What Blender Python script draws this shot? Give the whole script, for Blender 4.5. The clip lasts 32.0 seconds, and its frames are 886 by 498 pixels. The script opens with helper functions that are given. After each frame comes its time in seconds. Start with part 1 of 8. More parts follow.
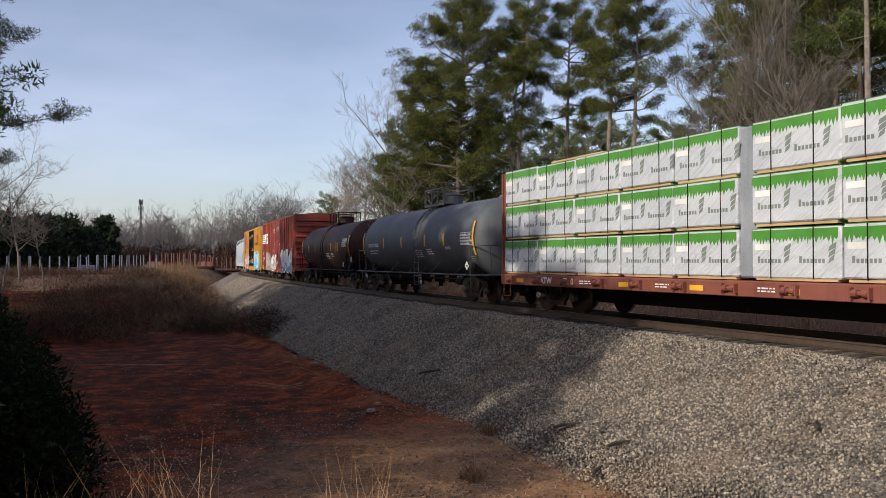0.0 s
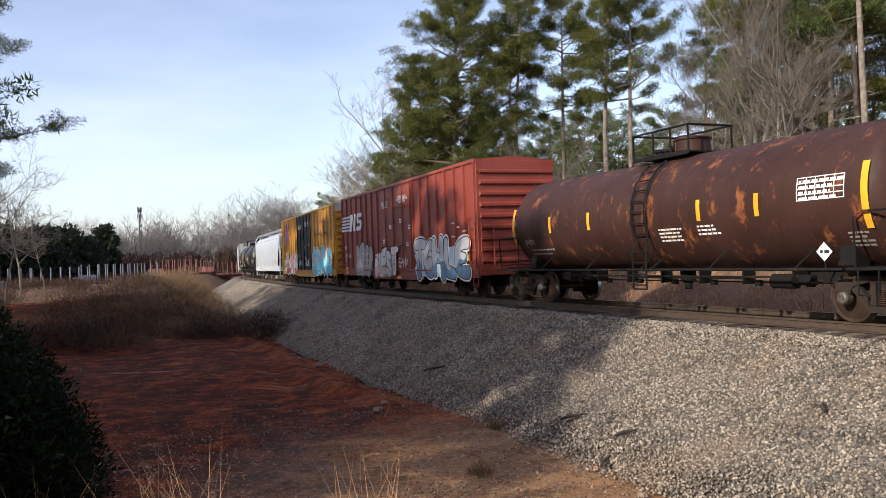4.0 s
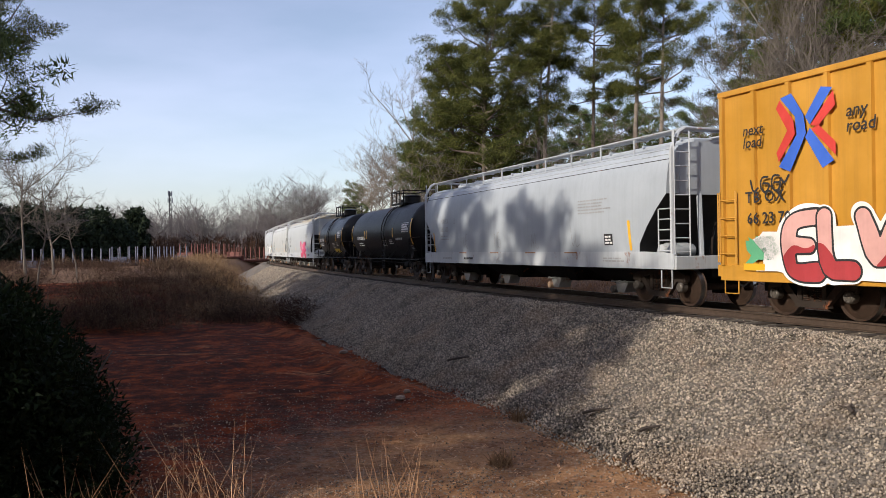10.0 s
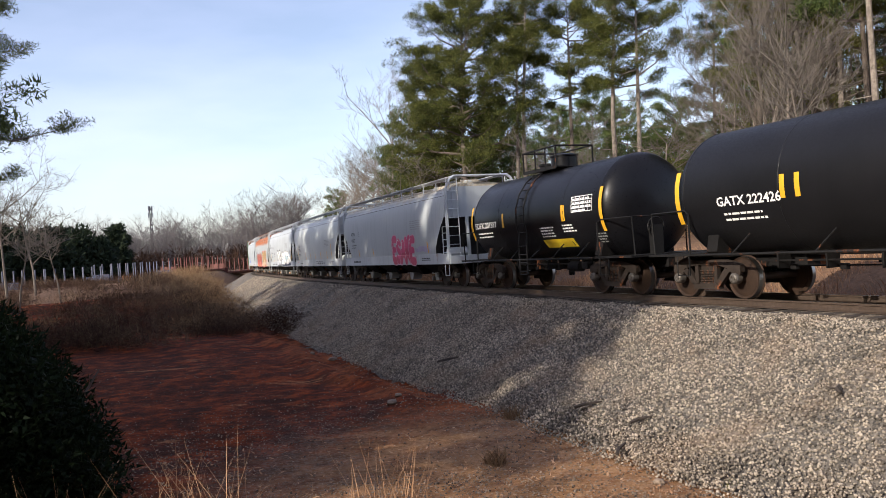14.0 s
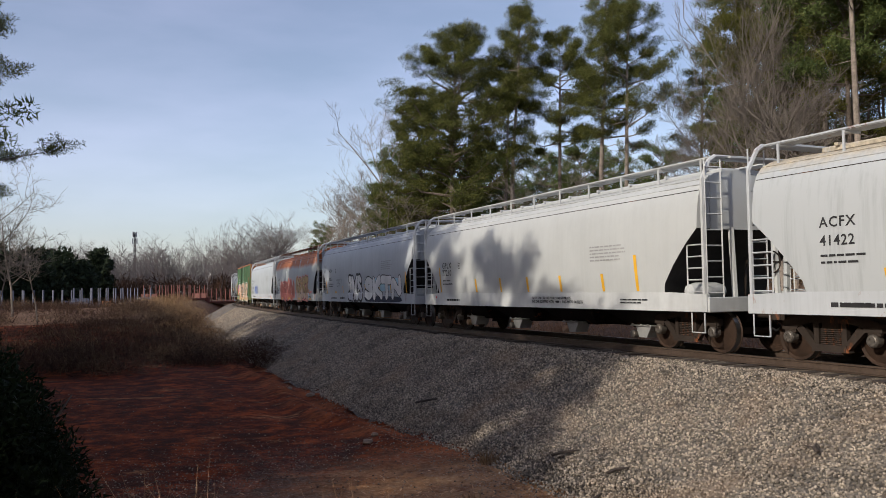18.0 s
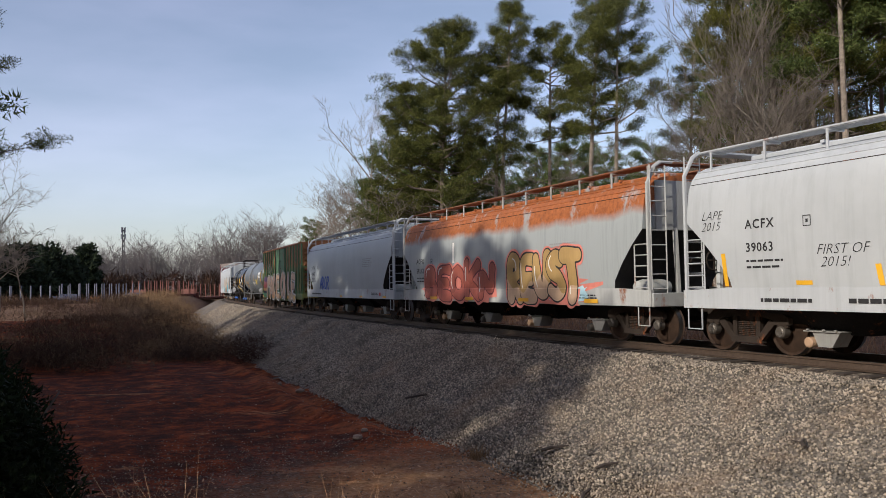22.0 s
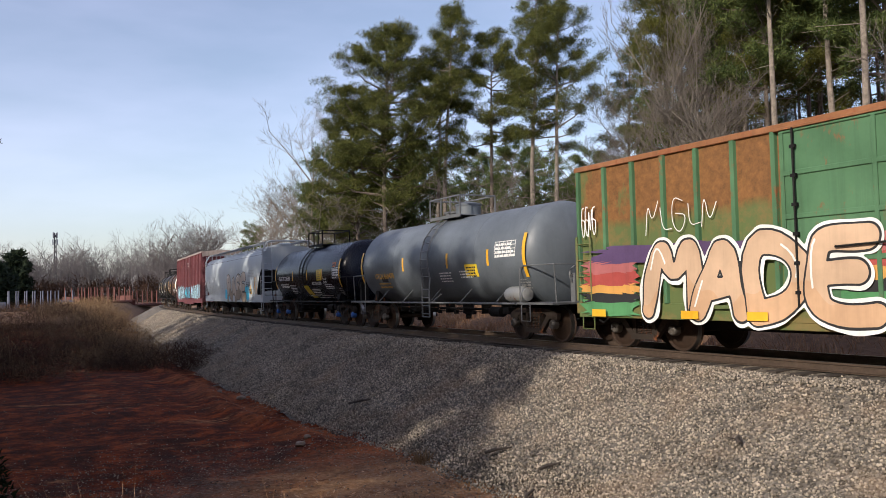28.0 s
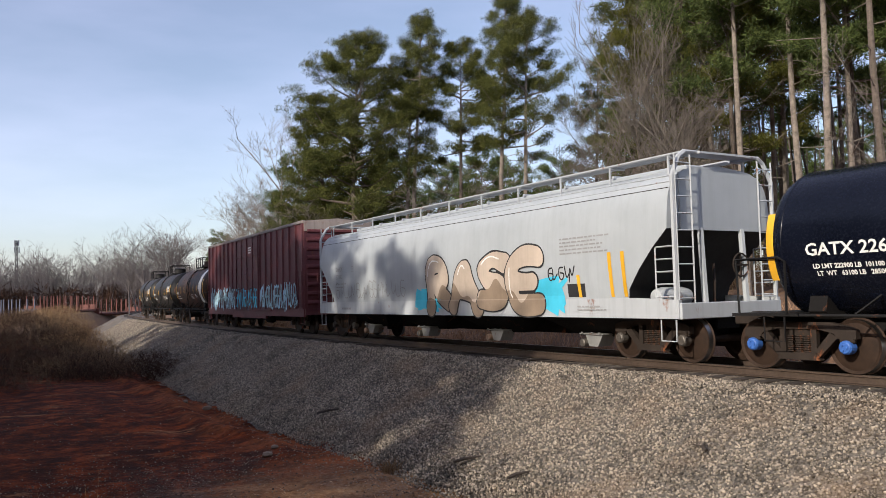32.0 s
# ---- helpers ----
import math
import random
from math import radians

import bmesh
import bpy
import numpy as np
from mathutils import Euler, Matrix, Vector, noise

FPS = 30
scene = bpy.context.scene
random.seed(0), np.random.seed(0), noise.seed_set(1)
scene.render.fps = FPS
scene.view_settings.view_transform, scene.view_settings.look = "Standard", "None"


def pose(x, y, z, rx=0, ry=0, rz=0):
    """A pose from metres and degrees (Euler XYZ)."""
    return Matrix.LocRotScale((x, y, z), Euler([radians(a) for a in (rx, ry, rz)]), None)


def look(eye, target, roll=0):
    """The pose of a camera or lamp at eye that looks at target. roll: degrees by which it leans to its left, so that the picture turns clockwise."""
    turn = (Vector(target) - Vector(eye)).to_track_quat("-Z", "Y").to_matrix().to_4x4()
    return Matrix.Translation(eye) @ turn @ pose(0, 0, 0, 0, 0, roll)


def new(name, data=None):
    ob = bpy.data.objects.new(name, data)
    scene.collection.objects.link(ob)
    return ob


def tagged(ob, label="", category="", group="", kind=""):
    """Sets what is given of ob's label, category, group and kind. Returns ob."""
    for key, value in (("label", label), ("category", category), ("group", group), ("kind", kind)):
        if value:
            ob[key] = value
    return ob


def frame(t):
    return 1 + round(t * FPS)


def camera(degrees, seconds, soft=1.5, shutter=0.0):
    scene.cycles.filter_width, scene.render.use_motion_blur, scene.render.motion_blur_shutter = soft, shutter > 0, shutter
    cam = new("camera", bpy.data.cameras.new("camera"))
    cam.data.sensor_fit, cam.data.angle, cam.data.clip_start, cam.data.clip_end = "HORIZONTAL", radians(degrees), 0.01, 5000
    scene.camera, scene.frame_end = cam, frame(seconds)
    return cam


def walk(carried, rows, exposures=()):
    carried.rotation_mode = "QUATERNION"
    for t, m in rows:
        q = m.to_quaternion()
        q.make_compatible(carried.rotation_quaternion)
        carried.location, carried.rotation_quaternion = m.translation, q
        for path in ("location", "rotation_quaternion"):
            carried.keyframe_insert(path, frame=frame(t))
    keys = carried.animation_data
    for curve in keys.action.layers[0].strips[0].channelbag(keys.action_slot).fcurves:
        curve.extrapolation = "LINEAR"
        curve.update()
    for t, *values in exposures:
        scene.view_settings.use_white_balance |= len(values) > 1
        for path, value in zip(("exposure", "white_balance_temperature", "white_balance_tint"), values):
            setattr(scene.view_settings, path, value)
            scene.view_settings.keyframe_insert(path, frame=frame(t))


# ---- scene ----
cam = camera(57.4, 32.0, soft=0.5)
EYE = 1.75  # above the datum
RAIL_Z = 0.28  # the rail head above the datum
# seconds, yaw, pitch, roll of the hand-held camera, which stays on one spot
TURNS = [
    (0, -0.00, 0.88, -0.00), (0.5, 1.02, 0.80, 1.54), (1, 0.53, 1.57, 1.53), (1.5, -0.12, 1.08, 2.28),
    (2, -0.08, -0.26, 1.60), (2.5, -1.00, -0.52, 0.97), (3, -0.13, -0.17, 1.37), (3.5, -0.19, 0.35, 2.14),
    (5.5, 0.87, 0.83, 2.06), (6, 0.97, 0.80, 2.27), (6.5, 0.78, 1.33, 2.26), (7, -0.72, 0.06, 1.37),
    (7.5, -0.45, -0.24, 0.91), (8, 0.31, 0.25, 1.28), (8.5, 2.00, 0.23, 1.52), (9, 2.98, 0.38, 1.93),
    (9.5, 2.25, 0.25, 1.02), (10, 1.90, -0.02, 0.80), (10.5, 0.38, 0.45, -0.70), (11, 1.31, -0.22, 0.06),
    (11.5, -0.07, 0.02, -1.70), (12, -0.43, -1.01, 0.30), (12.5, -2.07, -0.48, 2.35), (13, -0.68, -0.64, 3.75),
    (13.5, 0.69, -0.27, 4.37), (15.5, -0.78, 0.29, 0.87), (16, -0.71, 0.28, 0.65), (16.5, -0.17, 1.44, 0.01),
    (17, -0.37, 2.24, -0.24), (17.5, 0.07, 2.62, 0.33), (18, -0.39, 2.86, 0.86), (18.5, 0.07, 2.43, 0.93),
    (19, 0.49, 2.34, 1.27), (19.5, 0.48, 2.53, 0.43), (20, 0.07, 2.33, 0.21), (20.5, 0.70, 1.50, 0.45),
    (21, -0.76, 3.25, 0.51), (21.5, -1.08, 3.14, 0.63), (22, -1.09, 2.55, 0.83), (22.5, -1.40, 2.53, 0.48),
    (23, -1.97, 2.43, 0.17), (23.5, -2.62, 2.63, 0.79), (24, -3.29, 3.36, 0.19), (24.5, -3.78, 3.38, 0.52),
    (25, -3.79, 3.11, 0.57), (25.5, -3.01, 2.61, 0.35), (27.5, -3.94, 2.24, 2.59), (28, -5.15, 2.74, 1.37),
    (28.5, -7.14, 1.91, -0.56), (29, -7.30, 1.55, 0.05), (29.5, -6.84, 1.80, -0.01), (30, -6.62, 1.77, 0.45),
    (30.5, -5.70, 2.37, 0.55), (31, -6.36, 3.25, 0.82), (31.5, -7.39, 3.76, 0.76), (32, -7.34, 3.31, 1.36),
]
walk(cam, [(t, pose(0, 0, EYE, 90 + pitch, 0, yaw) @ pose(0, 0, 0, 0, 0, -roll)) for t, yaw, pitch, roll in TURNS],
     [(0, 0.0), (1.2, 0.1), (2, 0.5), (3, 0.55), (6, 0.48), (7, 0.25), (9, 0.22), (10, 0.24), (11, 0.2), (12, 0.36), (13, 0.62), (16, 0.3), (18, 0.0), (20, -0.06), (23, 0.05), (26, 0.08), (28, 0.25), (29, 0.5), (30, 0.65), (31, 0.65), (32, 0.25)])

# ---- light ----
SUN_FROM = Vector((-0.743, -0.669, 0.0)).normalized()
SUN_UP = radians(27)
to_sun = Vector((SUN_FROM.x * math.cos(SUN_UP), SUN_FROM.y * math.cos(SUN_UP), math.sin(SUN_UP)))
sun = new("sun", bpy.data.lights.new("sun", "SUN"))
sun.data.energy, sun.data.angle, sun.data.color = 3.6, radians(0.6), (1.0, 0.91, 0.79)
sun.matrix_world = look((0, 0, 60), Vector((0, 0, 60)) - to_sun)
world = bpy.data.worlds.new("world")
scene.world = world
world.use_nodes = True
wn = world.node_tree.nodes
sky = wn.new("ShaderNodeTexSky")
sky.sky_type, sky.sun_disc = "NISHITA", False
sky.sun_elevation, sky.sun_rotation = SUN_UP, math.atan2(SUN_FROM.x, SUN_FROM.y)
sky.air_density, sky.dust_density, sky.ozone_density = 1.0, 1.2, 1.5
wn["Background"].inputs["Strength"].default_value = 0.12
wl = world.node_tree.links
# thin high haze, whiter towards the horizon
way = wn.new("ShaderNodeTexCoord").outputs["Generated"]
axes = wn.new("ShaderNodeSeparateXYZ")
wl.new(way, axes.inputs[0])
haze = wn.new("ShaderNodeMapRange")
haze.interpolation_type = "SMOOTHSTEP"
for key, value in (("From Min", -0.05), ("From Max", 0.7), ("To Min", 0.72), ("To Max", 0.66)):
    haze.inputs[key].default_value = value
wl.new(axes.outputs["Z"], haze.inputs["Value"])
cirrus = wn.new("ShaderNodeTexNoise")
cirrus.inputs["Scale"].default_value, cirrus.inputs["Detail"].default_value = 2.2, 6
streaks = wn.new("ShaderNodeMapping")
streaks.inputs["Scale"].default_value, streaks.inputs["Rotation"].default_value = (1.0, 1.6, 4.0), (0.3, 0.2, 0.4)
wl.new(way, streaks.inputs["Vector"])
wl.new(streaks.outputs[0], cirrus.inputs["Vector"])
thin = wn.new("ShaderNodeMapRange")
for key, value in (("From Min", 0.34), ("From Max", 0.66), ("To Min", 0.62), ("To Max", 1.3)):
    thin.inputs[key].default_value = value
wl.new(cirrus.outputs["Fac"], thin.inputs["Value"])
veil = wn.new("ShaderNodeMath")
veil.operation = "MULTIPLY"
wl.new(haze.outputs[0], veil.inputs[0])
wl.new(thin.outputs[0], veil.inputs[1])
both = wn.new("ShaderNodeMix")
both.data_type, both.blend_type = "RGBA", "ADD"
wl.new(veil.outputs[0], both.inputs[0])
wl.new(sky.outputs[0], both.inputs[6])
both.inputs[7].default_value = (2.3, 2.0, 2.75, 1)
wl.new(both.outputs[2], wn["Background"].inputs["Color"])


# ---- materials ----
def nodes_of(name):
    m = bpy.data.materials.new(name)
    m.use_nodes = True
    return m, m.node_tree.nodes, m.node_tree.links, m.node_tree.nodes["Principled BSDF"]


def noise_node(n, l, src, scale, detail=4.0, rough=0.6, stretch=None):
    t = n.new("ShaderNodeTexNoise")
    t.inputs["Scale"].default_value, t.inputs["Detail"].default_value, t.inputs["Roughness"].default_value = scale, detail, rough
    if stretch:
        mp = n.new("ShaderNodeMapping")
        mp.inputs["Scale"].default_value = stretch
        l.new(src, mp.inputs["Vector"])
        src = mp.outputs[0]
    l.new(src, t.inputs["Vector"])
    return t.outputs["Fac"]


def ramp(n, l, fac, stops):
    r = n.new("ShaderNodeValToRGB")
    e = r.color_ramp.elements
    while len(e) < len(stops):
        e.new(0.5)
    for el, (pos, col) in zip(e, stops):
        el.position = pos
        el.color = (*col, 1) if isinstance(col, tuple) else (col, col, col, 1)
    l.new(fac, r.inputs["Fac"])
    return r.outputs["Color"]


def mix(n, l, fac, a, b, mode="MIX"):
    m = n.new("ShaderNodeMix")
    m.data_type, m.blend_type = "RGBA", mode
    for sock, v in ((m.inputs[0], fac), (m.inputs[6], a), (m.inputs[7], b)):
        if isinstance(v, (int, float)):
            sock.default_value = v
        elif isinstance(v, tuple):
            sock.default_value = (*v, 1)
        else:
            l.new(v, sock)
    return m.outputs[2]


def bump(n, l, b, height, strength, dist):
    k = n.new("ShaderNodeBump")
    k.inputs["Strength"].default_value, k.inputs["Distance"].default_value = strength, dist
    l.new(height, k.inputs["Height"])
    l.new(k.outputs[0], b.inputs["Normal"])


def coords(n, which="Object"):
    return n.new("ShaderNodeTexCoord").outputs[which]


def paint(name, col, rough=0.5, dirt=0.35, rust=0.0, metal=0.0, rust_col=(0.16, 0.055, 0.022), fade=0.25):
    """Weathered vehicle paint: fading at a large scale, vertical streaks, specks of rust."""
    m, n, l, b = nodes_of(name)
    c = coords(n)
    big = noise_node(n, l, c, 0.7, 5)
    streak = noise_node(n, l, c, 1.0, 6, 0.7, (5.0, 5.0, 0.22))
    fine = noise_node(n, l, c, 22.0, 4)
    pale = tuple(min(1.0, v * (1 + fade) + 0.02 * min(1.0, max(col) * 5)) for v in col)
    dark = tuple(v * (1 - fade * 0.7) for v in col)
    base = mix(n, l, ramp(n, l, big, [(0.3, 0.0), (0.7, 1.0)]), dark, pale)
    grime = ramp(n, l, streak, [(0.46, 0.0), (0.75, dirt)])
    base = mix(n, l, grime, base, tuple(v * 0.28 + 0.012 * min(1.0, max(col) * 6) for v in col))
    if rust:
        where = ramp(n, l, noise_node(n, l, c, 2.3, 9, 0.72, (1.0, 1.0, 0.5)), [(0.62 - 0.3 * rust, 0.0), (0.70 - 0.28 * rust, 1.0)])
        base = mix(n, l, where, base, mix(n, l, fine, rust_col, tuple(v * 2.1 for v in rust_col)))
    l.new(base, b.inputs["Base Color"])
    l.new(ramp(n, l, fine, [(0.2, max(0.05, rough - 0.12)), (0.8, min(1, rough + 0.15))]), b.inputs["Roughness"])
    b.inputs["Metallic"].default_value = metal
    b.inputs["Specular IOR Level"].default_value = 0.5 if max(col) > 0.06 else 0.22
    bump(n, l, b, noise_node(n, l, c, 3.0, 6), 0.12, 0.02)
    return m


def plain(name, col, rough=0.7, var=0.3, scale=9.0, relief=0.3, depth=0.01, metal=0.0):
    """A rough surface whose colour and relief vary at two scales."""
    m, n, l, b = nodes_of(name)
    c = coords(n)
    f1, f2 = noise_node(n, l, c, scale, 6, 0.65), noise_node(n, l, c, scale * 0.13, 4)
    base = mix(n, l, ramp(n, l, f1, [(0.25, 0.0), (0.75, 1.0)]), tuple(v * (1 - var) for v in col), tuple(min(1, v * (1 + var)) for v in col))
    base = mix(n, l, ramp(n, l, f2, [(0.3, 0.0), (0.7, 0.6)]), base, tuple(v * (1 - var) for v in col))
    l.new(base, b.inputs["Base Color"])
    b.inputs["Roughness"].default_value, b.inputs["Metallic"].default_value = rough, metal
    bump(n, l, b, f1, relief, depth)
    return m


def leafy(name, a, b_, rough=0.6, glow=0.3):
    """Foliage: the colour differs from leaf to leaf, and some light passes through."""
    m, n, l, b = nodes_of(name)
    r = n.new("ShaderNodeNewGeometry").outputs["Random Per Island"]
    big = noise_node(n, l, coords(n), 0.6, 3)
    base = mix(n, l, r, a, b_)
    base = mix(n, l, ramp(n, l, big, [(0.35, 0.0), (0.7, 0.55)]), base, a)
    l.new(base, b.inputs["Base Color"])
    b.inputs["Roughness"].default_value = rough
    b.inputs["Specular IOR Level"].default_value = 0.12
    tr = n.new("ShaderNodeBsdfTranslucent")
    l.new(base, tr.inputs["Color"])
    mx = n.new("ShaderNodeMixShader")
    mx.inputs[0].default_value = glow
    l.new(b.outputs[0], mx.inputs[1])
    l.new(tr.outputs[0], mx.inputs[2])
    l.new(mx.outputs[0], n["Material Output"].inputs["Surface"])
    return m


def spot(n, l, c, x, y, inner, outer):
    """A soft round patch about a place on the ground, 1 inside and 0 outside."""
    off = n.new("ShaderNodeVectorMath")
    off.operation = "SUBTRACT"
    off.inputs[1].default_value = (x, y, -1.95)
    l.new(c, off.inputs[0])
    far = n.new("ShaderNodeVectorMath")
    far.operation = "LENGTH"
    l.new(off.outputs[0], far.inputs[0])
    k = n.new("ShaderNodeMapRange")
    k.interpolation_type = "SMOOTHSTEP"
    for key, value in (("From Min", inner), ("From Max", outer), ("To Min", 1.0), ("To Max", 0.0)):
        k.inputs[key].default_value = value
    l.new(far.outputs["Value"], k.inputs["Value"])
    return k.outputs[0]


def times(n, l, a, b):
    k = n.new("ShaderNodeMath")
    k.operation = "MULTIPLY"
    l.new(a, k.inputs[0])
    if isinstance(b, (int, float)):
        k.inputs[1].default_value = b
    else:
        l.new(b, k.inputs[1])
    return k.outputs[0]


def dirt_material():
    m, n, l, b = nodes_of("red_clay")
    c = coords(n)
    a2, a3 = noise_node(n, l, c, 1.7, 10, 0.76), noise_node(n, l, c, 9, 9, 0.8)
    clay = mix(n, l, ramp(n, l, a2, [(0.42, 0.0), (0.5, 0.35), (0.58, 1.0)]), (0.075, 0.0115, 0.0025), (0.3, 0.055, 0.0095))
    clay = mix(n, l, ramp(n, l, a3, [(0.5, 0.0), (0.68, 0.75)]), clay, (0.27, 0.073, 0.02))
    clay = mix(n, l, ramp(n, l, noise_node(n, l, c, 1.1, 10, 0.78), [(0.44, 0.82), (0.565, 0.0)]), clay, (0.026, 0.0078, 0.0036))
    # pale bands: sun flecks between the tree shadows, put into the clay colour
    sun_flecks = ramp(n, l, noise_node(n, l, c, 0.8, 10, 0.74, (0.45, 1.0, 1)), [(0.58, 0.0), (0.65, 0.85)])
    clay = mix(n, l, times(n, l, sun_flecks, ramp(n, l, a3, [(0.4, 0.25), (0.6, 1.0)])), clay, (0.55, 0.25, 0.11))
    # orange dirt at the foot of the bank
    dirt = mix(n, l, ramp(n, l, a3, [(0.35, 0.0), (0.65, 1.0)]), (0.2, 0.098, 0.042), (0.52, 0.3, 0.145))
    clay = mix(n, l, times(n, l, spot(n, l, c, 1.8, 13.0, 3.0, 7.5), ramp(n, l, a2, [(0.35, 0.35), (0.6, 1.0)])), clay, dirt)
    # a low ridge of washed orange clay along the foot of the bank
    ridge = mix(n, l, ramp(n, l, a3, [(0.35, 0.0), (0.65, 1.0)]), (0.17, 0.042, 0.012), (0.4, 0.125, 0.04))
    for x, y in ((-0.3, 18.6), (-1.5, 21.4), (-2.8, 24.2), (-4.0, 27.0), (-5.2, 29.8), (-6.4, 32.8), (-7.6, 36.0), (-9.0, 39.5)):
        clay = mix(n, l, times(n, l, spot(n, l, c, x, y, 0.3, 1.75), ramp(n, l, a2, [(0.4, 0.2), (0.56, 0.95)])), clay, ridge)
    # grey gravel strewn on the clay
    peb = n.new("ShaderNodeTexVoronoi")
    peb.inputs["Scale"].default_value = 26
    l.new(c, peb.inputs["Vector"])
    stone = mix(n, l, peb.outputs["Color"], (0.05, 0.04, 0.034), (0.3, 0.26, 0.225))
    patch = ramp(n, l, noise_node(n, l, c, 0.45, 7, 0.65), [(0.4, 0.0), (0.58, 1.0)])
    where = times(n, l, times(n, l, patch, spot(n, l, c, -1.0, 14.0, 2.5, 8.0)), ramp(n, l, a3, [(0.44, 0.0), (0.58, 0.5)]))
    base = mix(n, l, where, clay, stone)
    l.new(base, b.inputs["Base Color"])
    b.inputs["Roughness"].default_value = 0.95
    b.inputs["Specular IOR Level"].default_value = 0.15
    bump(n, l, b, a3, 0.7, 0.05)
    return m


def stone_material(name, lo, hi, island=True):
    m, n, l, b = nodes_of(name)
    c = coords(n)
    f = noise_node(n, l, c, 14, 6)
    if island:
        r = n.new("ShaderNodeNewGeometry").outputs["Random Per Island"]
    else:
        v = n.new("ShaderNodeTexVoronoi")
        v.inputs["Scale"].default_value = 24
        l.new(c, v.inputs["Vector"])
        r = v.outputs["Color"]
    base = mix(n, l, r, lo, hi)
    base = mix(n, l, ramp(n, l, f, [(0.4, 0.0), (0.75, 0.6)]), base, tuple(v * 0.5 for v in lo))
    brown = ramp(n, l, noise_node(n, l, c, 0.5, 4), [(0.5, 0.0), (0.75, 0.45)])
    base = mix(n, l, brown, base, (0.26, 0.16, 0.09))
    soot = ramp(n, l, noise_node(n, l, c, 0.8, 7, 0.7, (1.0, 1.0, 1.6)), [(0.48, 0.0), (0.62, 0.75)])
    base = mix(n, l, soot, base, mix(n, l, r, tuple(v * 0.4 for v in lo), tuple(v * 0.48 for v in hi)))
    l.new(base, b.inputs["Base Color"])
    b.inputs["Roughness"].default_value = 0.9
    bump(n, l, b, f, 0.6, 0.03)
    return m


CLAY = dirt_material()
LITTER = plain("leaf_litter", (0.2, 0.11, 0.058), 0.95, 0.55, 5.0, 0.9, 0.08)
BALLAST = stone_material("ballast_bed", (0.03, 0.026, 0.023), (0.29, 0.25, 0.2), False)
STONE = stone_material("ballast_stone", (0.075, 0.064, 0.053), (0.61, 0.515, 0.405))
GRAVEL = stone_material("dull_gravel", (0.05, 0.034, 0.025), (0.44, 0.33, 0.24))
BARK = plain("pine_bark", (0.15, 0.118, 0.095), 0.95, 0.5, 7.0, 0.9, 0.04)
GREY_BARK = plain("grey_brown_bark", (0.17, 0.145, 0.122), 0.95, 0.4, 6.0, 0.5, 0.02)
PALE_BARK = plain("grey_bark", (0.27, 0.225, 0.185), 0.95, 0.6, 5.0, 0.7, 0.03)
FAR_BARK = plain("far_grey_twigs", (0.15, 0.132, 0.13), 0.95, 0.3, 3.0, 0.3, 0.02)
NEEDLE = leafy("pine_needles", (0.05, 0.08, 0.028), (0.2, 0.235, 0.075))
NEEDLE_GOLD = leafy("sunlit_needles", (0.065, 0.075, 0.018), (0.2, 0.19, 0.045))
NEEDLE_DEEP = leafy("deep_green_needles", (0.04, 0.054, 0.016), (0.205, 0.205, 0.055), 0.6, 0.22)
FAR_GREEN = leafy("far_evergreen", (0.014, 0.022, 0.014), (0.04, 0.055, 0.028), 0.7, 0.1)
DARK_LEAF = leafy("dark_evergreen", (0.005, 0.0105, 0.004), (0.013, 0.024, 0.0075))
WEED = leafy("dry_weeds", (0.15, 0.09, 0.05), (0.4, 0.27, 0.15), 0.9, 0.2)
WEED_RED = leafy("dry_brush_stems", (0.028, 0.017, 0.013), (0.11, 0.062, 0.042), 0.9, 0.12)
BRUSH_TAN = leafy("faded_brush", (0.09, 0.063, 0.042), (0.25, 0.18, 0.115), 0.9, 0.15)
STRAW = leafy("broomsedge", (0.36, 0.19, 0.1), (0.62, 0.4, 0.24), 0.85, 0.2)
TIE = plain("creosoted_wood", (0.055, 0.042, 0.034), 0.9, 0.5, 8.0, 0.6, 0.02)
RAIL = plain("rail_steel", (0.12, 0.085, 0.065), 0.55, 0.35, 12.0, 0.2, 0.005, 0.5)
RAIL_TOP = plain("polished_rail_head", (0.5, 0.48, 0.46), 0.28, 0.12, 20.0, 0.05, 0.002, 1.0)


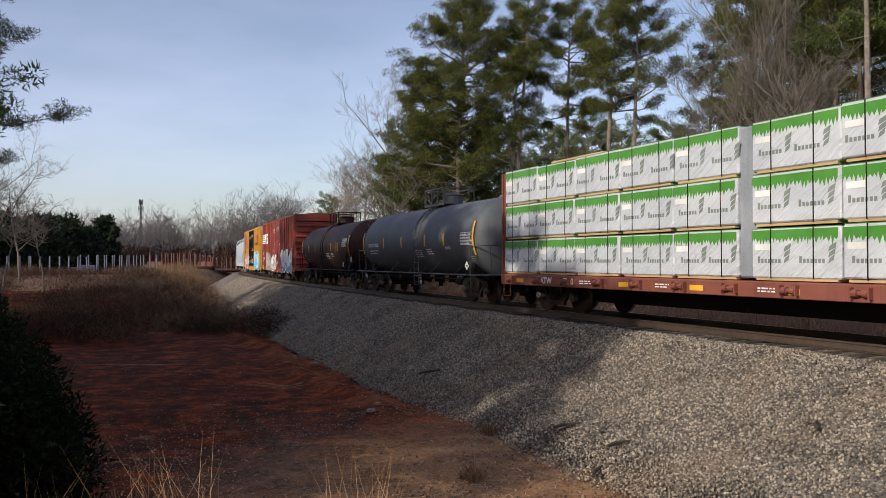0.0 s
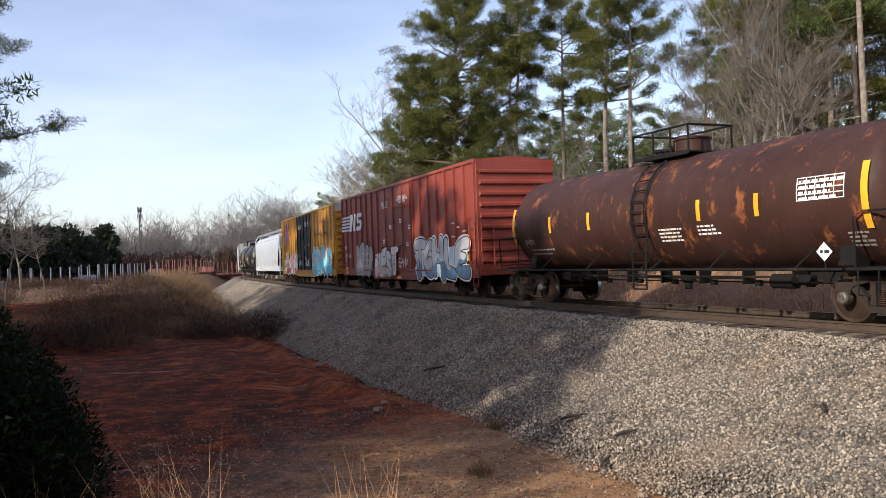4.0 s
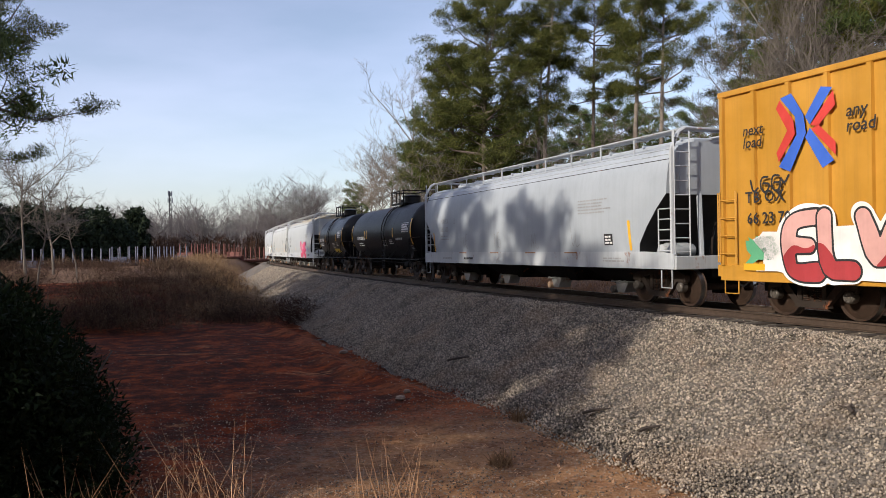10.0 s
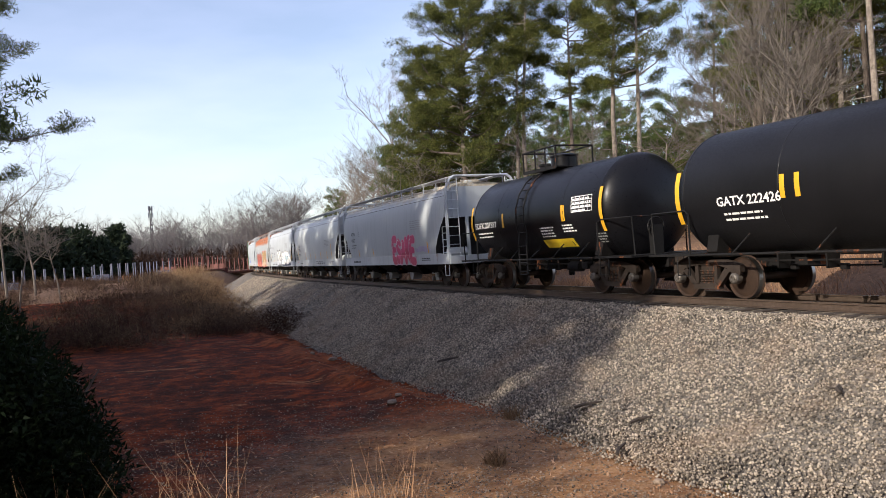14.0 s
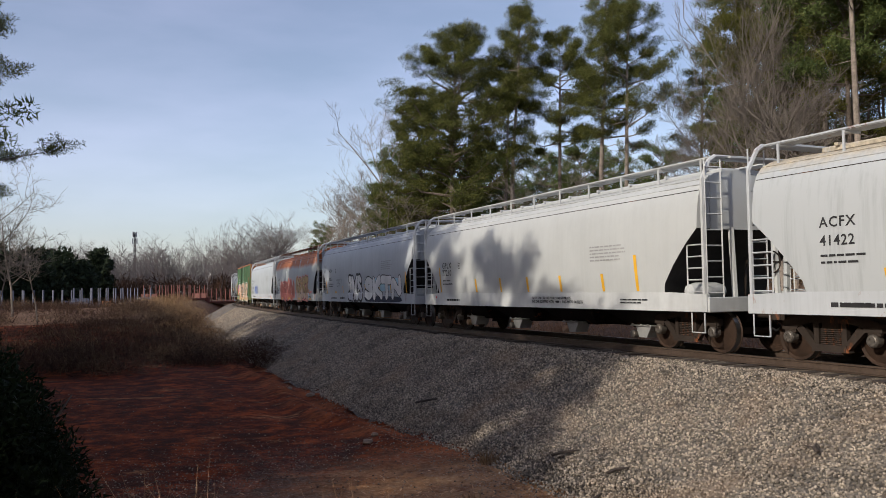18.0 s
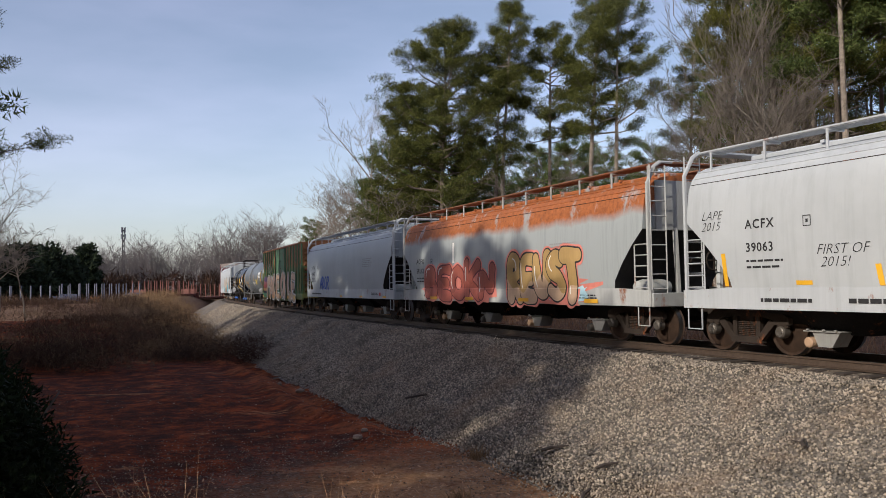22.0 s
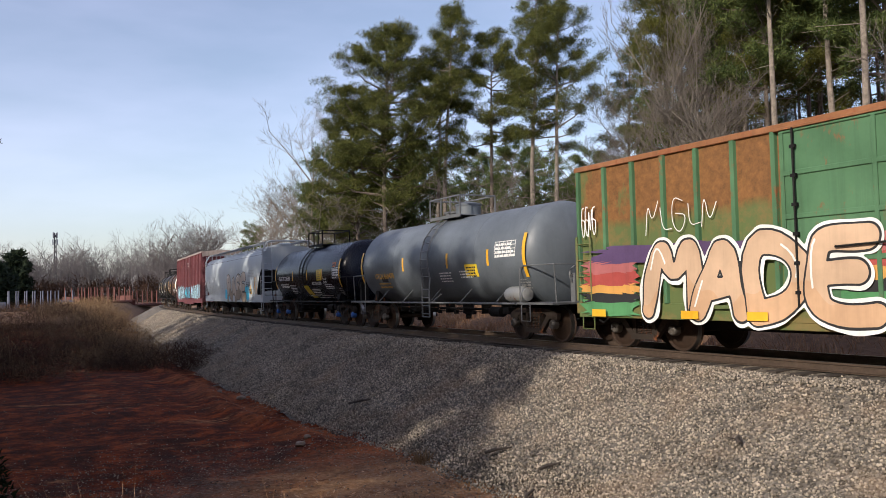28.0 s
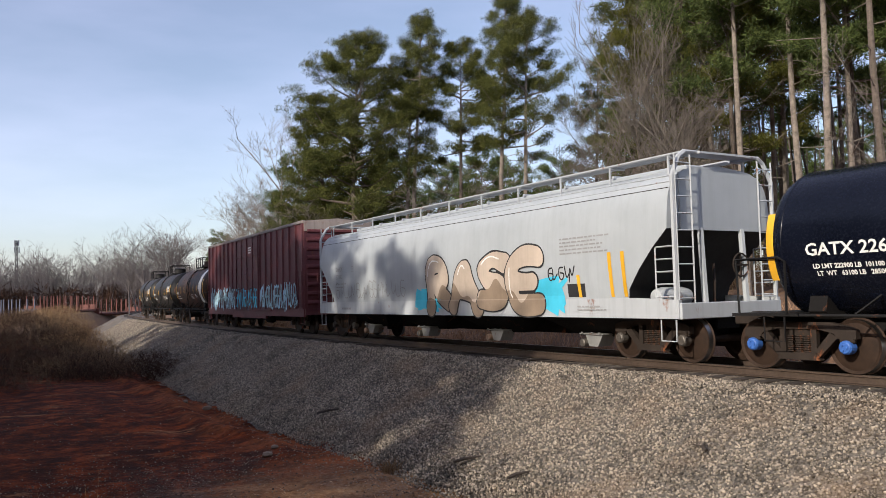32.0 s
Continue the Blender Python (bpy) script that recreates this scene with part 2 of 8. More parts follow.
# ---- mesh building ----
class Mesh:
    """Collects vertices and faces of one part."""

    def __init__(self):
        self.v, self.f = [], []

    def add(self, vs, fs):
        k = len(self.v)
        self.v += [tuple(p) for p in vs]
        self.f += [tuple(i + k for i in q) for q in fs]
        return self

    def box(self, x0, x1, y0, y1, z0, z1, c=0.0):
        """A box, its edges chamfered by c."""
        if c <= 0:
            vs = [(x, y, z) for z in (z0, z1) for y in (y0, y1) for x in (x0, x1)]
            return self.add(vs, [(0, 2, 3, 1), (4, 5, 7, 6), (0, 1, 5, 4), (2, 6, 7, 3), (0, 4, 6, 2), (1, 3, 7, 5)])
        vs, idx = [], {}
        for ix, x in enumerate((x0, x1)):
            for iy, y in enumerate((y0, y1)):
                for iz, z in enumerate((z0, z1)):
                    sx, sy, sz = c * (1 - 2 * ix), c * (1 - 2 * iy), c * (1 - 2 * iz)
                    for a, p in enumerate(((x, y + sy, z + sz), (x + sx, y, z + sz), (x + sx, y + sy, z))):
                        idx[ix, iy, iz, a] = len(vs)
                        vs.append(p)
        fs = []
        for i in (0, 1):
            w = [(0, 0), (0, 1), (1, 1), (1, 0)]
            fx, fy, fz = [idx[i, p, q, 0] for p, q in w], [idx[p, i, q, 1] for p, q in w], [idx[p, q, i, 2] for p, q in w]
            fs += [fx if i == 0 else fx[::-1], fy[::-1] if i == 0 else fy, fz if i == 0 else fz[::-1]]
        fs = [q[::-1] for q in fs]
        for p in (0, 1):
            for q in (0, 1):
                fs.append((idx[p, q, 0, 0], idx[p, q, 1, 0], idx[p, q, 1, 1], idx[p, q, 0, 1]))
                fs.append((idx[p, 0, q, 0], idx[p, 1, q, 0], idx[p, 1, q, 2], idx[p, 0, q, 2]))
                fs.append((idx[0, p, q, 1], idx[1, p, q, 1], idx[1, p, q, 2], idx[0, p, q, 2]))
        for p in (0, 1):
            for q in (0, 1):
                for r in (0, 1):
                    fs.append((idx[p, q, r, 0], idx[p, q, r, 1], idx[p, q, r, 2]))
        return self.add(vs, fs)

    def tube(self, pts, radii, sides=6, caps=True):
        """A round bar along a line of points."""
        pts = [Vector(p) for p in pts]
        if not isinstance(radii, (list, tuple)):
            radii = [radii] * len(pts)
        vs, fs = [], []
        ref = None
        for i, p in enumerate(pts):
            d = (pts[min(i + 1, len(pts) - 1)] - pts[max(i - 1, 0)]).normalized()
            if ref is None:
                ref = d.orthogonal().normalized()
            ref = (ref - d * ref.dot(d))
            ref = ref.normalized() if ref.length > 1e-5 else d.orthogonal().normalized()
            o = d.cross(ref)
            for k in range(sides):
                a = 2 * math.pi * (k + 0.5) / sides
                vs.append(p + (ref * math.cos(a) + o * math.sin(a)) * radii[i])
        for i in range(len(pts) - 1):
            for k in range(sides):
                a, b = i * sides + k, i * sides + (k + 1) % sides
                fs.append((a, b, b + sides, a + sides))
        if caps:
            fs += [tuple(range(sides))[::-1], tuple((len(pts) - 1) * sides + k for k in range(sides))]
        return self.add(vs, fs)

    def prism(self, ring, shift, flip=False):
        """A flat ring of points, pushed by a shift."""
        n = len(ring)
        vs = [Vector(p) for p in ring] + [Vector(p) + Vector(shift) for p in ring]
        fs = [tuple(range(n)), tuple(range(2 * n - 1, n - 1, -1))]
        fs += [(i, n + i, n + (i + 1) % n, (i + 1) % n) for i in range(n)]
        return self.add(vs, [q[::-1] for q in fs] if flip else fs)

    def lathe(self, profile, centre, axis="x", sides=32, a0=0.0, a1=2 * math.pi):
        """A profile of (along, radius) turned about an axis through centre."""
        full = abs(a1 - a0 - 2 * math.pi) < 1e-6
        m = sides if full else sides + 1
        vs, fs = [], []
        c = Vector(centre)
        for t, r in profile:
            for k in range(m):
                a = a0 + (a1 - a0) * k / sides
                p, q = r * math.cos(a), r * math.sin(a)
                vs.append(c + Vector({"x": (t, p, q), "y": (p, t, q), "z": (p, q, t)}[axis]))
        for i in range(len(profile) - 1):
            for k in range(sides):
                j = (k + 1) % m
                fs.append((i * m + k, i * m + j, (i + 1) * m + j, (i + 1) * m + k))
        return self.add(vs, fs)

    def data(self, name, smooth=False):
        me = bpy.data.meshes.new(name)
        me.from_pydata(self.v, [], self.f)
        bm = bmesh.new()
        bm.from_mesh(me)
        bmesh.ops.recalc_face_normals(bm, faces=bm.faces)
        bm.to_mesh(me)
        bm.free()
        if smooth:
            me.polygons.foreach_set("use_smooth", [True] * len(me.polygons))
            me.set_sharp_from_angle(angle=radians(35))
        return me


def part(name, mesh, material, parent=None, label="", smooth=False):
    """Links one mesh object, under a thing where a parent is given."""
    me = mesh if isinstance(mesh, bpy.types.Mesh) else mesh.data(name, smooth)
    if material and not me.materials:
        me.materials.append(material)
    ob = new(name, me)
    if parent:
        ob.parent = parent
    return tagged(ob, label)


def from_arrays(name, verts, faces, material, smooth=False):
    """A mesh from arrays of vertices and of faces with one number of corners."""
    me = bpy.data.meshes.new(name)
    k = faces.shape[1]
    me.vertices.add(len(verts))
    me.vertices.foreach_set("co", np.asarray(verts, np.float32).ravel())
    me.loops.add(faces.size)
    me.loops.foreach_set("vertex_index", np.asarray(faces, np.int32).ravel())
    me.polygons.add(len(faces))
    me.polygons.foreach_set("loop_start", np.arange(0, faces.size, k, dtype=np.int32))
    if smooth:
        me.polygons.foreach_set("use_smooth", np.ones(len(faces), bool))
    me.update(calc_edges=True)
    me.materials.append(material)
    return me


# ---- the line of the track ----
TS = np.arange(-120, 420, 0.5)
CURVE = np.interp(TS, [20, 80, 88, 96], [1 / 571, 1 / 1233, 1 / 600, 1 / 250])
HEAD = radians(24.48) - np.cumsum(CURVE) * 0.5
HEAD = HEAD - HEAD[240] + radians(24.48)
TX, TY = np.cumsum(-np.sin(HEAD)) * 0.5, np.cumsum(np.cos(HEAD)) * 0.5
TX, TY = TX - TX[240] + 6.55, TY - TY[240] + 15.0
# the centre line lies 1.55 m behind the sides of the cars
CX, CY = TX + 1.55 * np.cos(HEAD), TY + 1.55 * np.sin(HEAD)


def on_track(s, d=0.0, z=0.0):
    """The place at s along the track, d metres from its centre line towards the camera."""
    h = np.interp(s, TS, HEAD)
    return Vector((np.interp(s, TS, CX) - d * math.cos(h), np.interp(s, TS, CY) - d * math.sin(h), z))


def track_coords(x, y):
    """s and d of many places."""
    s, d = np.empty(len(x)), np.empty(len(x))
    for i in range(0, len(x), 4000):
        q = (x[i:i + 4000, None] - CX[None]) ** 2 + (y[i:i + 4000, None] - CY[None]) ** 2
        k = q.argmin(1)
        s[i:i + 4000] = TS[k]
        d[i:i + 4000] = -((x[i:i + 4000] - CX[k]) * np.cos(HEAD[k]) + (y[i:i + 4000] - CY[k]) * np.sin(HEAD[k]))
    return s, d


def smooth(a, b, x):
    t = np.clip((x - a) / (b - a), 0, 1)
    return t * t * (3 - 2 * t)


def wobble(x, y, f):
    """Gentle unevenness, about -1 to 1."""
    return (np.sin(x * f + 1.3 * np.sin(y * f * 0.7)) + np.sin(y * f * 1.13 + 2.1 + 1.1 * np.sin(x * f * 0.83))) * 0.5


def bank(d):
    """Height of the ballast bed at d metres from the centre line."""
    return np.interp(d, [-2.6, -1.9, 1.0, 1.36, 2.05, 5.75], [-0.27, 0.09, 0.095, 0.075, 0.02, -1.95])


def ground_z(x, y, s=None, d=None):
    x, y = np.atleast_1d(np.asarray(x, float)), np.atleast_1d(np.asarray(y, float))
    if s is None:
        s, d = track_coords(x, y)
    r = np.hypot(x, y)
    near = -1.95 + 0.07 * wobble(x, y, 0.55) + 0.012 * wobble(x + 3, y, 1.9)
    near = near + 2.4 * smooth(41, 78, r) * smooth(4, 12, np.where(s > 0, d, 0))
    near = near - 2.3 * smooth(84, 108, r) * smooth(8, 14, d)
    near = near + 1.0 * smooth(60, 120, s) * smooth(6, 9, d)
    near = near + 0.004 * wobble(x * 1.3, y + 0.7 * x, 4.3)
    line = d - 6.9 - 0.25 * np.sin(s * 0.5) - 0.08 * np.sin(s * 1.1)
    near = near + (0.2 * np.exp(-(line / 0.4) ** 2) * (0.8 + 0.2 * np.sin(s * 1.1 + np.sin(s * 0.7))) - 0.12 * np.exp(-((line + 0.75) / 0.35) ** 2) - 0.05 * np.exp(-((line - 0.9) / 0.5) ** 2)) * smooth(4, 12, s) * smooth(40, 30, s)
    knoll = np.interp(r, [0, 3.0, 10.6], [0.12, 0.1, -1.98])
    near = np.where((r < 13) & (knoll > near), knoll, near)
    camera_side = np.where(d < 5.75, np.minimum(bank(d) - 0.06, near), near)
    far = np.interp(-d, [1.9, 2.8, 4.2, 7.5, 14, 60], [0.0, -0.3, -0.2, 0.85, 1.35, 3.0]) + 0.12 * wobble(x, y, 0.7)
    return np.where(d > -1.9, camera_side, far)


def place(x, y):
    return Vector((x, y, float(ground_z(x, y)[0])))


# ---- ground ----
def sheet(us, vs, fn):
    """A grid of points from two rows of numbers."""
    U, V = np.meshgrid(us, vs, indexing="ij")
    p = fn(U.ravel(), V.ravel())
    a, b = len(us), len(vs)
    i = (np.arange(a - 1)[:, None] * b + np.arange(b - 1)[None]).ravel()
    return p, np.stack([i, i + b, i + b + 1, i + 1], 1)


def polar_ground(a, r):
    x, y = -r * np.sin(a), r * np.cos(a)
    return np.stack([x, y, ground_z(x, y)], 1)


def build_ground():
    rs = np.concatenate([np.arange(0.0, 10, 0.5), np.arange(10, 26, 0.16), np.arange(26, 44, 0.3), np.arange(44, 60, 0.6), np.geomspace(60, 3000, 60)])
    az = np.radians(np.concatenate([np.arange(-180, -50, 5), np.arange(-50, -36, 1.0), np.arange(-36, 36, 0.45), np.arange(36, 50, 1.0), np.arange(50, 180.1, 5)]))
    p, f = sheet(rs, az, lambda r, a: polar_ground(a, r))
    ground = part("ground", from_arrays("ground", p, f[:, ::-1], CLAY, True), None)
    tagged(ground, "shaded red clay ground strewn with gravel and dead leaves", "ground", kind="structure")
    # far side of the track and the scrubland: leaf litter
    ground.data.materials.append(LITTER)
    c = p[f].mean(1)
    s, d = track_coords(c[:, 0], c[:, 1])
    r = np.hypot(c[:, 0], c[:, 1])
    ground.data.polygons.foreach_set("material_index", ((d < -4.4) | (r > 62 + 5 * wobble(c[:, 0], c[:, 1], 0.4))).astype(np.int32))

    def bed(s, d):
        x = np.interp(s, TS, CX) - d * np.cos(np.interp(s, TS, HEAD))
        y = np.interp(s, TS, CY) - d * np.sin(np.interp(s, TS, HEAD))
        toe = smooth(4.7, 6.0, d)
        z = bank(d) + 0.03 * wobble(s, d, 2.0) - toe * 0.13 * (0.8 + wobble(s, d * 0, 0.8) + 0.6 * wobble(s + d, d, 2.9))
        return np.stack([x, y, z], 1)

    p, f = sheet(np.arange(-70, 300, 0.5), np.concatenate([np.arange(-2.6, 6.05, 0.25)]), bed)
    bal = part("ballast_bank", from_arrays("ballast_bank", p, f, BALLAST, True), None)
    tagged(bal, "sloping grey crushed stone ballast bank under the track", "ballast", kind="structure")


build_ground()


def build_track():
    base = new("railway_track")
    tagged(base, "single track of rusty rails on dark wooden ties", "railway track", kind="structure")
    prof = [(-0.07, -0.172), (0.07, -0.172), (0.07, -0.16), (0.012, -0.145), (0.012, -0.045), (0.036, -0.035), (0.036, -0.004), (0.03, 0.0),
            (-0.03, 0.0), (-0.036, -0.004), (-0.036, -0.035), (-0.012, -0.045), (-0.012, -0.145), (-0.07, -0.16)]
    for side in (0.755, -0.755):
        m, n = Mesh(), len(prof)
        ss = np.arange(-70, 260, 1.0)
        vs = [on_track(s, side + a, b + RAIL_Z) for s in ss for a, b in prof]
        m.add(vs, [(i * n + k, i * n + (k + 1) % n, (i + 1) * n + (k + 1) % n, (i + 1) * n + k) for i in range(len(ss) - 1) for k in range(n)])
        rail = part("rail", m, RAIL, base, "brown weathered steel rail with a bright worn head")
        rail.data.materials.append(RAIL_TOP)
        for q in rail.data.polygons:
            if q.index % n == 7:
                q.material_index = 1
    tie = Mesh().box(-0.115, 0.115, -1.3, 1.3, -0.36, -0.168, 0.012).data("tie")
    tie.materials.append(TIE)
    rng = random.Random(5)
    far = Mesh()
    for i, s in enumerate(np.arange(-45, 240, 0.53)):
        h = math.degrees(np.interp(s, TS, HEAD))
        p = on_track(s, rng.uniform(-0.05, 0.09), RAIL_Z + rng.uniform(-0.015, 0.0))
        if -22 < s < 105:
            ob = part("tie", tie, None, base)
            ob.matrix_basis = pose(p.x, p.y, p.z, 0, 0, h + 90 + rng.uniform(-1.5, 1.5))
        else:
            m = pose(p.x, p.y, p.z, 0, 0, h + 90)
            k = [m @ v.co for v in tie.vertices]
            far.add(k, [tuple(q.vertices) for q in tie.polygons])
    tagged(part("more_ties", far, TIE, base), kind="stuff")


build_track()


def scatter_stones(name, pts, normals_z, lo, hi, material, label, category, seed):
    """Many small broken stones in one object."""
    rng = np.random.default_rng(seed)
    n = len(pts)
    unit = np.array([(1, 0, 0), (-1, 0, 0), (0, 1, 0), (0, -1, 0), (0, 0, 1), (0, 0, -1)], float)
    face = np.array([(0, 2, 4), (2, 1, 4), (1, 3, 4), (3, 0, 4), (2, 0, 5), (1, 2, 5), (3, 1, 5), (0, 3, 5)])
    q = rng.normal(size=(n, 4))
    q /= np.linalg.norm(q, axis=1)[:, None]
    w, x, y, z = q.T
    R = np.stack([1 - 2 * (y * y + z * z), 2 * (x * y - z * w), 2 * (x * z + y * w), 2 * (x * y + z * w), 1 - 2 * (x * x + z * z), 2 * (y * z - x * w),
                  2 * (x * z - y * w), 2 * (y * z + x * w), 1 - 2 * (x * x + y * y)], 1).reshape(n, 3, 3)
    size = rng.uniform(lo, hi, n)[:, None, None] * rng.uniform(0.55, 1.15, (n, 6, 1))
    v = np.einsum("nij,kj->nki", R, unit) * size + pts[:, None, :]
    f = face[None] + (np.arange(n) * 6)[:, None, None]
    ob = part(name, from_arrays(name, v.reshape(-1, 3), f.reshape(-1, 3), material), None)
    return tagged(ob, label, category, kind="stuff")


def build_stones():
    rng = np.random.default_rng(3)
    for lo, hi, n, near, far, seed in [(-15, 30, 130000, 0.016, 0.038, 4), (30, 80, 30000, 0.028, 0.055, 5)]:
        s, d = rng.uniform(lo, hi, n), rng.uniform(-0.6, 5.95, n)
        d = np.where(rng.random(n) < 0.8, rng.uniform(1.3, 5.8, n), d)
        h = np.interp(s, TS, HEAD)
        x, y = np.interp(s, TS, CX) - d * np.cos(h), np.interp(s, TS, CY) - d * np.sin(h)
        low = np.where(d < 1.36, -0.03, 0.0)
        keep = ~((np.abs(np.abs(d) - 0.755) < 0.13))
        p = np.stack([x, y, bank(d) + low + 0.03 * wobble(s, d, 2.0) + rng.uniform(-0.008, 0.026, n)], 1)[keep]
        scatter_stones("ballast_stones", p, None, near, far, STONE, "loose crushed grey and tan ballast stones on the bank", "ballast", seed)
    # gravel on the clay
    n = 60000
    a, r = np.radians(rng.uniform(-36, 34, n)), 10.6 + 24 * rng.random(n) ** 1.7
    x, y = -r * np.sin(a), r * np.cos(a)
    s, d = track_coords(x, y)
    thick = 0.09 + 0.8 * smooth(10, 3, np.hypot(x + 1.0, y - 14.0)) * (0.15 + 0.85 * smooth(-0.3, 0.3, wobble(x, y + 2, 0.8))) + 0.9 * smooth(7.0, 5.8, d) * (0.4 + 0.6 * (wobble(s, d, 1.6) > 0))
    keep = (d > 5.3) & (rng.random(n) < thick)
    x, y = x[keep], y[keep]
    p = np.stack([x, y, ground_z(x, y) + rng.uniform(-0.008, 0.012, len(x))], 1)
    scatter_stones("gravel", p, None, 0.009, 0.03, GRAVEL, "scattered gravel and small stones on red clay", "gravel", 6)


build_stones()


# ---- trees ----
def tufts(rng, centres, spread, count, length, width, droop=0.0, radial=0.8):
    """Needle tufts: narrow triangles that stand out from each centre. Returns vertices and faces."""
    c = np.repeat(np.asarray(centres, float), count, 0)
    n = len(c)
    way = rng.normal(size=(n, 3))
    way /= np.linalg.norm(way, axis=1)[:, None]
    at = c + way * np.asarray(spread) * rng.random((n, 1)) ** 0.5
    out = rng.normal(size=(n, 3)) * 0.8 + way * radial
    out[:, 2] += 0.35 - droop
    out /= np.linalg.norm(out, axis=1)[:, None]
    side = np.cross(out, rng.normal(size=(n, 3)))
    side /= np.linalg.norm(side, axis=1)[:, None] + 1e-9
    L = (length * rng.uniform(0.6, 1.3, n))[:, None]
    W = (width * rng.uniform(0.6, 1.3, n))[:, None]
    v = np.stack([at - side * W * 0.5, at + side * W * 0.5, at + out * L + side * W * 0.2], 1).reshape(-1, 3)
    return v, np.arange(3 * n).reshape(-1, 3)


def pine(seed, height, crown_from, reach, material=NEEDLE, density=1.0, lean=0.0, tuft=66, needle=(0.26, 0.05)):
    """Meshes of a pine: trunk with limbs, and the needles."""
    rng, rnd = np.random.default_rng(seed), random.Random(seed)
    wood = Mesh()
    tips = []
    bend = rnd.uniform(-0.5, 0.5), rnd.uniform(-0.5, 0.5)

    def axis(k):
        return Vector((lean * k * height + bend[0] * math.sin(k * 3), bend[1] * math.sin(k * 2.6), k * height))

    r0 = height * 0.0065 + 0.03
    wood.tube([axis(k) for k in (-0.01, 0.02, 0.2, 0.4, 0.6, 0.8, 0.93, 1.0)], [r0 * 1.35, r0, r0 * 0.88, r0 * 0.72, r0 * 0.55, r0 * 0.3, r0 * 0.13, 0.01], 8)
    n = int(36 * density)
    for i in range(n):
        k = crown_from + (0.99 - crown_from) * (i + rnd.random()) / n
        u = (k - crown_from) / (1 - crown_from)
        L = reach * (0.34 + 0.66 * math.sin(math.pi * min(1.0, 0.2 + 0.8 * u)) ** 0.8) * rnd.uniform(0.45, 1.15)
        az = i * 2.4 + rnd.uniform(-0.6, 0.6)
        rise = rnd.uniform(-0.1, 0.45) + 0.7 * u * u
        d = Vector((math.cos(az), math.sin(az), rise)).normalized()
        p = axis(k)
        end = p + d * L + Vector((0, 0, 0.12 * L))
        mid = p.lerp(end, 0.5) + Vector((rnd.uniform(-0.15, 0.15), rnd.uniform(-0.15, 0.15), -0.09 * L))
        wood.tube([p, mid, end], [0.02 + 0.018 * L, 0.012 + 0.009 * L, 0.01], 4, False)
        tips.append(end)
        for j in range(3 + int(L * 1.8)):
            w = rnd.uniform(0.3, 1.0) ** 0.8
            b = p.lerp(mid, w * 2) if w < 0.5 else mid.lerp(end, w * 2 - 1)
            a2 = az + rnd.choice((-1, 1)) * rnd.uniform(0.3, 1.4)
            q = b + Vector((math.cos(a2), math.sin(a2), rnd.uniform(-0.05, 0.7))) * rnd.uniform(0.35, 0.34 * L + 0.4)
            wood.tube([b, q], [0.014, 0.007], 3, False)
            tips.append(q)
            if rnd.random() < 0.6:
                tips.append(b.lerp(q, 0.5) + Vector((0, 0, 0.12)))
            if rnd.random() < 0.5:
                tips.append(q + Vector((rnd.uniform(-0.5, 0.5), rnd.uniform(-0.5, 0.5), rnd.uniform(0, 0.3))))
    # a few dead stubs under the crown
    for i in range(7):
        k = crown_from * rnd.uniform(0.45, 1.0)
        az = rnd.uniform(0, 6.3)
        p = axis(k)
        q = p + Vector((math.cos(az), math.sin(az), rnd.uniform(-0.1, 0.4))) * rnd.uniform(0.5, 2.0)
        wood.tube([p, q], [0.03, 0.008], 3, False)
    v, f = tufts(rng, tips, (0.4, 0.4, 0.3), tuft, *needle, radial=1.3)
    return wood.data("trunk", True), from_arrays("crown", v, f, material)


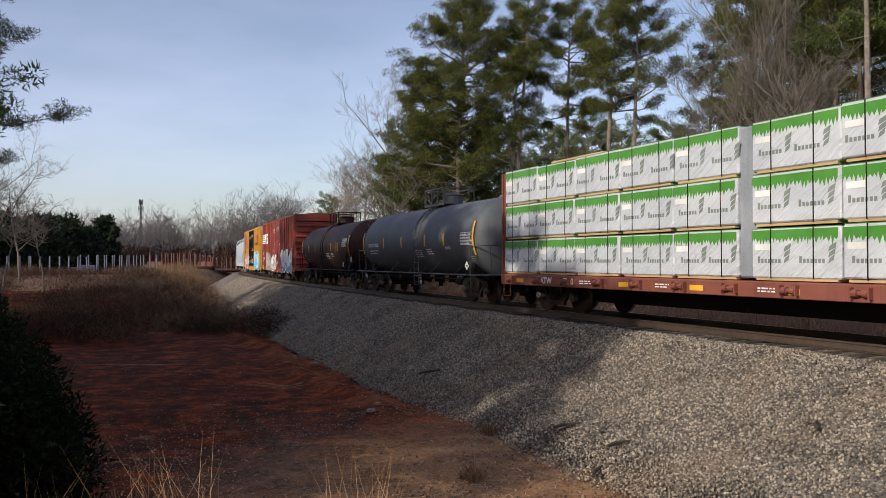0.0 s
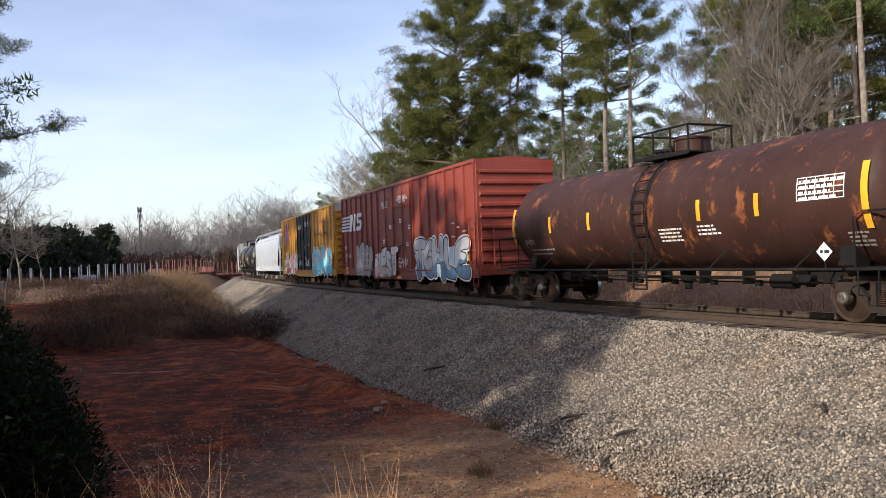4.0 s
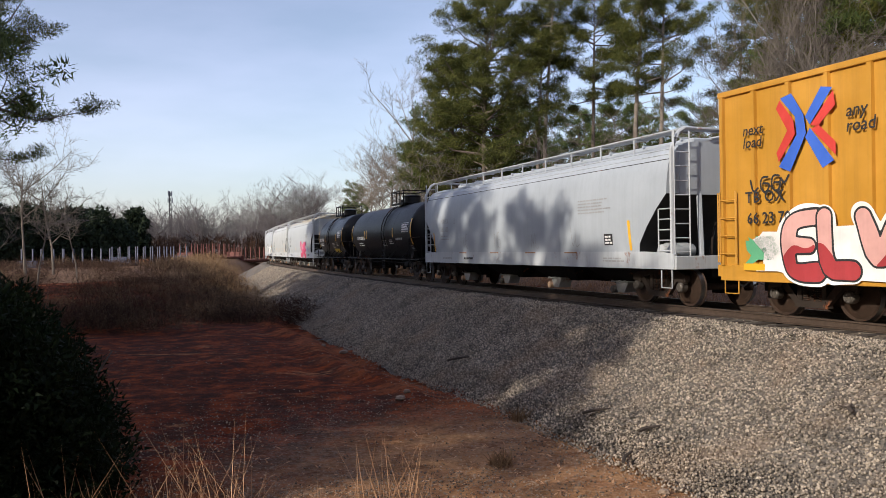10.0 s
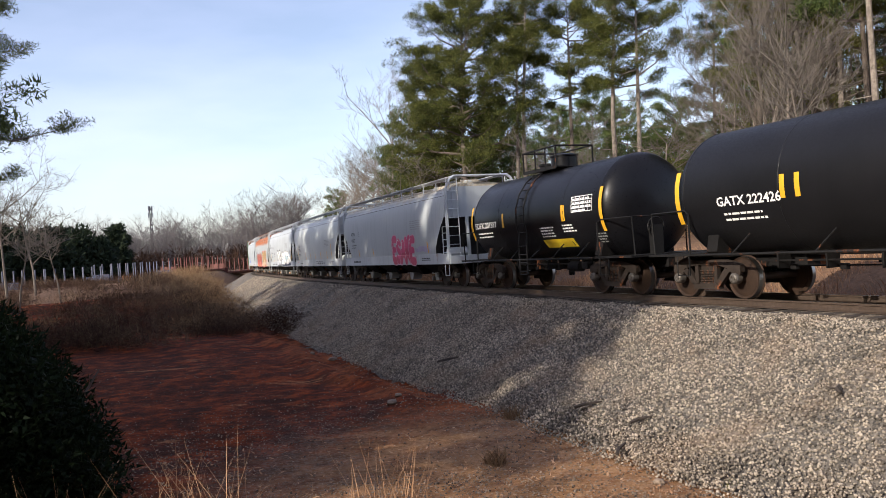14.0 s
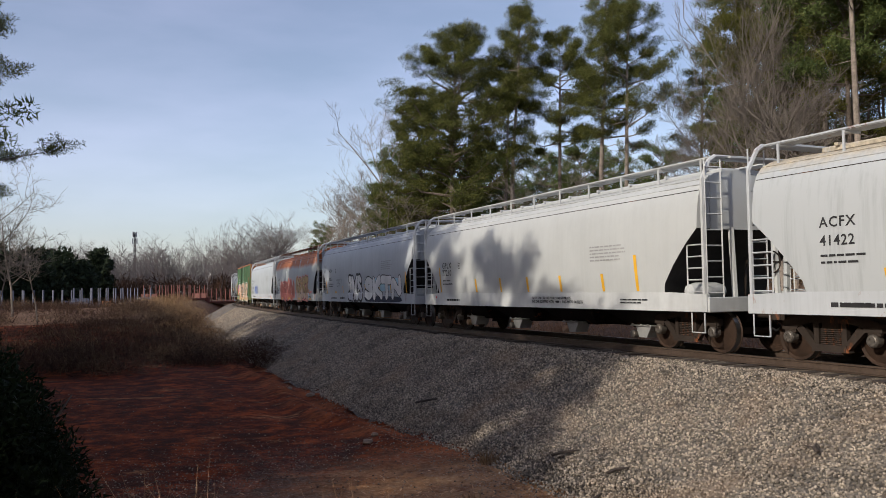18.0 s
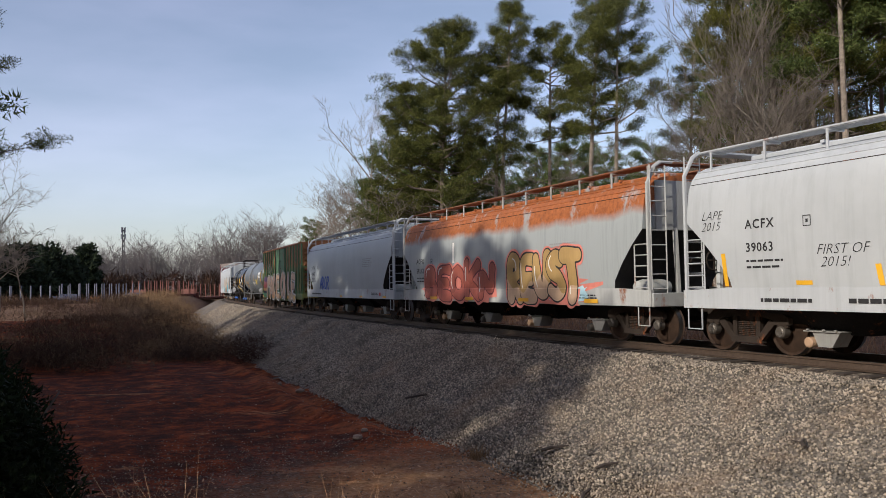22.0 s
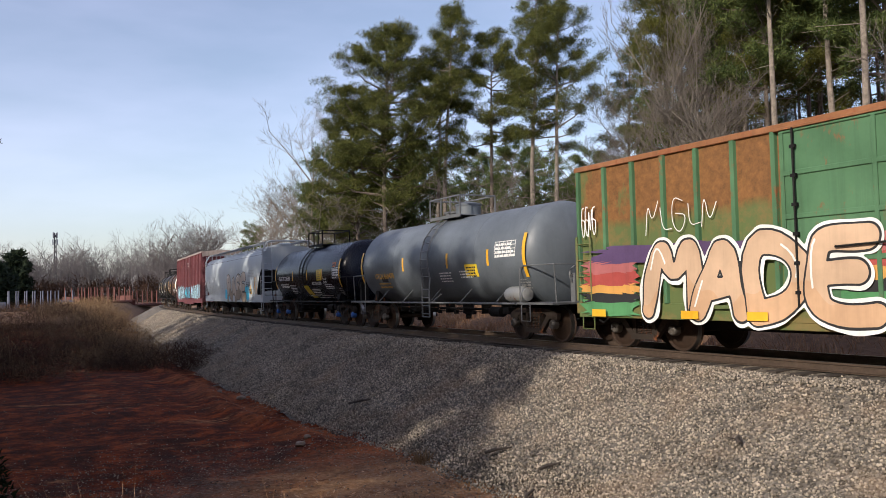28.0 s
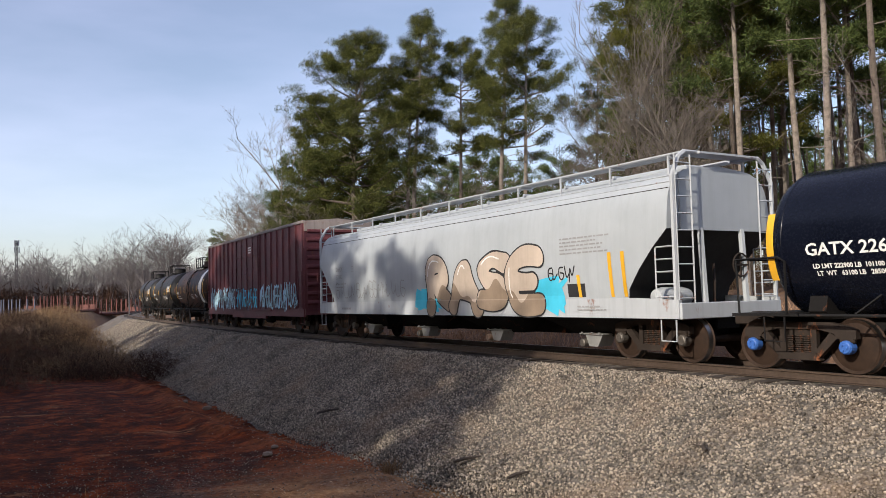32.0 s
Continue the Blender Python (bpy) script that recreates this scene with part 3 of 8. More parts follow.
def loblolly(seed, height, crown_from, outline, limbs, lean=0.0, tuft=84, needle=(0.18, 0.036), material=NEEDLE_DEEP, fill=1.0):
    """Meshes of a grown pine. outline gives the reach of the limbs at 0 (foot of the crown) to 1 (top); needles sit in dense flat clumps on the twigs."""
    rng, rnd = np.random.default_rng(seed), random.Random(seed)
    wood, tips = Mesh(), []
    sway = rnd.uniform(-0.35, 0.35), rnd.uniform(-0.3, 0.3)

    def axis(k):
        return Vector((lean * k * height + sway[0] * math.sin(k * 5), sway[1] * math.sin(k * 4), k * height))

    r0 = height * 0.0075 + 0.03
    ks = [-0.01, 0.02, 0.12, 0.25, 0.4, 0.55, 0.7, 0.82, 0.92, 1.0]
    wood.tube([axis(k) for k in ks], [r0 * w for w in (1.4, 1.05, 0.95, 0.88, 0.78, 0.65, 0.48, 0.3, 0.15, 0.04)], 8)
    for i in range(limbs):
        u = min(0.995, (i + rnd.uniform(-1.5, 2.5)) / limbs)
        u = max(0.0, u) ** 0.9
        k = crown_from + (0.99 - crown_from) * u
        L = max(0.35, outline(u) * rnd.uniform(0.4, 1.1))
        az = i * 2.4 + rnd.uniform(-0.7, 0.7)
        rise = rnd.uniform(-0.3, 0.6) + 0.75 * u ** 1.6
        p = axis(k)
        d = Vector((math.cos(az), math.sin(az), rise)).normalized()
        mid = p + d * L * 0.5 + Vector((rnd.uniform(-0.12, 0.12), rnd.uniform(-0.12, 0.12), -0.07 * L))
        end = p + d * L + Vector((0, 0, 0.14 * L))
        wood.tube([p, mid, end], [0.018 + 0.016 * L, 0.012 + 0.008 * L, 0.008], 4, False)
        tips.append(end)
        for j in range(int((2 + L * 2.6) * fill)):
            w = rnd.uniform(0.28, 1.0) ** 0.75
            b = p.lerp(mid, w * 2) if w < 0.5 else mid.lerp(end, w * 2 - 1)
            a2 = az + rnd.choice((-1, 1)) * rnd.uniform(0.25, 1.3)
            q = b + Vector((math.cos(a2), math.sin(a2), rnd.uniform(0.0, 0.55))) * rnd.uniform(0.3, 0.26 * L + 0.45)
            wood.tube([b, q], [0.014, 0.006], 3, False)
            tips += [q, b.lerp(q, 0.55) + Vector((0, 0, 0.1))]
    for i in range(9):
        k = crown_from * rnd.uniform(0.5, 1.0)
        az = rnd.uniform(0, 6.3)
        p = axis(k)
        L = rnd.uniform(0.6, 2.2)
        m = p + Vector((math.cos(az), math.sin(az), 0.15)) * L * 0.6
        wood.tube([p, m, m + Vector((math.cos(az + 0.5), math.sin(az + 0.5), rnd.uniform(-0.2, 0.5))) * L * 0.5], [0.035, 0.02, 0.006], 3, False)
    v, f = tufts(rng, tips, (0.42, 0.42, 0.27), tuft, *needle, radial=1.0)
    return wood.data("trunk", True), from_arrays("crown", v, f, material)


def grow(name, meshes, label, category, x, y, turn=0.0, scale=1.0, group="", bark=BARK, twigs=None):
    """Stands a tree, of trunk and crown, on the ground."""
    base = new(name)
    p = place(x, y)
    base.matrix_world = pose(p.x, p.y, p.z - 0.1, 0, 0, turn) @ Matrix.Diagonal((scale, scale, scale, 1))
    stem = part("trunk", meshes[0], bark, base)
    stem.material_slots[0].link = "OBJECT"
    stem.material_slots[0].material = bark
    if meshes[1].name.startswith("crown"):
        part("crown", meshes[1], None, base)
    else:
        top = part("branch_crown", meshes[1], bark, base)
        top.material_slots[0].link = "OBJECT"
        top.material_slots[0].material = twigs or bark
    return tagged(base, label, category, group)


def bare(seed, height, spread=0.4, levels=4, trunk=0.011, twig=0.012):
    """Trunk with limbs and twigs of a leafless tree."""
    rnd = random.Random(seed)
    stem, wood = Mesh(), Mesh()

    def branch(p, d, L, r, level):
        pts, rr = [p], [r]
        seg = 3 if level < 2 or levels > 3 else 2
        for i in range(seg):
            d = (d + Vector((rnd.uniform(-1, 1), rnd.uniform(-1, 1), rnd.uniform(-0.3, 0.9))) * 0.14).normalized()
            p = p + d * L / seg
            pts.append(p)
            rr.append(max(twig * 0.5, r * (1 - 0.66 * (i + 1) / seg)))
        (stem if level == 0 else wood).tube(pts, rr, 7 if level == 0 else (4 if level == 1 else 3), False)
        if level >= levels:
            return
        for i in range((9 if level == 0 else 4) + rnd.randint(0, 2)):
            w = rnd.uniform(0.35 if level == 0 else 0.2, 1.0)
            k = min(seg - 1, int(w * seg))
            b = pts[k].lerp(pts[k + 1], w * seg - k)
            side = Vector((rnd.gauss(0, 1), rnd.gauss(0, 1), 0))
            side = (side - d * side.dot(d)).normalized()
            nd = (d * (1 - spread) + side * (spread + 0.3) + Vector((0, 0, 0.25))).normalized()
            branch(b, nd, L * rnd.uniform(0.32, 0.62), max(twig, r * rnd.uniform(0.3, 0.5)), level + 1)

    branch(Vector((0, 0, -0.1)), Vector((rnd.uniform(-0.05, 0.05), rnd.uniform(-0.05, 0.05), 1)).normalized(), height * 0.8, height * trunk, 0)
    return stem.data("trunk", True), wood.data("branch_crown")


def polar(bearing, r):
    a = radians(bearing)
    return -r * math.sin(a), r * math.cos(a)


PINES = [pine(11, 20, 0.2, 4.0, density=1.3), pine(12, 20.5, 0.46, 3.1, density=1.05), pine(13, 19.5, 0.42, 3.0, density=1.05), pine(14, 21, 0.6, 2.9, density=1.0), pine(15, 16, 0.14, 4.2, density=1.5)]
GOLD = [pine(21, 19, 0.3, 4.4, NEEDLE_GOLD, tuft=80, needle=(0.19, 0.03)), pine(22, 16, 0.22, 4.0, NEEDLE_GOLD, tuft=80, needle=(0.19, 0.03))]
BARES = [bare(31, 15, 0.22), bare(32, 13, 0.5), bare(33, 17, 0.25), bare(34, 10, 0.5), bare(35, 6, 0.6, 3), bare(37, 15, 0.36, 4, 0.008, 0.009)]


def build_woods():
    lab = "tall green loblolly pine with bare lower trunk behind the railway"
    grp = "pines behind the track"
    # bearing (left of the first view positive), distance, kind, turn, size
    cone = lambda k: (lambda u: k * (1.0 - u) ** 0.75 + 0.5)
    full = lambda k: (lambda u: k * (1.0 - u ** 2.2) ** 0.8 + 0.4)
    dome = lambda k: (lambda u: k * (0.55 + 0.45 * math.sin(math.pi * min(1.0, 0.15 + 0.75 * u))) * (1.0 - 0.55 * u ** 3))
    for b, r, seed, tall, foot, outline, limbs, lean, lab2, bark in [
            (-1.5, 55, 201, 18.6, 0.34, full(4.6), 96, -0.02, "broad dense green pine with boughs low down its trunk", BARK),
            (0.9, 59, 202, 15.6, 0.3, cone(4.2), 64, -0.02, "dense green pine at the edge of the pine stand", BARK),
            (-5.6, 55, 203, 19.7, 0.62, dome(2.4), 40, 0.01, "tall pine with a narrow crown and pale crooked trunk", PALE_BARK),
            (-4.7, 56, 204, 16.6, 0.52, dome(2.5), 36, 0.035, "leaning pine with a pale trunk and open crown", PALE_BARK),
            (-8.7, 56, 205, 17.9, 0.52, dome(2.8), 46, 0.01, "tall pine with a rounded dark green crown", BARK),
            (-11.9, 54, 206, 20.2, 0.5, dome(2.6), 50, 0.0, "tallest pine of the stand with a straight bare trunk", PALE_BARK),
            (-13.1, 54, 207, 18.8, 0.5, dome(3.5), 32, 0.03, "tall pine with a spreading crown and straight trunk", PALE_BARK),
            (-18.4, 60, 208, 16.8, 0.22, cone(3.2), 38, 0.0, "slender dark blue-green pine with open boughs", BARK),
            (-20.9, 52, 209, 19.5, 0.35, dome(3.3), 46, 0.0, "tall green pine among bare saplings", BARK)]:
        x, y = polar(b, r)
        grow("pine_tree", loblolly(seed, tall, foot, outline, limbs, lean), lab2, "tree", x, y, 0, 1.0, grp, bark)
    for i, (b, r, k, turn, sc) in enumerate([
            (-0.8, 64, 4, 80, 0.7), (-3.2, 66, 4, 150, 0.7), (-19.6, 72, 1, 140, 0.75),
            (2.6, 66, 4, 300, 0.75), (8.0, 92, 4, 20, 0.5), (-10.5, 75, 4, 210, 0.8), (-15.5, 78, 4, 15, 0.75), (-12.4, 84, 4, 115, 0.8), (-14.0, 88, 4, 215, 0.65), (-16.6, 82, 4, 315, 0.6), (-17.9, 90, 4, 55, 0.6), (1.0, 85, 4, 33, 0.62), (-2.2, 88, 4, 93, 0.6), (-5.5, 90, 4, 153, 0.62), (-11.4, 92, 4, 213, 0.6), (-13.2, 95, 4, 273, 0.62), (-15.0, 92, 4, 3, 0.6), (-22.6, 55, 1, 64, 0.92), (-22, 95, 4, 44, 0.75), (-24.5, 90, 4, 84, 0.85), (-27, 96, 4, 124, 0.9), (-29.3, 88, 4, 164, 0.85), (-31.5, 94, 4, 204, 0.9), (-33.6, 86, 4, 244, 0.85), (-36, 92, 4, 284, 0.9), (-38.5, 84, 4, 324, 0.85), (-9.3, 82, 4, 165, 0.7), (-7.5, 86, 4, 5, 0.85), (-20.5, 72, 4, 80, 0.8), (-4, 80, 4, 44, 0.85),
            (-24.5, 44, 3, 75, 0.98), (-27.5, 40, 1, 20, 0.95), (-29.6, 48, 3, 120, 1.0), (-35, 38, 2, 33, 1.0),
            (-36.5, 33, 3, 320, 1.0), (-38.5, 42, 1, 160, 1.0), (-41, 36, 2, 70, 1.0), (-23.5, 62, 2, 250, 0.95), (-26, 58, 2, 13, 1.05), (-30, 60, 2, 170, 1.05), (-34, 55, 1, 90, 1.05), (-38, 58, 0, 40, 1.0)]):
        x, y = polar(b, r)
        grow("pine_tree", PINES[k], lab, "tree", x, y, turn, sc, grp)
    for b, r, k, turn, sc in [(-27.9, 38, 3, 75, 0.98), (-31.7, 38, 3, 20, 1.0), (-32.8, 35, 3, 120, 1.02), (-34.3, 37, 1, 280, 0.98), (-25.6, 47, 3, 222, 1.0)]:
        x, y = polar(b, r)
        grow("pine_tree", PINES[k], "tall pine with pale straight trunk at the wood's edge", "tree", x, y, turn, sc, grp, PALE_BARK)
    for b, r, k, turn, sc in [(-25.4, 52, 0, 260, 1.0), (1.2, 60, 1, 10, 0.62)]:
        x, y = polar(b, r)
        grow("young_pine", GOLD[k], "yellow-green pine with low sunlit boughs at the wood's edge", "tree", x, y, turn, sc, grp)
    for b, r, seed, tall, foot, outline, limbs in [(-27.6, 41, 221, 19.0, 0.36, lambda u: 3.6 - 1.6 * u, 46), (-23.4, 47, 222, 20.0, 0.55, lambda u: 3.8 - 1.2 * u, 42), (-30.6, 44, 223, 20.0, 0.5, lambda u: 3.2 - 1.0 * u, 34)]:
        x, y = polar(b, r)
        grow("pine_tree", loblolly(seed, tall, foot, outline, limbs, 0.0, 90, material=NEEDLE_GOLD), "pine with flat olive-gold boughs at the wood's edge", "tree", x, y, 15, 1.0, grp, GREY_BARK)
    for i, (b, r, k, turn, sc) in enumerate([
            (4.4, 62, 5, 0, 0.9), (5.6, 66, 5, 40, 0.6), (6.4, 74, 5, 90, 0.6), (3.4, 62, 3, 200, 0.8),
            (-19.7, 42, 1, 30, 0.62), (-20.9, 39, 0, 140, 0.66), (-22.0, 41, 2, 210, 0.68), (-23.2, 38, 1, 320, 0.8), (-24.6, 36, 3, 80, 0.8), (-18.6, 46, 3, 10, 0.7),
            (-1.5, 48, 4, 160, 0.9), (-6.6, 46, 4, 220, 1.1), (-9.5, 45, 4, 70, 1.2), (-11.2, 44, 3, 120, 0.62), (-14.6, 43, 4, 15, 1.2), (2.5, 53, 4, 99, 1.2),
            (-21.4, 40, 3, 33, 0.78), (-23.9, 39, 1, 133, 0.72), (-22.6, 44, 5, 233, 0.8), (-25.3, 42, 3, 13, 0.8), (-19.2, 44, 5, 93, 0.62), (-36, 36, 3, 210, 0.9), (5.2, 70, 1, 30, 0.75), (3.6, 72, 1, 130, 0.72), (6.3, 76, 1, 230, 0.7), (4.9, 80, 3, 20, 1.0), (2.4, 66, 3, 77, 0.9), (6.9, 84, 1, 300, 0.72), (7.6, 92, 3, 50, 0.8)]):
        x, y = polar(b, r)
        grow("bare_tree", BARES[k], "leafless grey deciduous tree at the wood's edge", "tree", x, y, turn, sc, "bare trees behind the track", PALE_BARK, PALE_BARK if b > 4 else GREY_BARK)
    # tall pine standing over the scrub, and its neighbours
    for b, r, k, turn, sc in [(35.5, 53, 3, 100, 0.98), (34.2, 48, 2, 60, 1.0)]:
        x, y = polar(b, r)
        grow("pine_tree", PINES[k], "tall dark pine above the scrub", "tree", x, y, turn, sc, "pines above the scrub")
    x, y = polar(31.4, 46)
    grow("pine_tree", loblolly(212, 20, 0.4, lambda u: 5.6 - 2.2 * u, 26, 0.0, 90, fill=0.8), "tall dark pine with open crown and long boughs above the scrub", "tree", x, y, 40, 1.0, "pines above the scrub")
    for b, r, k, turn, sc in [(29.2, 66, 1, 0, 0.75), (27.6, 70, 3, 90, 0.9), (32.5, 60, 0, 30, 0.7), (28.6, 60, 4, 20, 1.1), (26.2, 64, 4, 200, 1.0), (30.8, 58, 3, 150, 0.9)]:
        x, y = polar(b, r)
        grow("bare_tree", BARES[k], "leafless sapling in the scrub", "tree", x, y, turn, sc, "bare trees in the scrub", GREY_BARK)
    # out-of-view trees beside and behind the camera, which shade the clay and the bank
    for x, y, k, turn, sc in [(-13.5, 6.0, 4, 10, 0.85), (-14.5, 11.0, 4, 50, 0.95), (-17, 15, 0, 100, 0.85), (-20, 19.5, 4, 10, 1.0), (-23, 23, 0, 200, 0.9), (-27, 27, 4, 30, 1.0), (-31, 31, 0, 77, 0.9),
                              (-19, 2.5, 0, 140, 0.9), (-21, 9, 4, 9, 1.0), (-25, 14, 0, 60, 1.0), (-29, 20, 4, 120, 1.0), (-34, 27, 0, 20, 1.0), (-24, 3, 4, 80, 1.1), (-19, 23.5, 4, 15, 1.1), (-24, 28.5, 0, 66, 1.15), (-15.5, 13.5, 4, 222, 0.8), (-30, 34, 4, 99, 1.2), (-22, 20, 0, 12, 1.12), (-26, 24, 0, 112, 1.15), (-21, 26.8, 0, 212, 1.05), (-28.5, 31, 0, 52, 1.15), (-18, 18.2, 4, 152, 1.05), (-36, 36, 4, 190, 0.9), (-40, 42, 0, 33, 0.9),
                              # rows behind the camera, added to block skylight
                              (-12, -22, 0, 0, 1.0), (-2, -16, 4, 40, 1.0), (6, -14, 0, 90, 0.9), (14, -12, 4, 10, 1.0), (20, -18, 0, 60, 1.0), (2, -24, 4, 150, 1.1), (-22, -24, 4, 70, 1.0), (10, -24, 0, 200, 1.0), (-8, -30, 0, 20, 1.0), (26, -26, 4, 90, 1.0), (-7, -12, 4, 33, 0.9), (9, -9, 4, 12, 0.8), (18, -8, 0, 70, 0.85), (-16, -14, 0, 5, 0.8), (24, -12, 4, 8, 1.0), (30, -18, 0, 8, 1.0), (-28, -14, 4, 8, 1.0)]:
        grow("pine_tree", PINES[k], "out-of-view pine that shades the clearing", "tree", x, y, turn, sc, "pines beside the clearing")


build_woods()


# ---- scrub, weeds and far country ----
def blades(rng, pts, heights, lean, width, curl=0.25):
    """Thin standing stems, two triangles long. Returns vertices and faces."""
    n = len(pts)
    az = rng.uniform(0, 6.283, n)
    k = lean * rng.random(n)
    out = np.stack([np.cos(az) * k, np.sin(az) * k, np.ones(n)], 1) * heights[:, None]
    tip = pts + out + np.stack([np.cos(az), np.sin(az), -0.2 * np.ones(n)], 1) * (curl * heights)[:, None] * rng.random((n, 1))
    mid = pts + out * 0.55
    a2 = rng.uniform(0, 6.283, n)
    w = np.stack([np.cos(a2), np.sin(a2), np.zeros(n)], 1) * (width * rng.uniform(0.6, 1.4, n))[:, None]
    v = np.stack([pts - w, pts + w, mid + w * 0.7, mid - w * 0.7, tip], 1)
    f = np.array([(0, 1, 2), (0, 2, 3), (3, 2, 4)])[None] + (np.arange(n) * 5)[:, None, None]
    return v.reshape(-1, 3), f.reshape(-1, 3)


def thicket(name, rng, centres, per, radius, hmin, hmax, lean, width, material, label, category):
    c = np.repeat(np.asarray(centres), per, 0)
    n = len(c)
    a, r = rng.uniform(0, 6.283, n), radius * rng.random(n) ** 0.6
    x, y = c[:, 0] + r * np.cos(a), c[:, 1] + r * np.sin(a)
    z = ground_z(x, y) - 0.03
    h = rng.uniform(hmin, hmax, n) * (c[:, 2] if c.shape[1] > 2 else 1)
    v, f = blades(rng, np.stack([x, y, z], 1), h, lean, width)
    return tagged(part(name, from_arrays(name, v, f, material), None), label, category, kind="stuff")


def tangle(name, rng, centres, per, spread, length, width, material, label, category):
    """Criss-crossing dry twigs heaped about each centre of (x, y, height)."""
    c = np.asarray(centres)
    z = ground_z(c[:, 0], c[:, 1])
    at = np.stack([c[:, 0], c[:, 1], z + c[:, 2] * 0.5], 1)
    n = len(c) * per
    q = np.repeat(at, per, 0)
    way = rng.normal(size=(n, 3)) * np.array([spread, spread, 0.0]) * 0.55
    way[:, 2] = rng.uniform(-0.5, 0.5, n) * np.repeat(c[:, 2], per) * (1 - 0.35 * np.minimum(1, np.hypot(way[:, 0], way[:, 1]) / spread))
    p = q + way
    out = rng.normal(size=(n, 3)) + np.array([0, 0, 0.7])
    out /= np.linalg.norm(out, axis=1)[:, None]
    L = (length * rng.uniform(0.4, 1.4, n))[:, None]
    side = np.cross(out, rng.normal(size=(n, 3)))
    side *= (width * rng.uniform(0.5, 1.5, n) / (np.linalg.norm(side, axis=1) + 1e-6))[:, None]
    bend = rng.normal(size=(n, 3)) * 0.22 * L
    v = np.stack([p - side, p + side, p + out * L * 0.5 + bend + side * 0.7, p + out * L * 0.5 + bend - side * 0.7, p + out * L + bend * 0.4], 1)
    f = np.array([(0, 1, 2), (0, 2, 3), (3, 2, 4)])[None] + (np.arange(n) * 5)[:, None, None]
    return tagged(part(name, from_arrays(name, v.reshape(-1, 3), f.reshape(-1, 3), material), None), label, category, kind="stuff")


def build_scrub():
    rng = np.random.default_rng(8)
    cs = []
    while len(cs) < 640:
        b, r = rng.uniform(9.0, 38), 39 + 62 * rng.random() ** 1.3
        x, y = polar(b, r)
        if r < 41.0 + 2.5 * wobble(x, y, 0.5) + 1.5 * wobble(x, y, 1.7):
            continue
        s, d = track_coords(np.array([x]), np.array([y]))
        if d[0] > 6.8:
            tall = np.interp(r, [40, 46, 60, 75], [0.7, 1.25, 0.95, 0.6])
            cs.append((x, y, tall * (0.45 + 1.0 * rng.random() ** 1.5) * (1 + 0.35 * wobble(x, y, 0.6))))
    tangle("dry_brush", rng, cs[0::3] + cs[1::3], 150, 1.3, 0.5, 0.009, WEED_RED, "tangle of dry reddish brown brush and briars", "brush")
    open_side = [q for q in cs if math.degrees(math.atan2(-q[0], q[1])) < 21.5 or rng.random() < 0.25]
    tangle("dead_grass", rng, open_side[0::2], 150, 1.2, 0.45, 0.009, BRUSH_TAN, "dead tan grass and weeds among the brush", "grass")
    tall = [(x + rng.uniform(-1, 1), y + rng.uniform(-1, 1), k) for x, y, k in open_side if rng.random() < 0.6]
    thicket("weed_stalks", rng, tall, 26, 1.3, 0.6, 1.7, 0.9, 0.008, BRUSH_TAN, "scattered dry weed stalks standing above the brush", "weed")
    cs3 = [(*polar(rng.uniform(12.0, 19), rng.uniform(45, 82)), rng.uniform(0.5, 1.25)) for i in range(150)]
    cs3 += [(*polar(rng.uniform(9.5, 20), rng.uniform(80, 135)), rng.uniform(0.8, 1.7)) for i in range(330)]
    cs3 = [q for q in cs3 if track_coords(np.array([q[0]]), np.array([q[1]]))[1][0] > 5.9]
    # the paler WEED colour stands in for sunlight on this grass
    tangle("tan_grass", rng, cs3, 120, 1.2, 0.5, 0.009, WEED, "stand of dead grass beside the bank, coloured paler as if sunlit", "grass")
    # bush beside the bank
    x, y = polar(12.4, 40.5)
    tangle("dry_bush", rng, [(x + k * 0.35, y + k * 0.2, 1.5 - 0.25 * abs(k)) for k in (-1, 0, 1)], 420, 0.8, 0.45, 0.009, WEED_RED, "rust-brown dry bush at the foot of the bank", "bush")
    far_side = []
    for i in range(520):
        p = on_track(rng.uniform(-12, 75), -rng.uniform(3.0, 8.0))
        far_side.append((p.x, p.y, rng.uniform(0.5, 1.2)))
    thicket("bank_grass", rng, far_side, 46, 0.7, 0.15, 0.6, 0.9, 0.01, STRAW, "dry orange-brown grass on the cutting beyond the rails", "grass")
    # broomsedge stalks on the knoll before the camera
    st = [(*polar(b, r), k) for b, r, k in [(5.8, 6.6, 1.0), (4.8, 6.9, 0.9), (17.5, 6.6, 1.05), (19.2, 6.3, 1.0), (15.6, 7.0, 0.8), (24.0, 6.4, 0.9), (26.5, 6.6, 1.0), (13, 6.8, 0.6), (21.5, 6.5, 0.8), (11, 6.7, 0.7), (5.2, 6.5, 1.0), (18.4, 6.4, 1.1)]]
    thicket("broomsedge", rng, st, 42, 0.32, 0.45, 1.35, 0.3, 0.004, STRAW, "sparse tan broomsedge stalks on the knoll", "grass")
    # small tufts on the bank and at its foot
    tf = [(*polar(b, r), k) for b, r, k in [(-22.9, 12.95, 1.0), (-22.6, 12.0, 1.1), (-18.3, 12.3, 0.7), (-3.3, 17.2, 1.7), (-2.0, 14.0, 1.3)]]
    c = np.array(tf)
    for i, q in enumerate(tf):
        thicket("weed_tuft", rng, [q], 130, 0.2, 0.1, 0.28, 1.1, 0.008, WEED if i > 2 else NEEDLE_GOLD, "small weed tuft growing in the ballast", "weed")
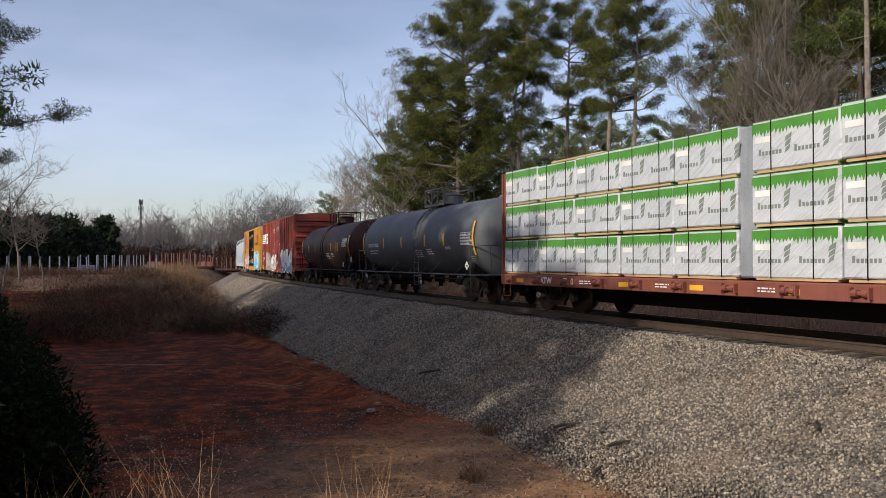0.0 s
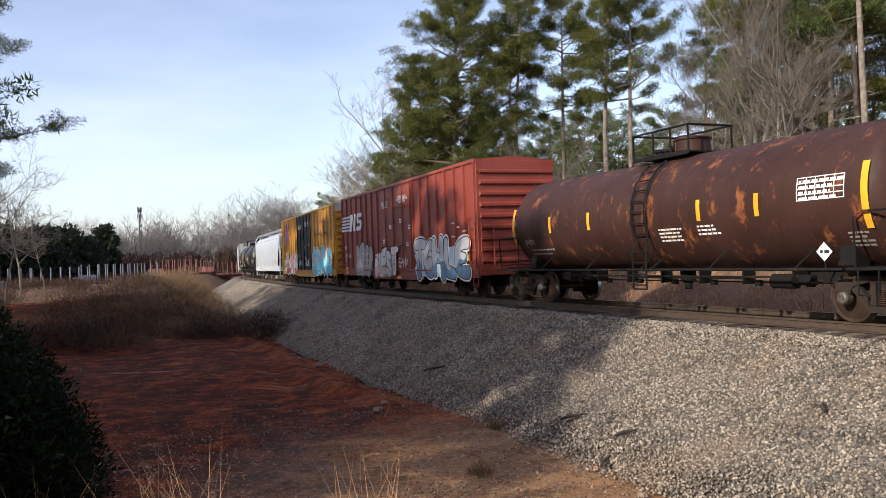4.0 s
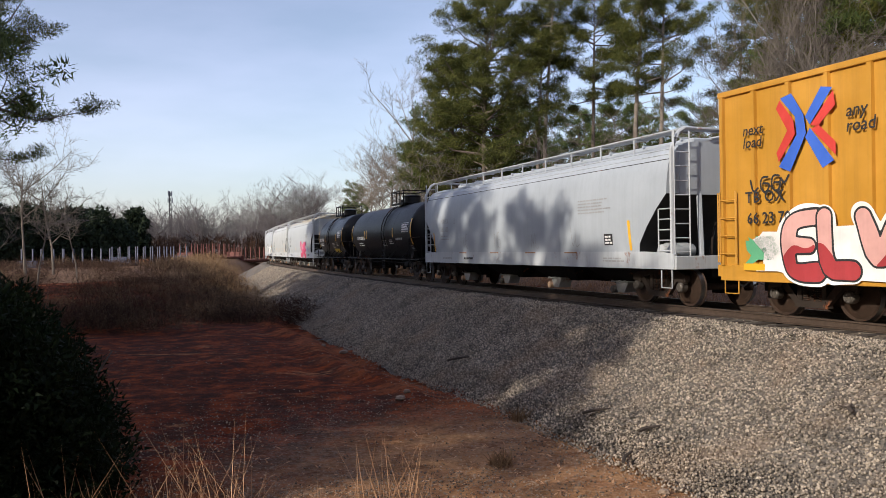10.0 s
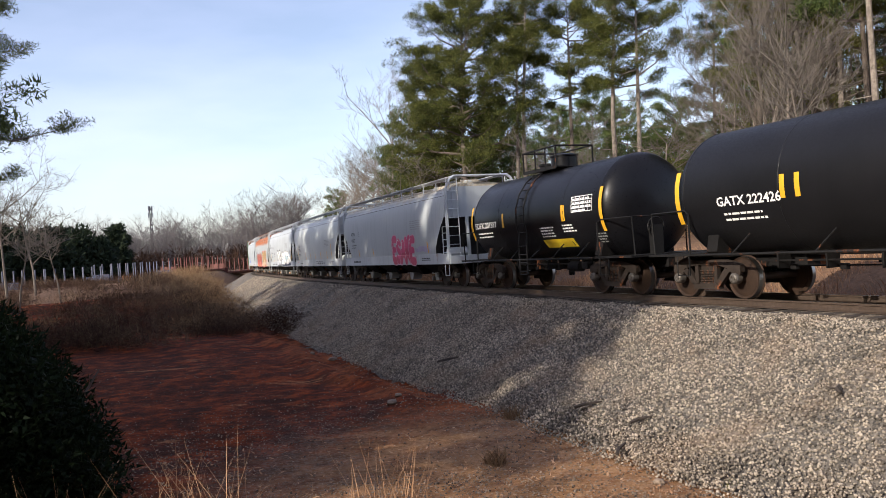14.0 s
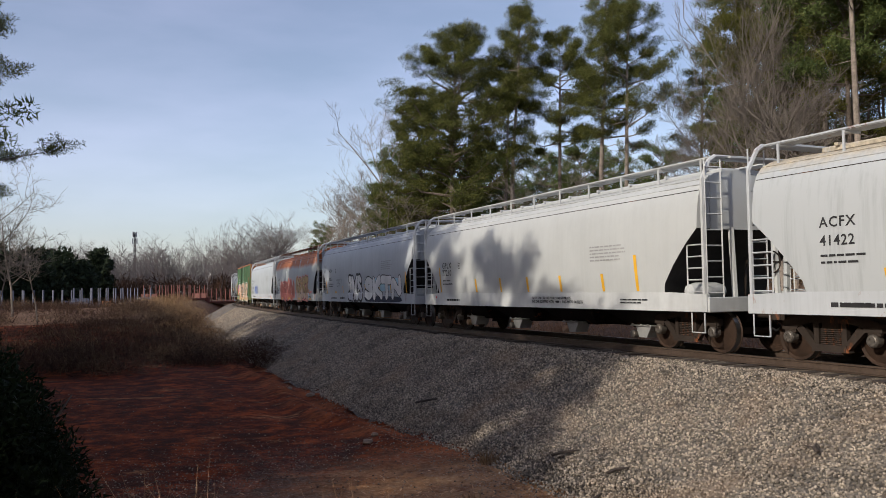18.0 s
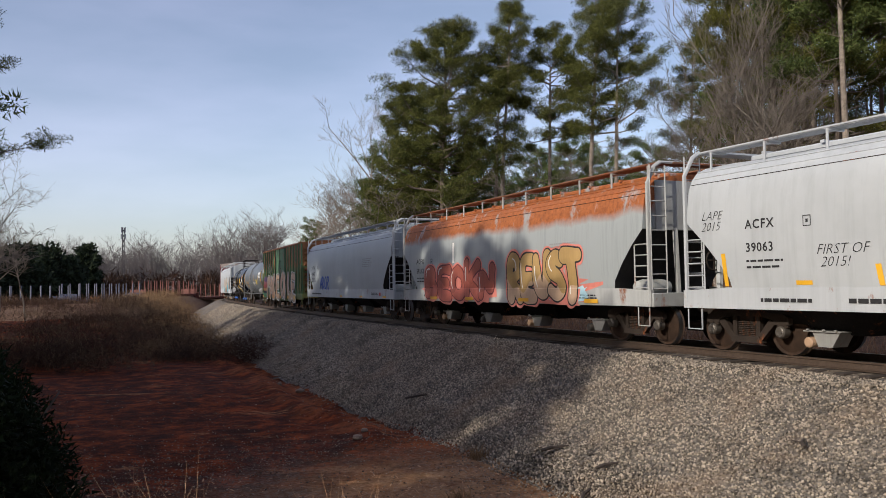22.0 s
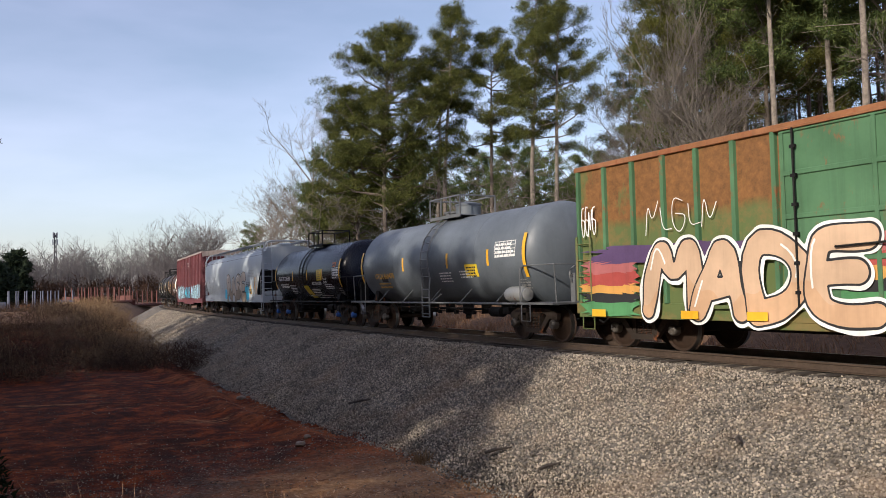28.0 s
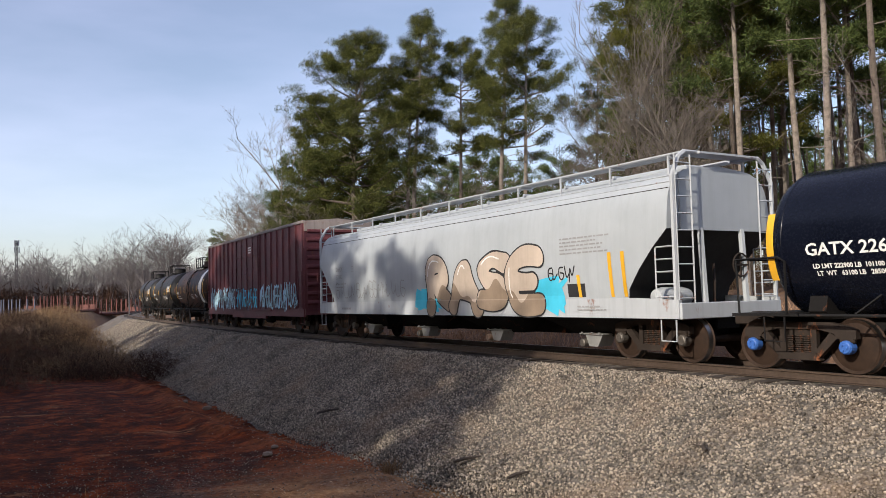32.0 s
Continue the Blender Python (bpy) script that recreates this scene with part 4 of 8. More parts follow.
    # dark evergreen shrub
    ctr = [(*polar(rng.uniform(24.0, 35), rng.uniform(11.5, 16)), rng.uniform(0.1, 3.1)) for i in range(700)]
    ctr = [(x, y, -1.95 + z) for x, y, z in ctr if z < 3.1 - 0.1 * max(0.0, 31 - math.degrees(math.atan2(-x, y))) ** 1.6]
    v, f = tufts(rng, ctr, 0.42, 130, 0.12, 0.045)
    shrub = new("evergreen_shrub")
    x, y = polar(29, 15)
    shrub.matrix_world = pose(x, y, -1.95)
    for i in range(9):
        a = i * 0.7
        part("stem", Mesh().tube([(0, 0, 0), (0.7 * math.cos(a), 0.7 * math.sin(a), 1.1), (1.3 * math.cos(a), 1.3 * math.sin(a), 2.0)], [0.05, 0.035, 0.012], 5, False), BARK, shrub)
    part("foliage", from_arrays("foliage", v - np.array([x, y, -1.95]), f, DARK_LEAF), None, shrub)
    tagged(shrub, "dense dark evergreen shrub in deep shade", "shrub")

    # dry leaves and needles lying about
    n = 9000
    a, r = np.radians(rng.uniform(-30, 26, n)), rng.uniform(6.2, 17, n)
    x, y = -r * np.sin(a), r * np.cos(a)
    s, d = track_coords(x, y)
    keep = (d > 5.5) & (rng.random(n) < 0.25 + 0.75 * smooth(-0.2, 0.4, wobble(x, y, 1.4)) * smooth(6, 2, np.hypot(x - 1.5, y - 12)))
    x, y = x[keep], y[keep]
    n = len(x)
    az, L, W = rng.uniform(0, 6.28, n), rng.uniform(0.025, 0.09, n), rng.uniform(0.006, 0.022, n)
    u, w = np.stack([np.cos(az), np.sin(az), rng.uniform(-0.1, 0.5, n)], 1) * L[:, None], np.stack([-np.sin(az), np.cos(az), rng.uniform(-0.4, 0.4, n)], 1) * W[:, None]
    p = np.stack([x, y, ground_z(x, y) + 0.012], 1)
    v = np.stack([p - u, p + w, p + u, p - w], 1).reshape(-1, 3)
    tagged(part("leaf_litter", from_arrays("leaf_litter", v, np.arange(4 * n).reshape(-1, 4), STRAW), None), "dry leaves and pine needles strewn on the dirt", "litter", kind="stuff")


build_scrub()


def build_far():
    rnd = random.Random(41)
    # far woods: one object of many bare trees
    far = Mesh()
    kinds = [bare(51, 12.5, 0.42, 3, 0.010, 0.016), bare(52, 11, 0.45, 3, 0.010, 0.016), bare(53, 13.5, 0.38, 3, 0.010, 0.016)]
    flat = []
    for k in kinds:
        vs, fs = [], []
        for me in k:
            fs += [tuple(i + len(vs) for i in q.vertices) for q in me.polygons]
            vs += [v.co.copy() for v in me.vertices]
        flat.append((vs, fs))
    spots = [(rnd.uniform(9.5, 34), rnd.uniform(170, 250), rnd.uniform(0.75, 1.1)) for i in range(200)]
    spots += [(12.6 + rnd.uniform(-1.6, 1.6), 150 + rnd.uniform(-6, 6), 1.15) for i in range(10)]
    for b, r, sc in spots:
        x, y = polar(b, r)
        m = Matrix.Translation(place(x, y)) @ Matrix.Rotation(rnd.uniform(0, 6), 4, "Z") @ Matrix.Diagonal((sc, sc, sc, 1))
        vs, fs = flat[rnd.randrange(3)]
        far.add([m @ p for p in vs], fs)
    rng = np.random.default_rng(19)
    at, size = np.array([tuple(place(*polar(b, r))) for b, r, sc in spots]), np.array([sc * 12.3 for b, r, sc in spots])
    per = 620
    way = rng.normal(size=(len(at), per, 3))
    way /= np.linalg.norm(way, axis=2)[..., None]
    k = rng.random((len(at), per, 1)) ** 0.4
    p = at[:, None] + (way * k * np.array([0.27, 0.27, 0.36]) + np.array([0, 0, 0.62])) * size[:, None, None]
    out = way * np.array([0.8, 0.8, 0.6]) + np.array([0, 0, 0.7]) + rng.normal(size=way.shape) * 0.3
    side = np.cross(out, rng.normal(size=way.shape))
    side *= 0.022 / np.linalg.norm(side, axis=2)[..., None]
    v = np.stack([p - side, p + side, p + out * rng.uniform(0.3, 0.85, (len(at), per, 1))], 2).reshape(-1, 3)
    tagged(part("far_twigs", from_arrays("far_twigs", v, np.arange(len(v)).reshape(-1, 3), FAR_BARK), None), "fine grey twigs of the distant bare woods", "woods", kind="stuff")
    tagged(part("far_woods", far, FAR_BARK), "distant leafless grey woods along the horizon", "woods", kind="stuff")
    rng = np.random.default_rng(9)
    ctr = []
    for b, r, w, h in [(26.5, 150, 4.2, 8.6), (24.9, 156, 3.4, 9.0), (25.7, 162, 3.6, 7.4), (27.6, 148, 3.8, 7.6), (28.9, 145, 4.4, 9.0), (23.7, 160, 2.8, 6.8), (22.6, 170, 2.6, 9.6), (30.2, 150, 5, 8.0), (31.4, 140, 5, 9.4), (32.8, 146, 5, 8.2), (34.2, 140, 6, 9.6)]:
        x, y = polar(b, r)
        for i in range(130):
            a, q = rng.uniform(0, 6.3), rng.random() ** 0.5
            z = rng.uniform(0.05, 1)
            k = w * q * math.sqrt(1 - 0.92 * z ** 2) * (1 + 0.25 * math.sin(a * 3 + b))
            ctr.append((x + k * math.cos(a), y + k * math.sin(a), 0.3 + z * h))
    v, f = tufts(rng, ctr, 1.0, 26, 0.9, 0.5)
    tagged(part("far_evergreens", from_arrays("far_evergreens", v, f, FAR_GREEN), None), "distant dark green evergreen thicket", "woods", kind="stuff")
    # undergrowth that closes the view under the woods
    ctr = [(*polar(rng.uniform(8, 36), rng.uniform(170, 240)), rng.uniform(0.2, 4.5)) for i in range(900)]
    v, f = tufts(rng, ctr, 1.6, 40, 1.6, 0.16)
    tagged(part("far_undergrowth", from_arrays("far_undergrowth", v, f, WEED_RED), None), "hazy brown undergrowth at the foot of distant woods", "woods", kind="stuff")
    ctr = []
    for i in range(1100):
        b = rng.uniform(-44, 8)
        r = rng.uniform(46, 90)
        x, y = polar(b, r)
        ctr.append((x, y, ground_z(x, y)[0] + rng.uniform(0.1, 3.2) * rng.random() + 0.1))
    v, f = tufts(rng, ctr, 0.9, 46, 0.7, 0.035)
    tagged(part("undergrowth", from_arrays("undergrowth", v, f, WEED), None), "brown undergrowth of saplings and vines in the pine wood", "undergrowth", kind="stuff")


build_far()


# ---- paints and metals of the train ----
TRUCK = paint("truck_iron", (0.034, 0.025, 0.02), 0.75, 0.5, 0.12, 0.1)
UNDER = paint("underframe_black", (0.009, 0.008, 0.0078), 0.8, 0.5, 0.06)
WHEEL = plain("rusty_wheel", (0.05, 0.027, 0.016), 0.75, 0.6, 7, 0.2, 0.004, 0.4)
TREAD = plain("bright_wheel_tread", (0.4, 0.38, 0.36), 0.35, 0.15, 20, 0.05, 0.002, 1.0)
IRON = paint("dark_iron", (0.011, 0.0105, 0.0105), 0.6, 0.3, 0.03)
STEEL = paint("galvanised_steel", (0.36, 0.36, 0.35), 0.5, 0.3, 0.1, 0.4)
CAP = paint("bearing_steel", (0.13, 0.115, 0.1), 0.5, 0.4, 0.15, 0.5)
# black paint of some slope sheets; on the others shade put into the colour
SLOPE = paint("shaded_black_slope_sheet", (0.03, 0.03, 0.03), 0.7, 0.4)
PALE_CAP = paint("outlet_cap_tan", (0.42, 0.27, 0.17), 0.6, 0.3)
BLUE_CAP = paint("blue_bearing_cap", (0.03, 0.12, 0.42), 0.5)
WHITE_INK = paint("white_lettering", (0.78, 0.77, 0.74), 0.6, 0.12)
BLACK_INK = paint("black_lettering", (0.03, 0.03, 0.032), 0.6, 0.05)
GREY_INK = paint("faded_lettering", (0.3, 0.3, 0.3), 0.6, 0.1)
ORANGE_INK = paint("orange_lettering", (0.62, 0.33, 0.05), 0.6, 0.1)
YELLOW = paint("reflector_yellow", (0.75, 0.4, 0.02), 0.4, 0.1)
SIGN_YELLOW = paint("sign_yellow", (0.78, 0.55, 0.02), 0.45, 0.1)
RED_INK = paint("red_paint", (0.55, 0.04, 0.03), 0.5, 0.1)
BLUE_INK = paint("blue_paint", (0.03, 0.11, 0.5), 0.5, 0.1)
PINK_INK = paint("pink_spray", (0.62, 0.06, 0.17), 0.55, 0.15)
SALMON = paint("salmon_spray", (0.68, 0.22, 0.17), 0.55, 0.15)
TAN_INK = paint("tan_spray", (0.56, 0.38, 0.25), 0.55, 0.2)
GOLD_INK = paint("ochre_spray", (0.42, 0.27, 0.1), 0.55, 0.2)
CYAN_INK = paint("cyan_spray", (0.05, 0.5, 0.7), 0.55, 0.12)
PALE_BLUE = paint("pale_blue_spray", (0.4, 0.62, 0.72), 0.55, 0.2)
CHROME_INK = paint("silver_spray", (0.55, 0.57, 0.6), 0.5, 0.35)
GREEN_INK = paint("green_spray", (0.12, 0.42, 0.22), 0.55, 0.15)

SPEED, GAIN = 7.873, 0.00169
CARS, WHEELS = [], []


def rail_car(name, label, category, s0, s1):
    """The base of a car whose couplers lie at s0 and s1 along the track. +x is the way it rolls, -y its side towards the camera."""
    e = new(name)
    tagged(e, label, category, "cars of the freight train")
    CARS.append((e, s0, s1))
    return e, s1 - s0


# ---- lettering and painted shapes that follow a surface ----
def decal(name, mesh, ink, parent, surface, lift=0.006, label="", step=0.16):
    """A thin mesh drawn in x and z, laid on a side surface(z) -> distance from the centre line, towards the camera."""
    bm = bmesh.new()
    bm.from_mesh(mesh)
    zs = [v.co.z for v in bm.verts]
    if callable(surface) and zs:
        z = min(zs) + step
        while z < max(zs):
            bmesh.ops.bisect_plane(bm, geom=bm.verts[:] + bm.edges[:] + bm.faces[:], plane_co=(0, 0, z), plane_no=(0, 0, 1))
            z += step
    for v in bm.verts:
        v.co.y = -((surface(v.co.z) if callable(surface) else surface) + lift)
    bmesh.ops.recalc_face_normals(bm, faces=bm.faces)
    for f in bm.faces:
        if f.normal.y > 0:
            f.normal_flip()
    bm.to_mesh(mesh)
    bm.free()
    mesh.materials.clear()
    return part(name, mesh, ink, parent, label)


def text_mesh(words, x, z, size, bold=0.0, shear=0.0, wide=1.0, gap=1.0, centre=False):
    """Letters of the built-in font, as a flat mesh in x and z, standing at x, z."""
    cu = bpy.data.curves.new("lettering", "FONT")
    cu.body, cu.size, cu.offset, cu.shear, cu.space_character, cu.resolution_u = words, size, bold, shear, gap, 2
    cu.space_line = 0.85
    if centre:
        cu.align_x = "CENTER"
    ob = bpy.data.objects.new("lettering", cu)
    scene.collection.objects.link(ob)
    dg = bpy.context.evaluated_depsgraph_get()
    me = bpy.data.meshes.new_from_object(ob.evaluated_get(dg))
    bpy.data.objects.remove(ob)
    bpy.data.curves.remove(cu)
    for v in me.vertices:
        v.co = (x + v.co.x * wide, 0, z + v.co.y)
    return me


def letters(parent, surface, words, x, z, size, ink=None, **kw):
    return decal("lettering", text_mesh(words, x, z, size, **kw), ink or WHITE_INK, parent, surface, 0.007)


def bars(parent, surface, x, z, w, rows, ink=None, h=0.035, pitch=0.075, seed=0):
    """Small print that cannot be read: rows of short bars."""
    rnd, m = random.Random(seed + int(x * 10)), Mesh()
    for i in range(rows):
        a, zz = x, z - i * pitch
        end = x + w * rnd.uniform(0.7, 1.0)
        while a < end - 0.03:
            b = min(end, a + rnd.uniform(0.05, 0.22))
            m.add([(a, 0, zz), (b, 0, zz), (b, 0, zz + h), (a, 0, zz + h)], [(0, 1, 2, 3)])
            a = b + 0.03
    return decal("small_print", m.data("small_print"), ink or WHITE_INK, parent, surface, 0.007)


def patch(parent, surface, ring, ink, name="painted_patch", lift=0.005, label=""):
    """A painted area with an outline of (x, z) corners."""
    m = Mesh().add([(x, 0, z) for x, z in ring], [tuple(range(len(ring)))])
    return decal(name, m.data(name), ink, parent, surface, lift, label)


def rect(parent, surface, x0, x1, z0, z1, ink, name="painted_patch", lift=0.005):
    return patch(parent, surface, [(x0, z0), (x1, z0), (x1, z1), (x0, z1)], ink, name, lift)


def blob(parent, surface, x0, x1, z0, z1, ink, seed, name="painted_patch", lift=0.004, rough=0.18, n=26):
    """A sprayed area with an uneven outline."""
    rnd = random.Random(seed)
    cx, cz, a, b = (x0 + x1) / 2, (z0 + z1) / 2, (x1 - x0) / 2, (z1 - z0) / 2
    ring = []
    for i in range(n):
        t = 2 * math.pi * i / n
        c, s = math.cos(t), math.sin(t)
        k = 1 - rough * rnd.random()
        ring.append((cx + a * k * math.copysign(abs(c) ** 0.45, c), cz + b * k * math.copysign(abs(s) ** 0.45, s)))
    return patch(parent, surface, ring, ink, name, lift)


STROKES = {
    "A": [[(0, 0), (0.12, 0.45), (0.3, 1), (0.48, 0.45), (0.62, 0)], [(0.14, 0.33), (0.5, 0.33)]],
    "B": [[(0.05, 0), (0.06, 1), (0.45, 0.95), (0.48, 0.62), (0.1, 0.52)], [(0.1, 0.52), (0.55, 0.45), (0.55, 0.08), (0.05, 0)]],
    "D": [[(0.06, 0), (0.02, 1), (0.42, 0.92), (0.62, 0.55), (0.48, 0.12), (0.06, 0)]],
    "E": [[(0.6, 1), (0.2, 1), (0.05, 0.85), (0.05, 0.15), (0.2, 0), (0.64, 0.03)], [(0.06, 0.52), (0.48, 0.52)]],
    "G": [[(0.6, 0.88), (0.3, 1), (0.03, 0.6), (0.12, 0.1), (0.45, 0), (0.6, 0.3), (0.36, 0.4)]],
    "H": [[(0.04, 0), (0.06, 1)], [(0.56, 1), (0.6, 0)], [(0.05, 0.5), (0.58, 0.5)]],
    "I": [[(0.1, 0), (0.14, 0.55), (0.1, 1)]],
    "J": [[(0.5, 1), (0.52, 0.3), (0.35, 0), (0.05, 0.15)], [(0.25, 1), (0.7, 0.98)]],
    "K": [[(0.05, 0), (0.05, 1)], [(0.56, 1), (0.1, 0.48), (0.62, 0)]],
    "L": [[(0.08, 1), (0.04, 0.05), (0.58, 0.02)]],
    "M": [[(-0.06, 0), (0.02, 0.5), (0.12, 1), (0.36, 0.42), (0.62, 1), (0.66, 0.5), (0.72, 0)]],
    "N": [[(0.04, 0), (0.04, 1), (0.54, 0.06), (0.58, 1)]],
    "O": [[(0.3, 1), (0.05, 0.8), (0.04, 0.2), (0.3, 0), (0.58, 0.2), (0.58, 0.8), (0.3, 1)]],
    "R": [[(0.05, 0), (0.05, 1), (0.48, 0.95), (0.5, 0.58), (0.12, 0.48), (0.6, 0)]],
    "S": [[(0.56, 0.86), (0.3, 1), (0.06, 0.78), (0.16, 0.55), (0.48, 0.46), (0.56, 0.2), (0.3, 0), (0.02, 0.14)]],
    "T": [[(0.3, 0), (0.3, 0.95)], [(0, 0.96), (0.62, 1)]],
    "U": [[(0.05, 1), (0.06, 0.25), (0.3, 0), (0.55, 0.25), (0.56, 1)]],
    "V": [[(0.02, 1), (0.3, 0.02), (0.6, 1)]],
}


def rounded(pts, n=2):
    for i in range(n):
        new_pts = [pts[0]]
        for (a, b), (c, d) in zip(pts, pts[1:]):
            new_pts += [(a * 0.75 + c * 0.25, b * 0.75 + d * 0.25), (a * 0.25 + c * 0.75, b * 0.25 + d * 0.75)]
        pts = new_pts + [pts[-1]]
    return pts


def stroke_field(X, Z, lines):
    """Distance of each place from the nearest of several lines."""
    F = np.full(X.shape, 9.0)
    for pts in lines:
        for (a, b), (c, d) in zip(pts, pts[1:]):
            q = (c - a) ** 2 + (d - b) ** 2 + 1e-9
            t = np.clip(((X - a) * (c - a) + (Z - b) * (d - b)) / q, 0, 1)
            F = np.minimum(F, np.hypot(X - a - t * (c - a), Z - b - t * (d - b)))
    return F


def region(F, xs, zs):
    """The area where F is below nought, as a flat mesh in x and z."""
    m = Mesh()
    pos = {}

    def vert(key, x, z):
        if key not in pos:
            pos[key] = len(m.v)
            m.v.append((x, 0, z))
        return pos[key]

    inside = F < 0
    full = inside[:-1, :-1] & inside[1:, :-1] & inside[:-1, 1:] & inside[1:, 1:]
    some = (inside[:-1, :-1] | inside[1:, :-1] | inside[:-1, 1:] | inside[1:, 1:]) & ~full
    for j in range(len(zs) - 1):
        i = 0
        while i < len(xs) - 1:
            if full[i, j]:
                k = i
                while k < len(xs) - 1 and full[k, j] and k - i < 12:
                    k += 1
                m.f.append((vert((i, j), xs[i], zs[j]), vert((k, j), xs[k], zs[j]), vert((k, j + 1), xs[k], zs[j + 1]), vert((i, j + 1), xs[i], zs[j + 1])))
                i = k
            else:
                i += 1
    for i, j in zip(*np.nonzero(some)):
        ring = [(i, j), (i + 1, j), (i + 1, j + 1), (i, j + 1)]
        out = []
        for (a, b), (c, d) in zip(ring, ring[1:] + ring[:1]):
            f, g = F[a, b], F[c, d]
            if f < 0:
                out.append(vert((a, b), xs[a], zs[b]))
            if (f < 0) != (g < 0):
                t = f / (f - g)
                out.append(vert((min(a, c), min(b, d), a == c), xs[a] + t * (xs[c] - xs[a]), zs[b] + t * (zs[d] - zs[b])))
        if len(out) > 2:
            m.f.append(tuple(out))
    return m


def burner(parent, surface, words, x, z, size, fill, edge, halo=None, wide=1.0, gap=0.9, bold=0.05, seed=1, shear=0.0, second=None, fat=0.115, shine=True, wild=1.0):
    """A spray-painted word in swollen overlapping letters with outlines and a second tint low in the letters."""
    rnd = random.Random(seed + len(words) * 7 + int(x * 10))
    step = size * 0.72 * wide * gap
    H, cell, fat = size * 0.74, 0.026, fat * size
    xs, zs = np.arange(x - 0.45 * size, x + step * len(words) + 0.35 * size, cell), np.arange(z - 0.2 * size, z + H + 0.3 * size, cell)
    X, Z = np.meshgrid(xs, zs, indexing="ij")
    fields, lines = [], []
    for i, ch in enumerate(words):
        tall, tilt, lean = H * (1 + wild * rnd.uniform(-0.08, 0.1)), wild * rnd.uniform(-0.12, 0.12), wild * rnd.uniform(-0.08, 0.16) + shear
        low, w = z + fat * 0.8 + wild * rnd.uniform(0, 0.06) * size, size * wide * rnd.uniform(0.84, 0.98)
        shaped = [rounded([(x + step * i + a * w + lean * b * tall, low + b * (tall - fat) + tilt * a * w) for a, b in line]) for line in STROKES[ch]]
        thick = fat * (1 + 0.28 * np.sin(Z * 4.1 + i * 1.7) * np.sin(X * 3.3 + i))
        fields.append(stroke_field(X, Z, shaped) - thick)
        lines.append(shaped)
    every = np.minimum.reduce(fields)
    body = np.full(X.shape, 9.0)
    for i, F in enumerate(fields):
        for G in fields[i + 1:]:
            F = np.maximum(F, 0.036 - G)
        body = np.minimum(body, F)
    if halo:
        decal("graffiti_halo", region(every - 0.1 - 0.03 * np.sin(X * 5) * np.sin(Z * 7), xs, zs).data("graffiti_halo"), halo, parent, surface, 0.007, step=9)
    decal("graffiti_outline", region(every - 0.042, xs, zs).data("graffiti_outline"), edge, parent, surface, 0.010, step=9)
    ob = decal("graffiti_letters", region(body, xs, zs).data("graffiti_letters"), fill, parent, surface, 0.013, step=9)
    if second:
        tint = np.maximum(body, Z - z - H * (0.42 + 0.16 * np.sin(X * 2.7) + 0.06 * np.sin(X * 9)))
        tagged(decal("graffiti_fade", region(tint, xs, zs).data("graffiti_fade"), second, parent, surface, 0.0155, step=9), kind="stuff")
    if shine:
        marks = []
        for shaped in lines:
            for line in shaped[:1]:
                k = rnd.randint(0, len(line) // 2)
                marks.append([(a - fat * 0.45, b + fat * 0.4) for a, b in line[k:k + max(3, len(line) // 4)]])
        gleam = np.maximum(stroke_field(X, Z, marks) - 0.02, body + 0.02)
        if (gleam < 0).any():
            tagged(decal("graffiti_highlight", region(gleam, xs, zs).data("graffiti_highlight"), WHITE_INK, parent, surface, 0.018, step=9), kind="stuff")
    return ob


def scrawl(parent, surface, x, z, w, h, ink, seed, strokes=7, thick=0.022):
    """A quick tag: looping spray lines that spell nothing."""
    rnd = random.Random(seed)
    lines = []
    for i in range(strokes):
        px, u = x + w * (i + rnd.uniform(0, 0.4)) / strokes, w / strokes
        kind = rnd.randrange(3)
        if kind == 0:
            pts = [(px, z + h * rnd.uniform(0, 0.2)), (px + u * 0.2, z + h * rnd.uniform(0.8, 1)), (px + u * 0.5, z + h * rnd.uniform(0.1, 0.4)), (px + u, z + h * rnd.uniform(0.7, 1))]
        elif kind == 1:
            pts = [(px + u * 0.8, z + h * 0.85), (px + u * 0.1, z + h * rnd.uniform(0.8, 1)), (px, z + h * 0.3), (px + u * 0.6, z + h * rnd.uniform(0, 0.1)), (px + u * 1.1, z + h * 0.5), (px + u * 0.3, z + h * 0.55)]
        else:
            pts = [(px + u * 0.1, z + h * rnd.uniform(0.7, 1)), (px + u * rnd.uniform(0, 0.4), z + h * rnd.uniform(0, 0.2)), (px + u * 0.9, z + h * rnd.uniform(0.1, 0.5))]
        lines.append(rounded(pts))
    cell = max(0.012, thick * 0.8)
    xs, zs = np.arange(x - 0.3, x + w + 0.5, cell), np.arange(z - 0.1, z + h + 0.1, cell)
    X, Z = np.meshgrid(xs, zs, indexing="ij")
    return decal("graffiti_tag", region(stroke_field(X, Z, lines) - thick, xs, zs).data("graffiti_tag"), ink, parent, surface, 0.009, step=9)


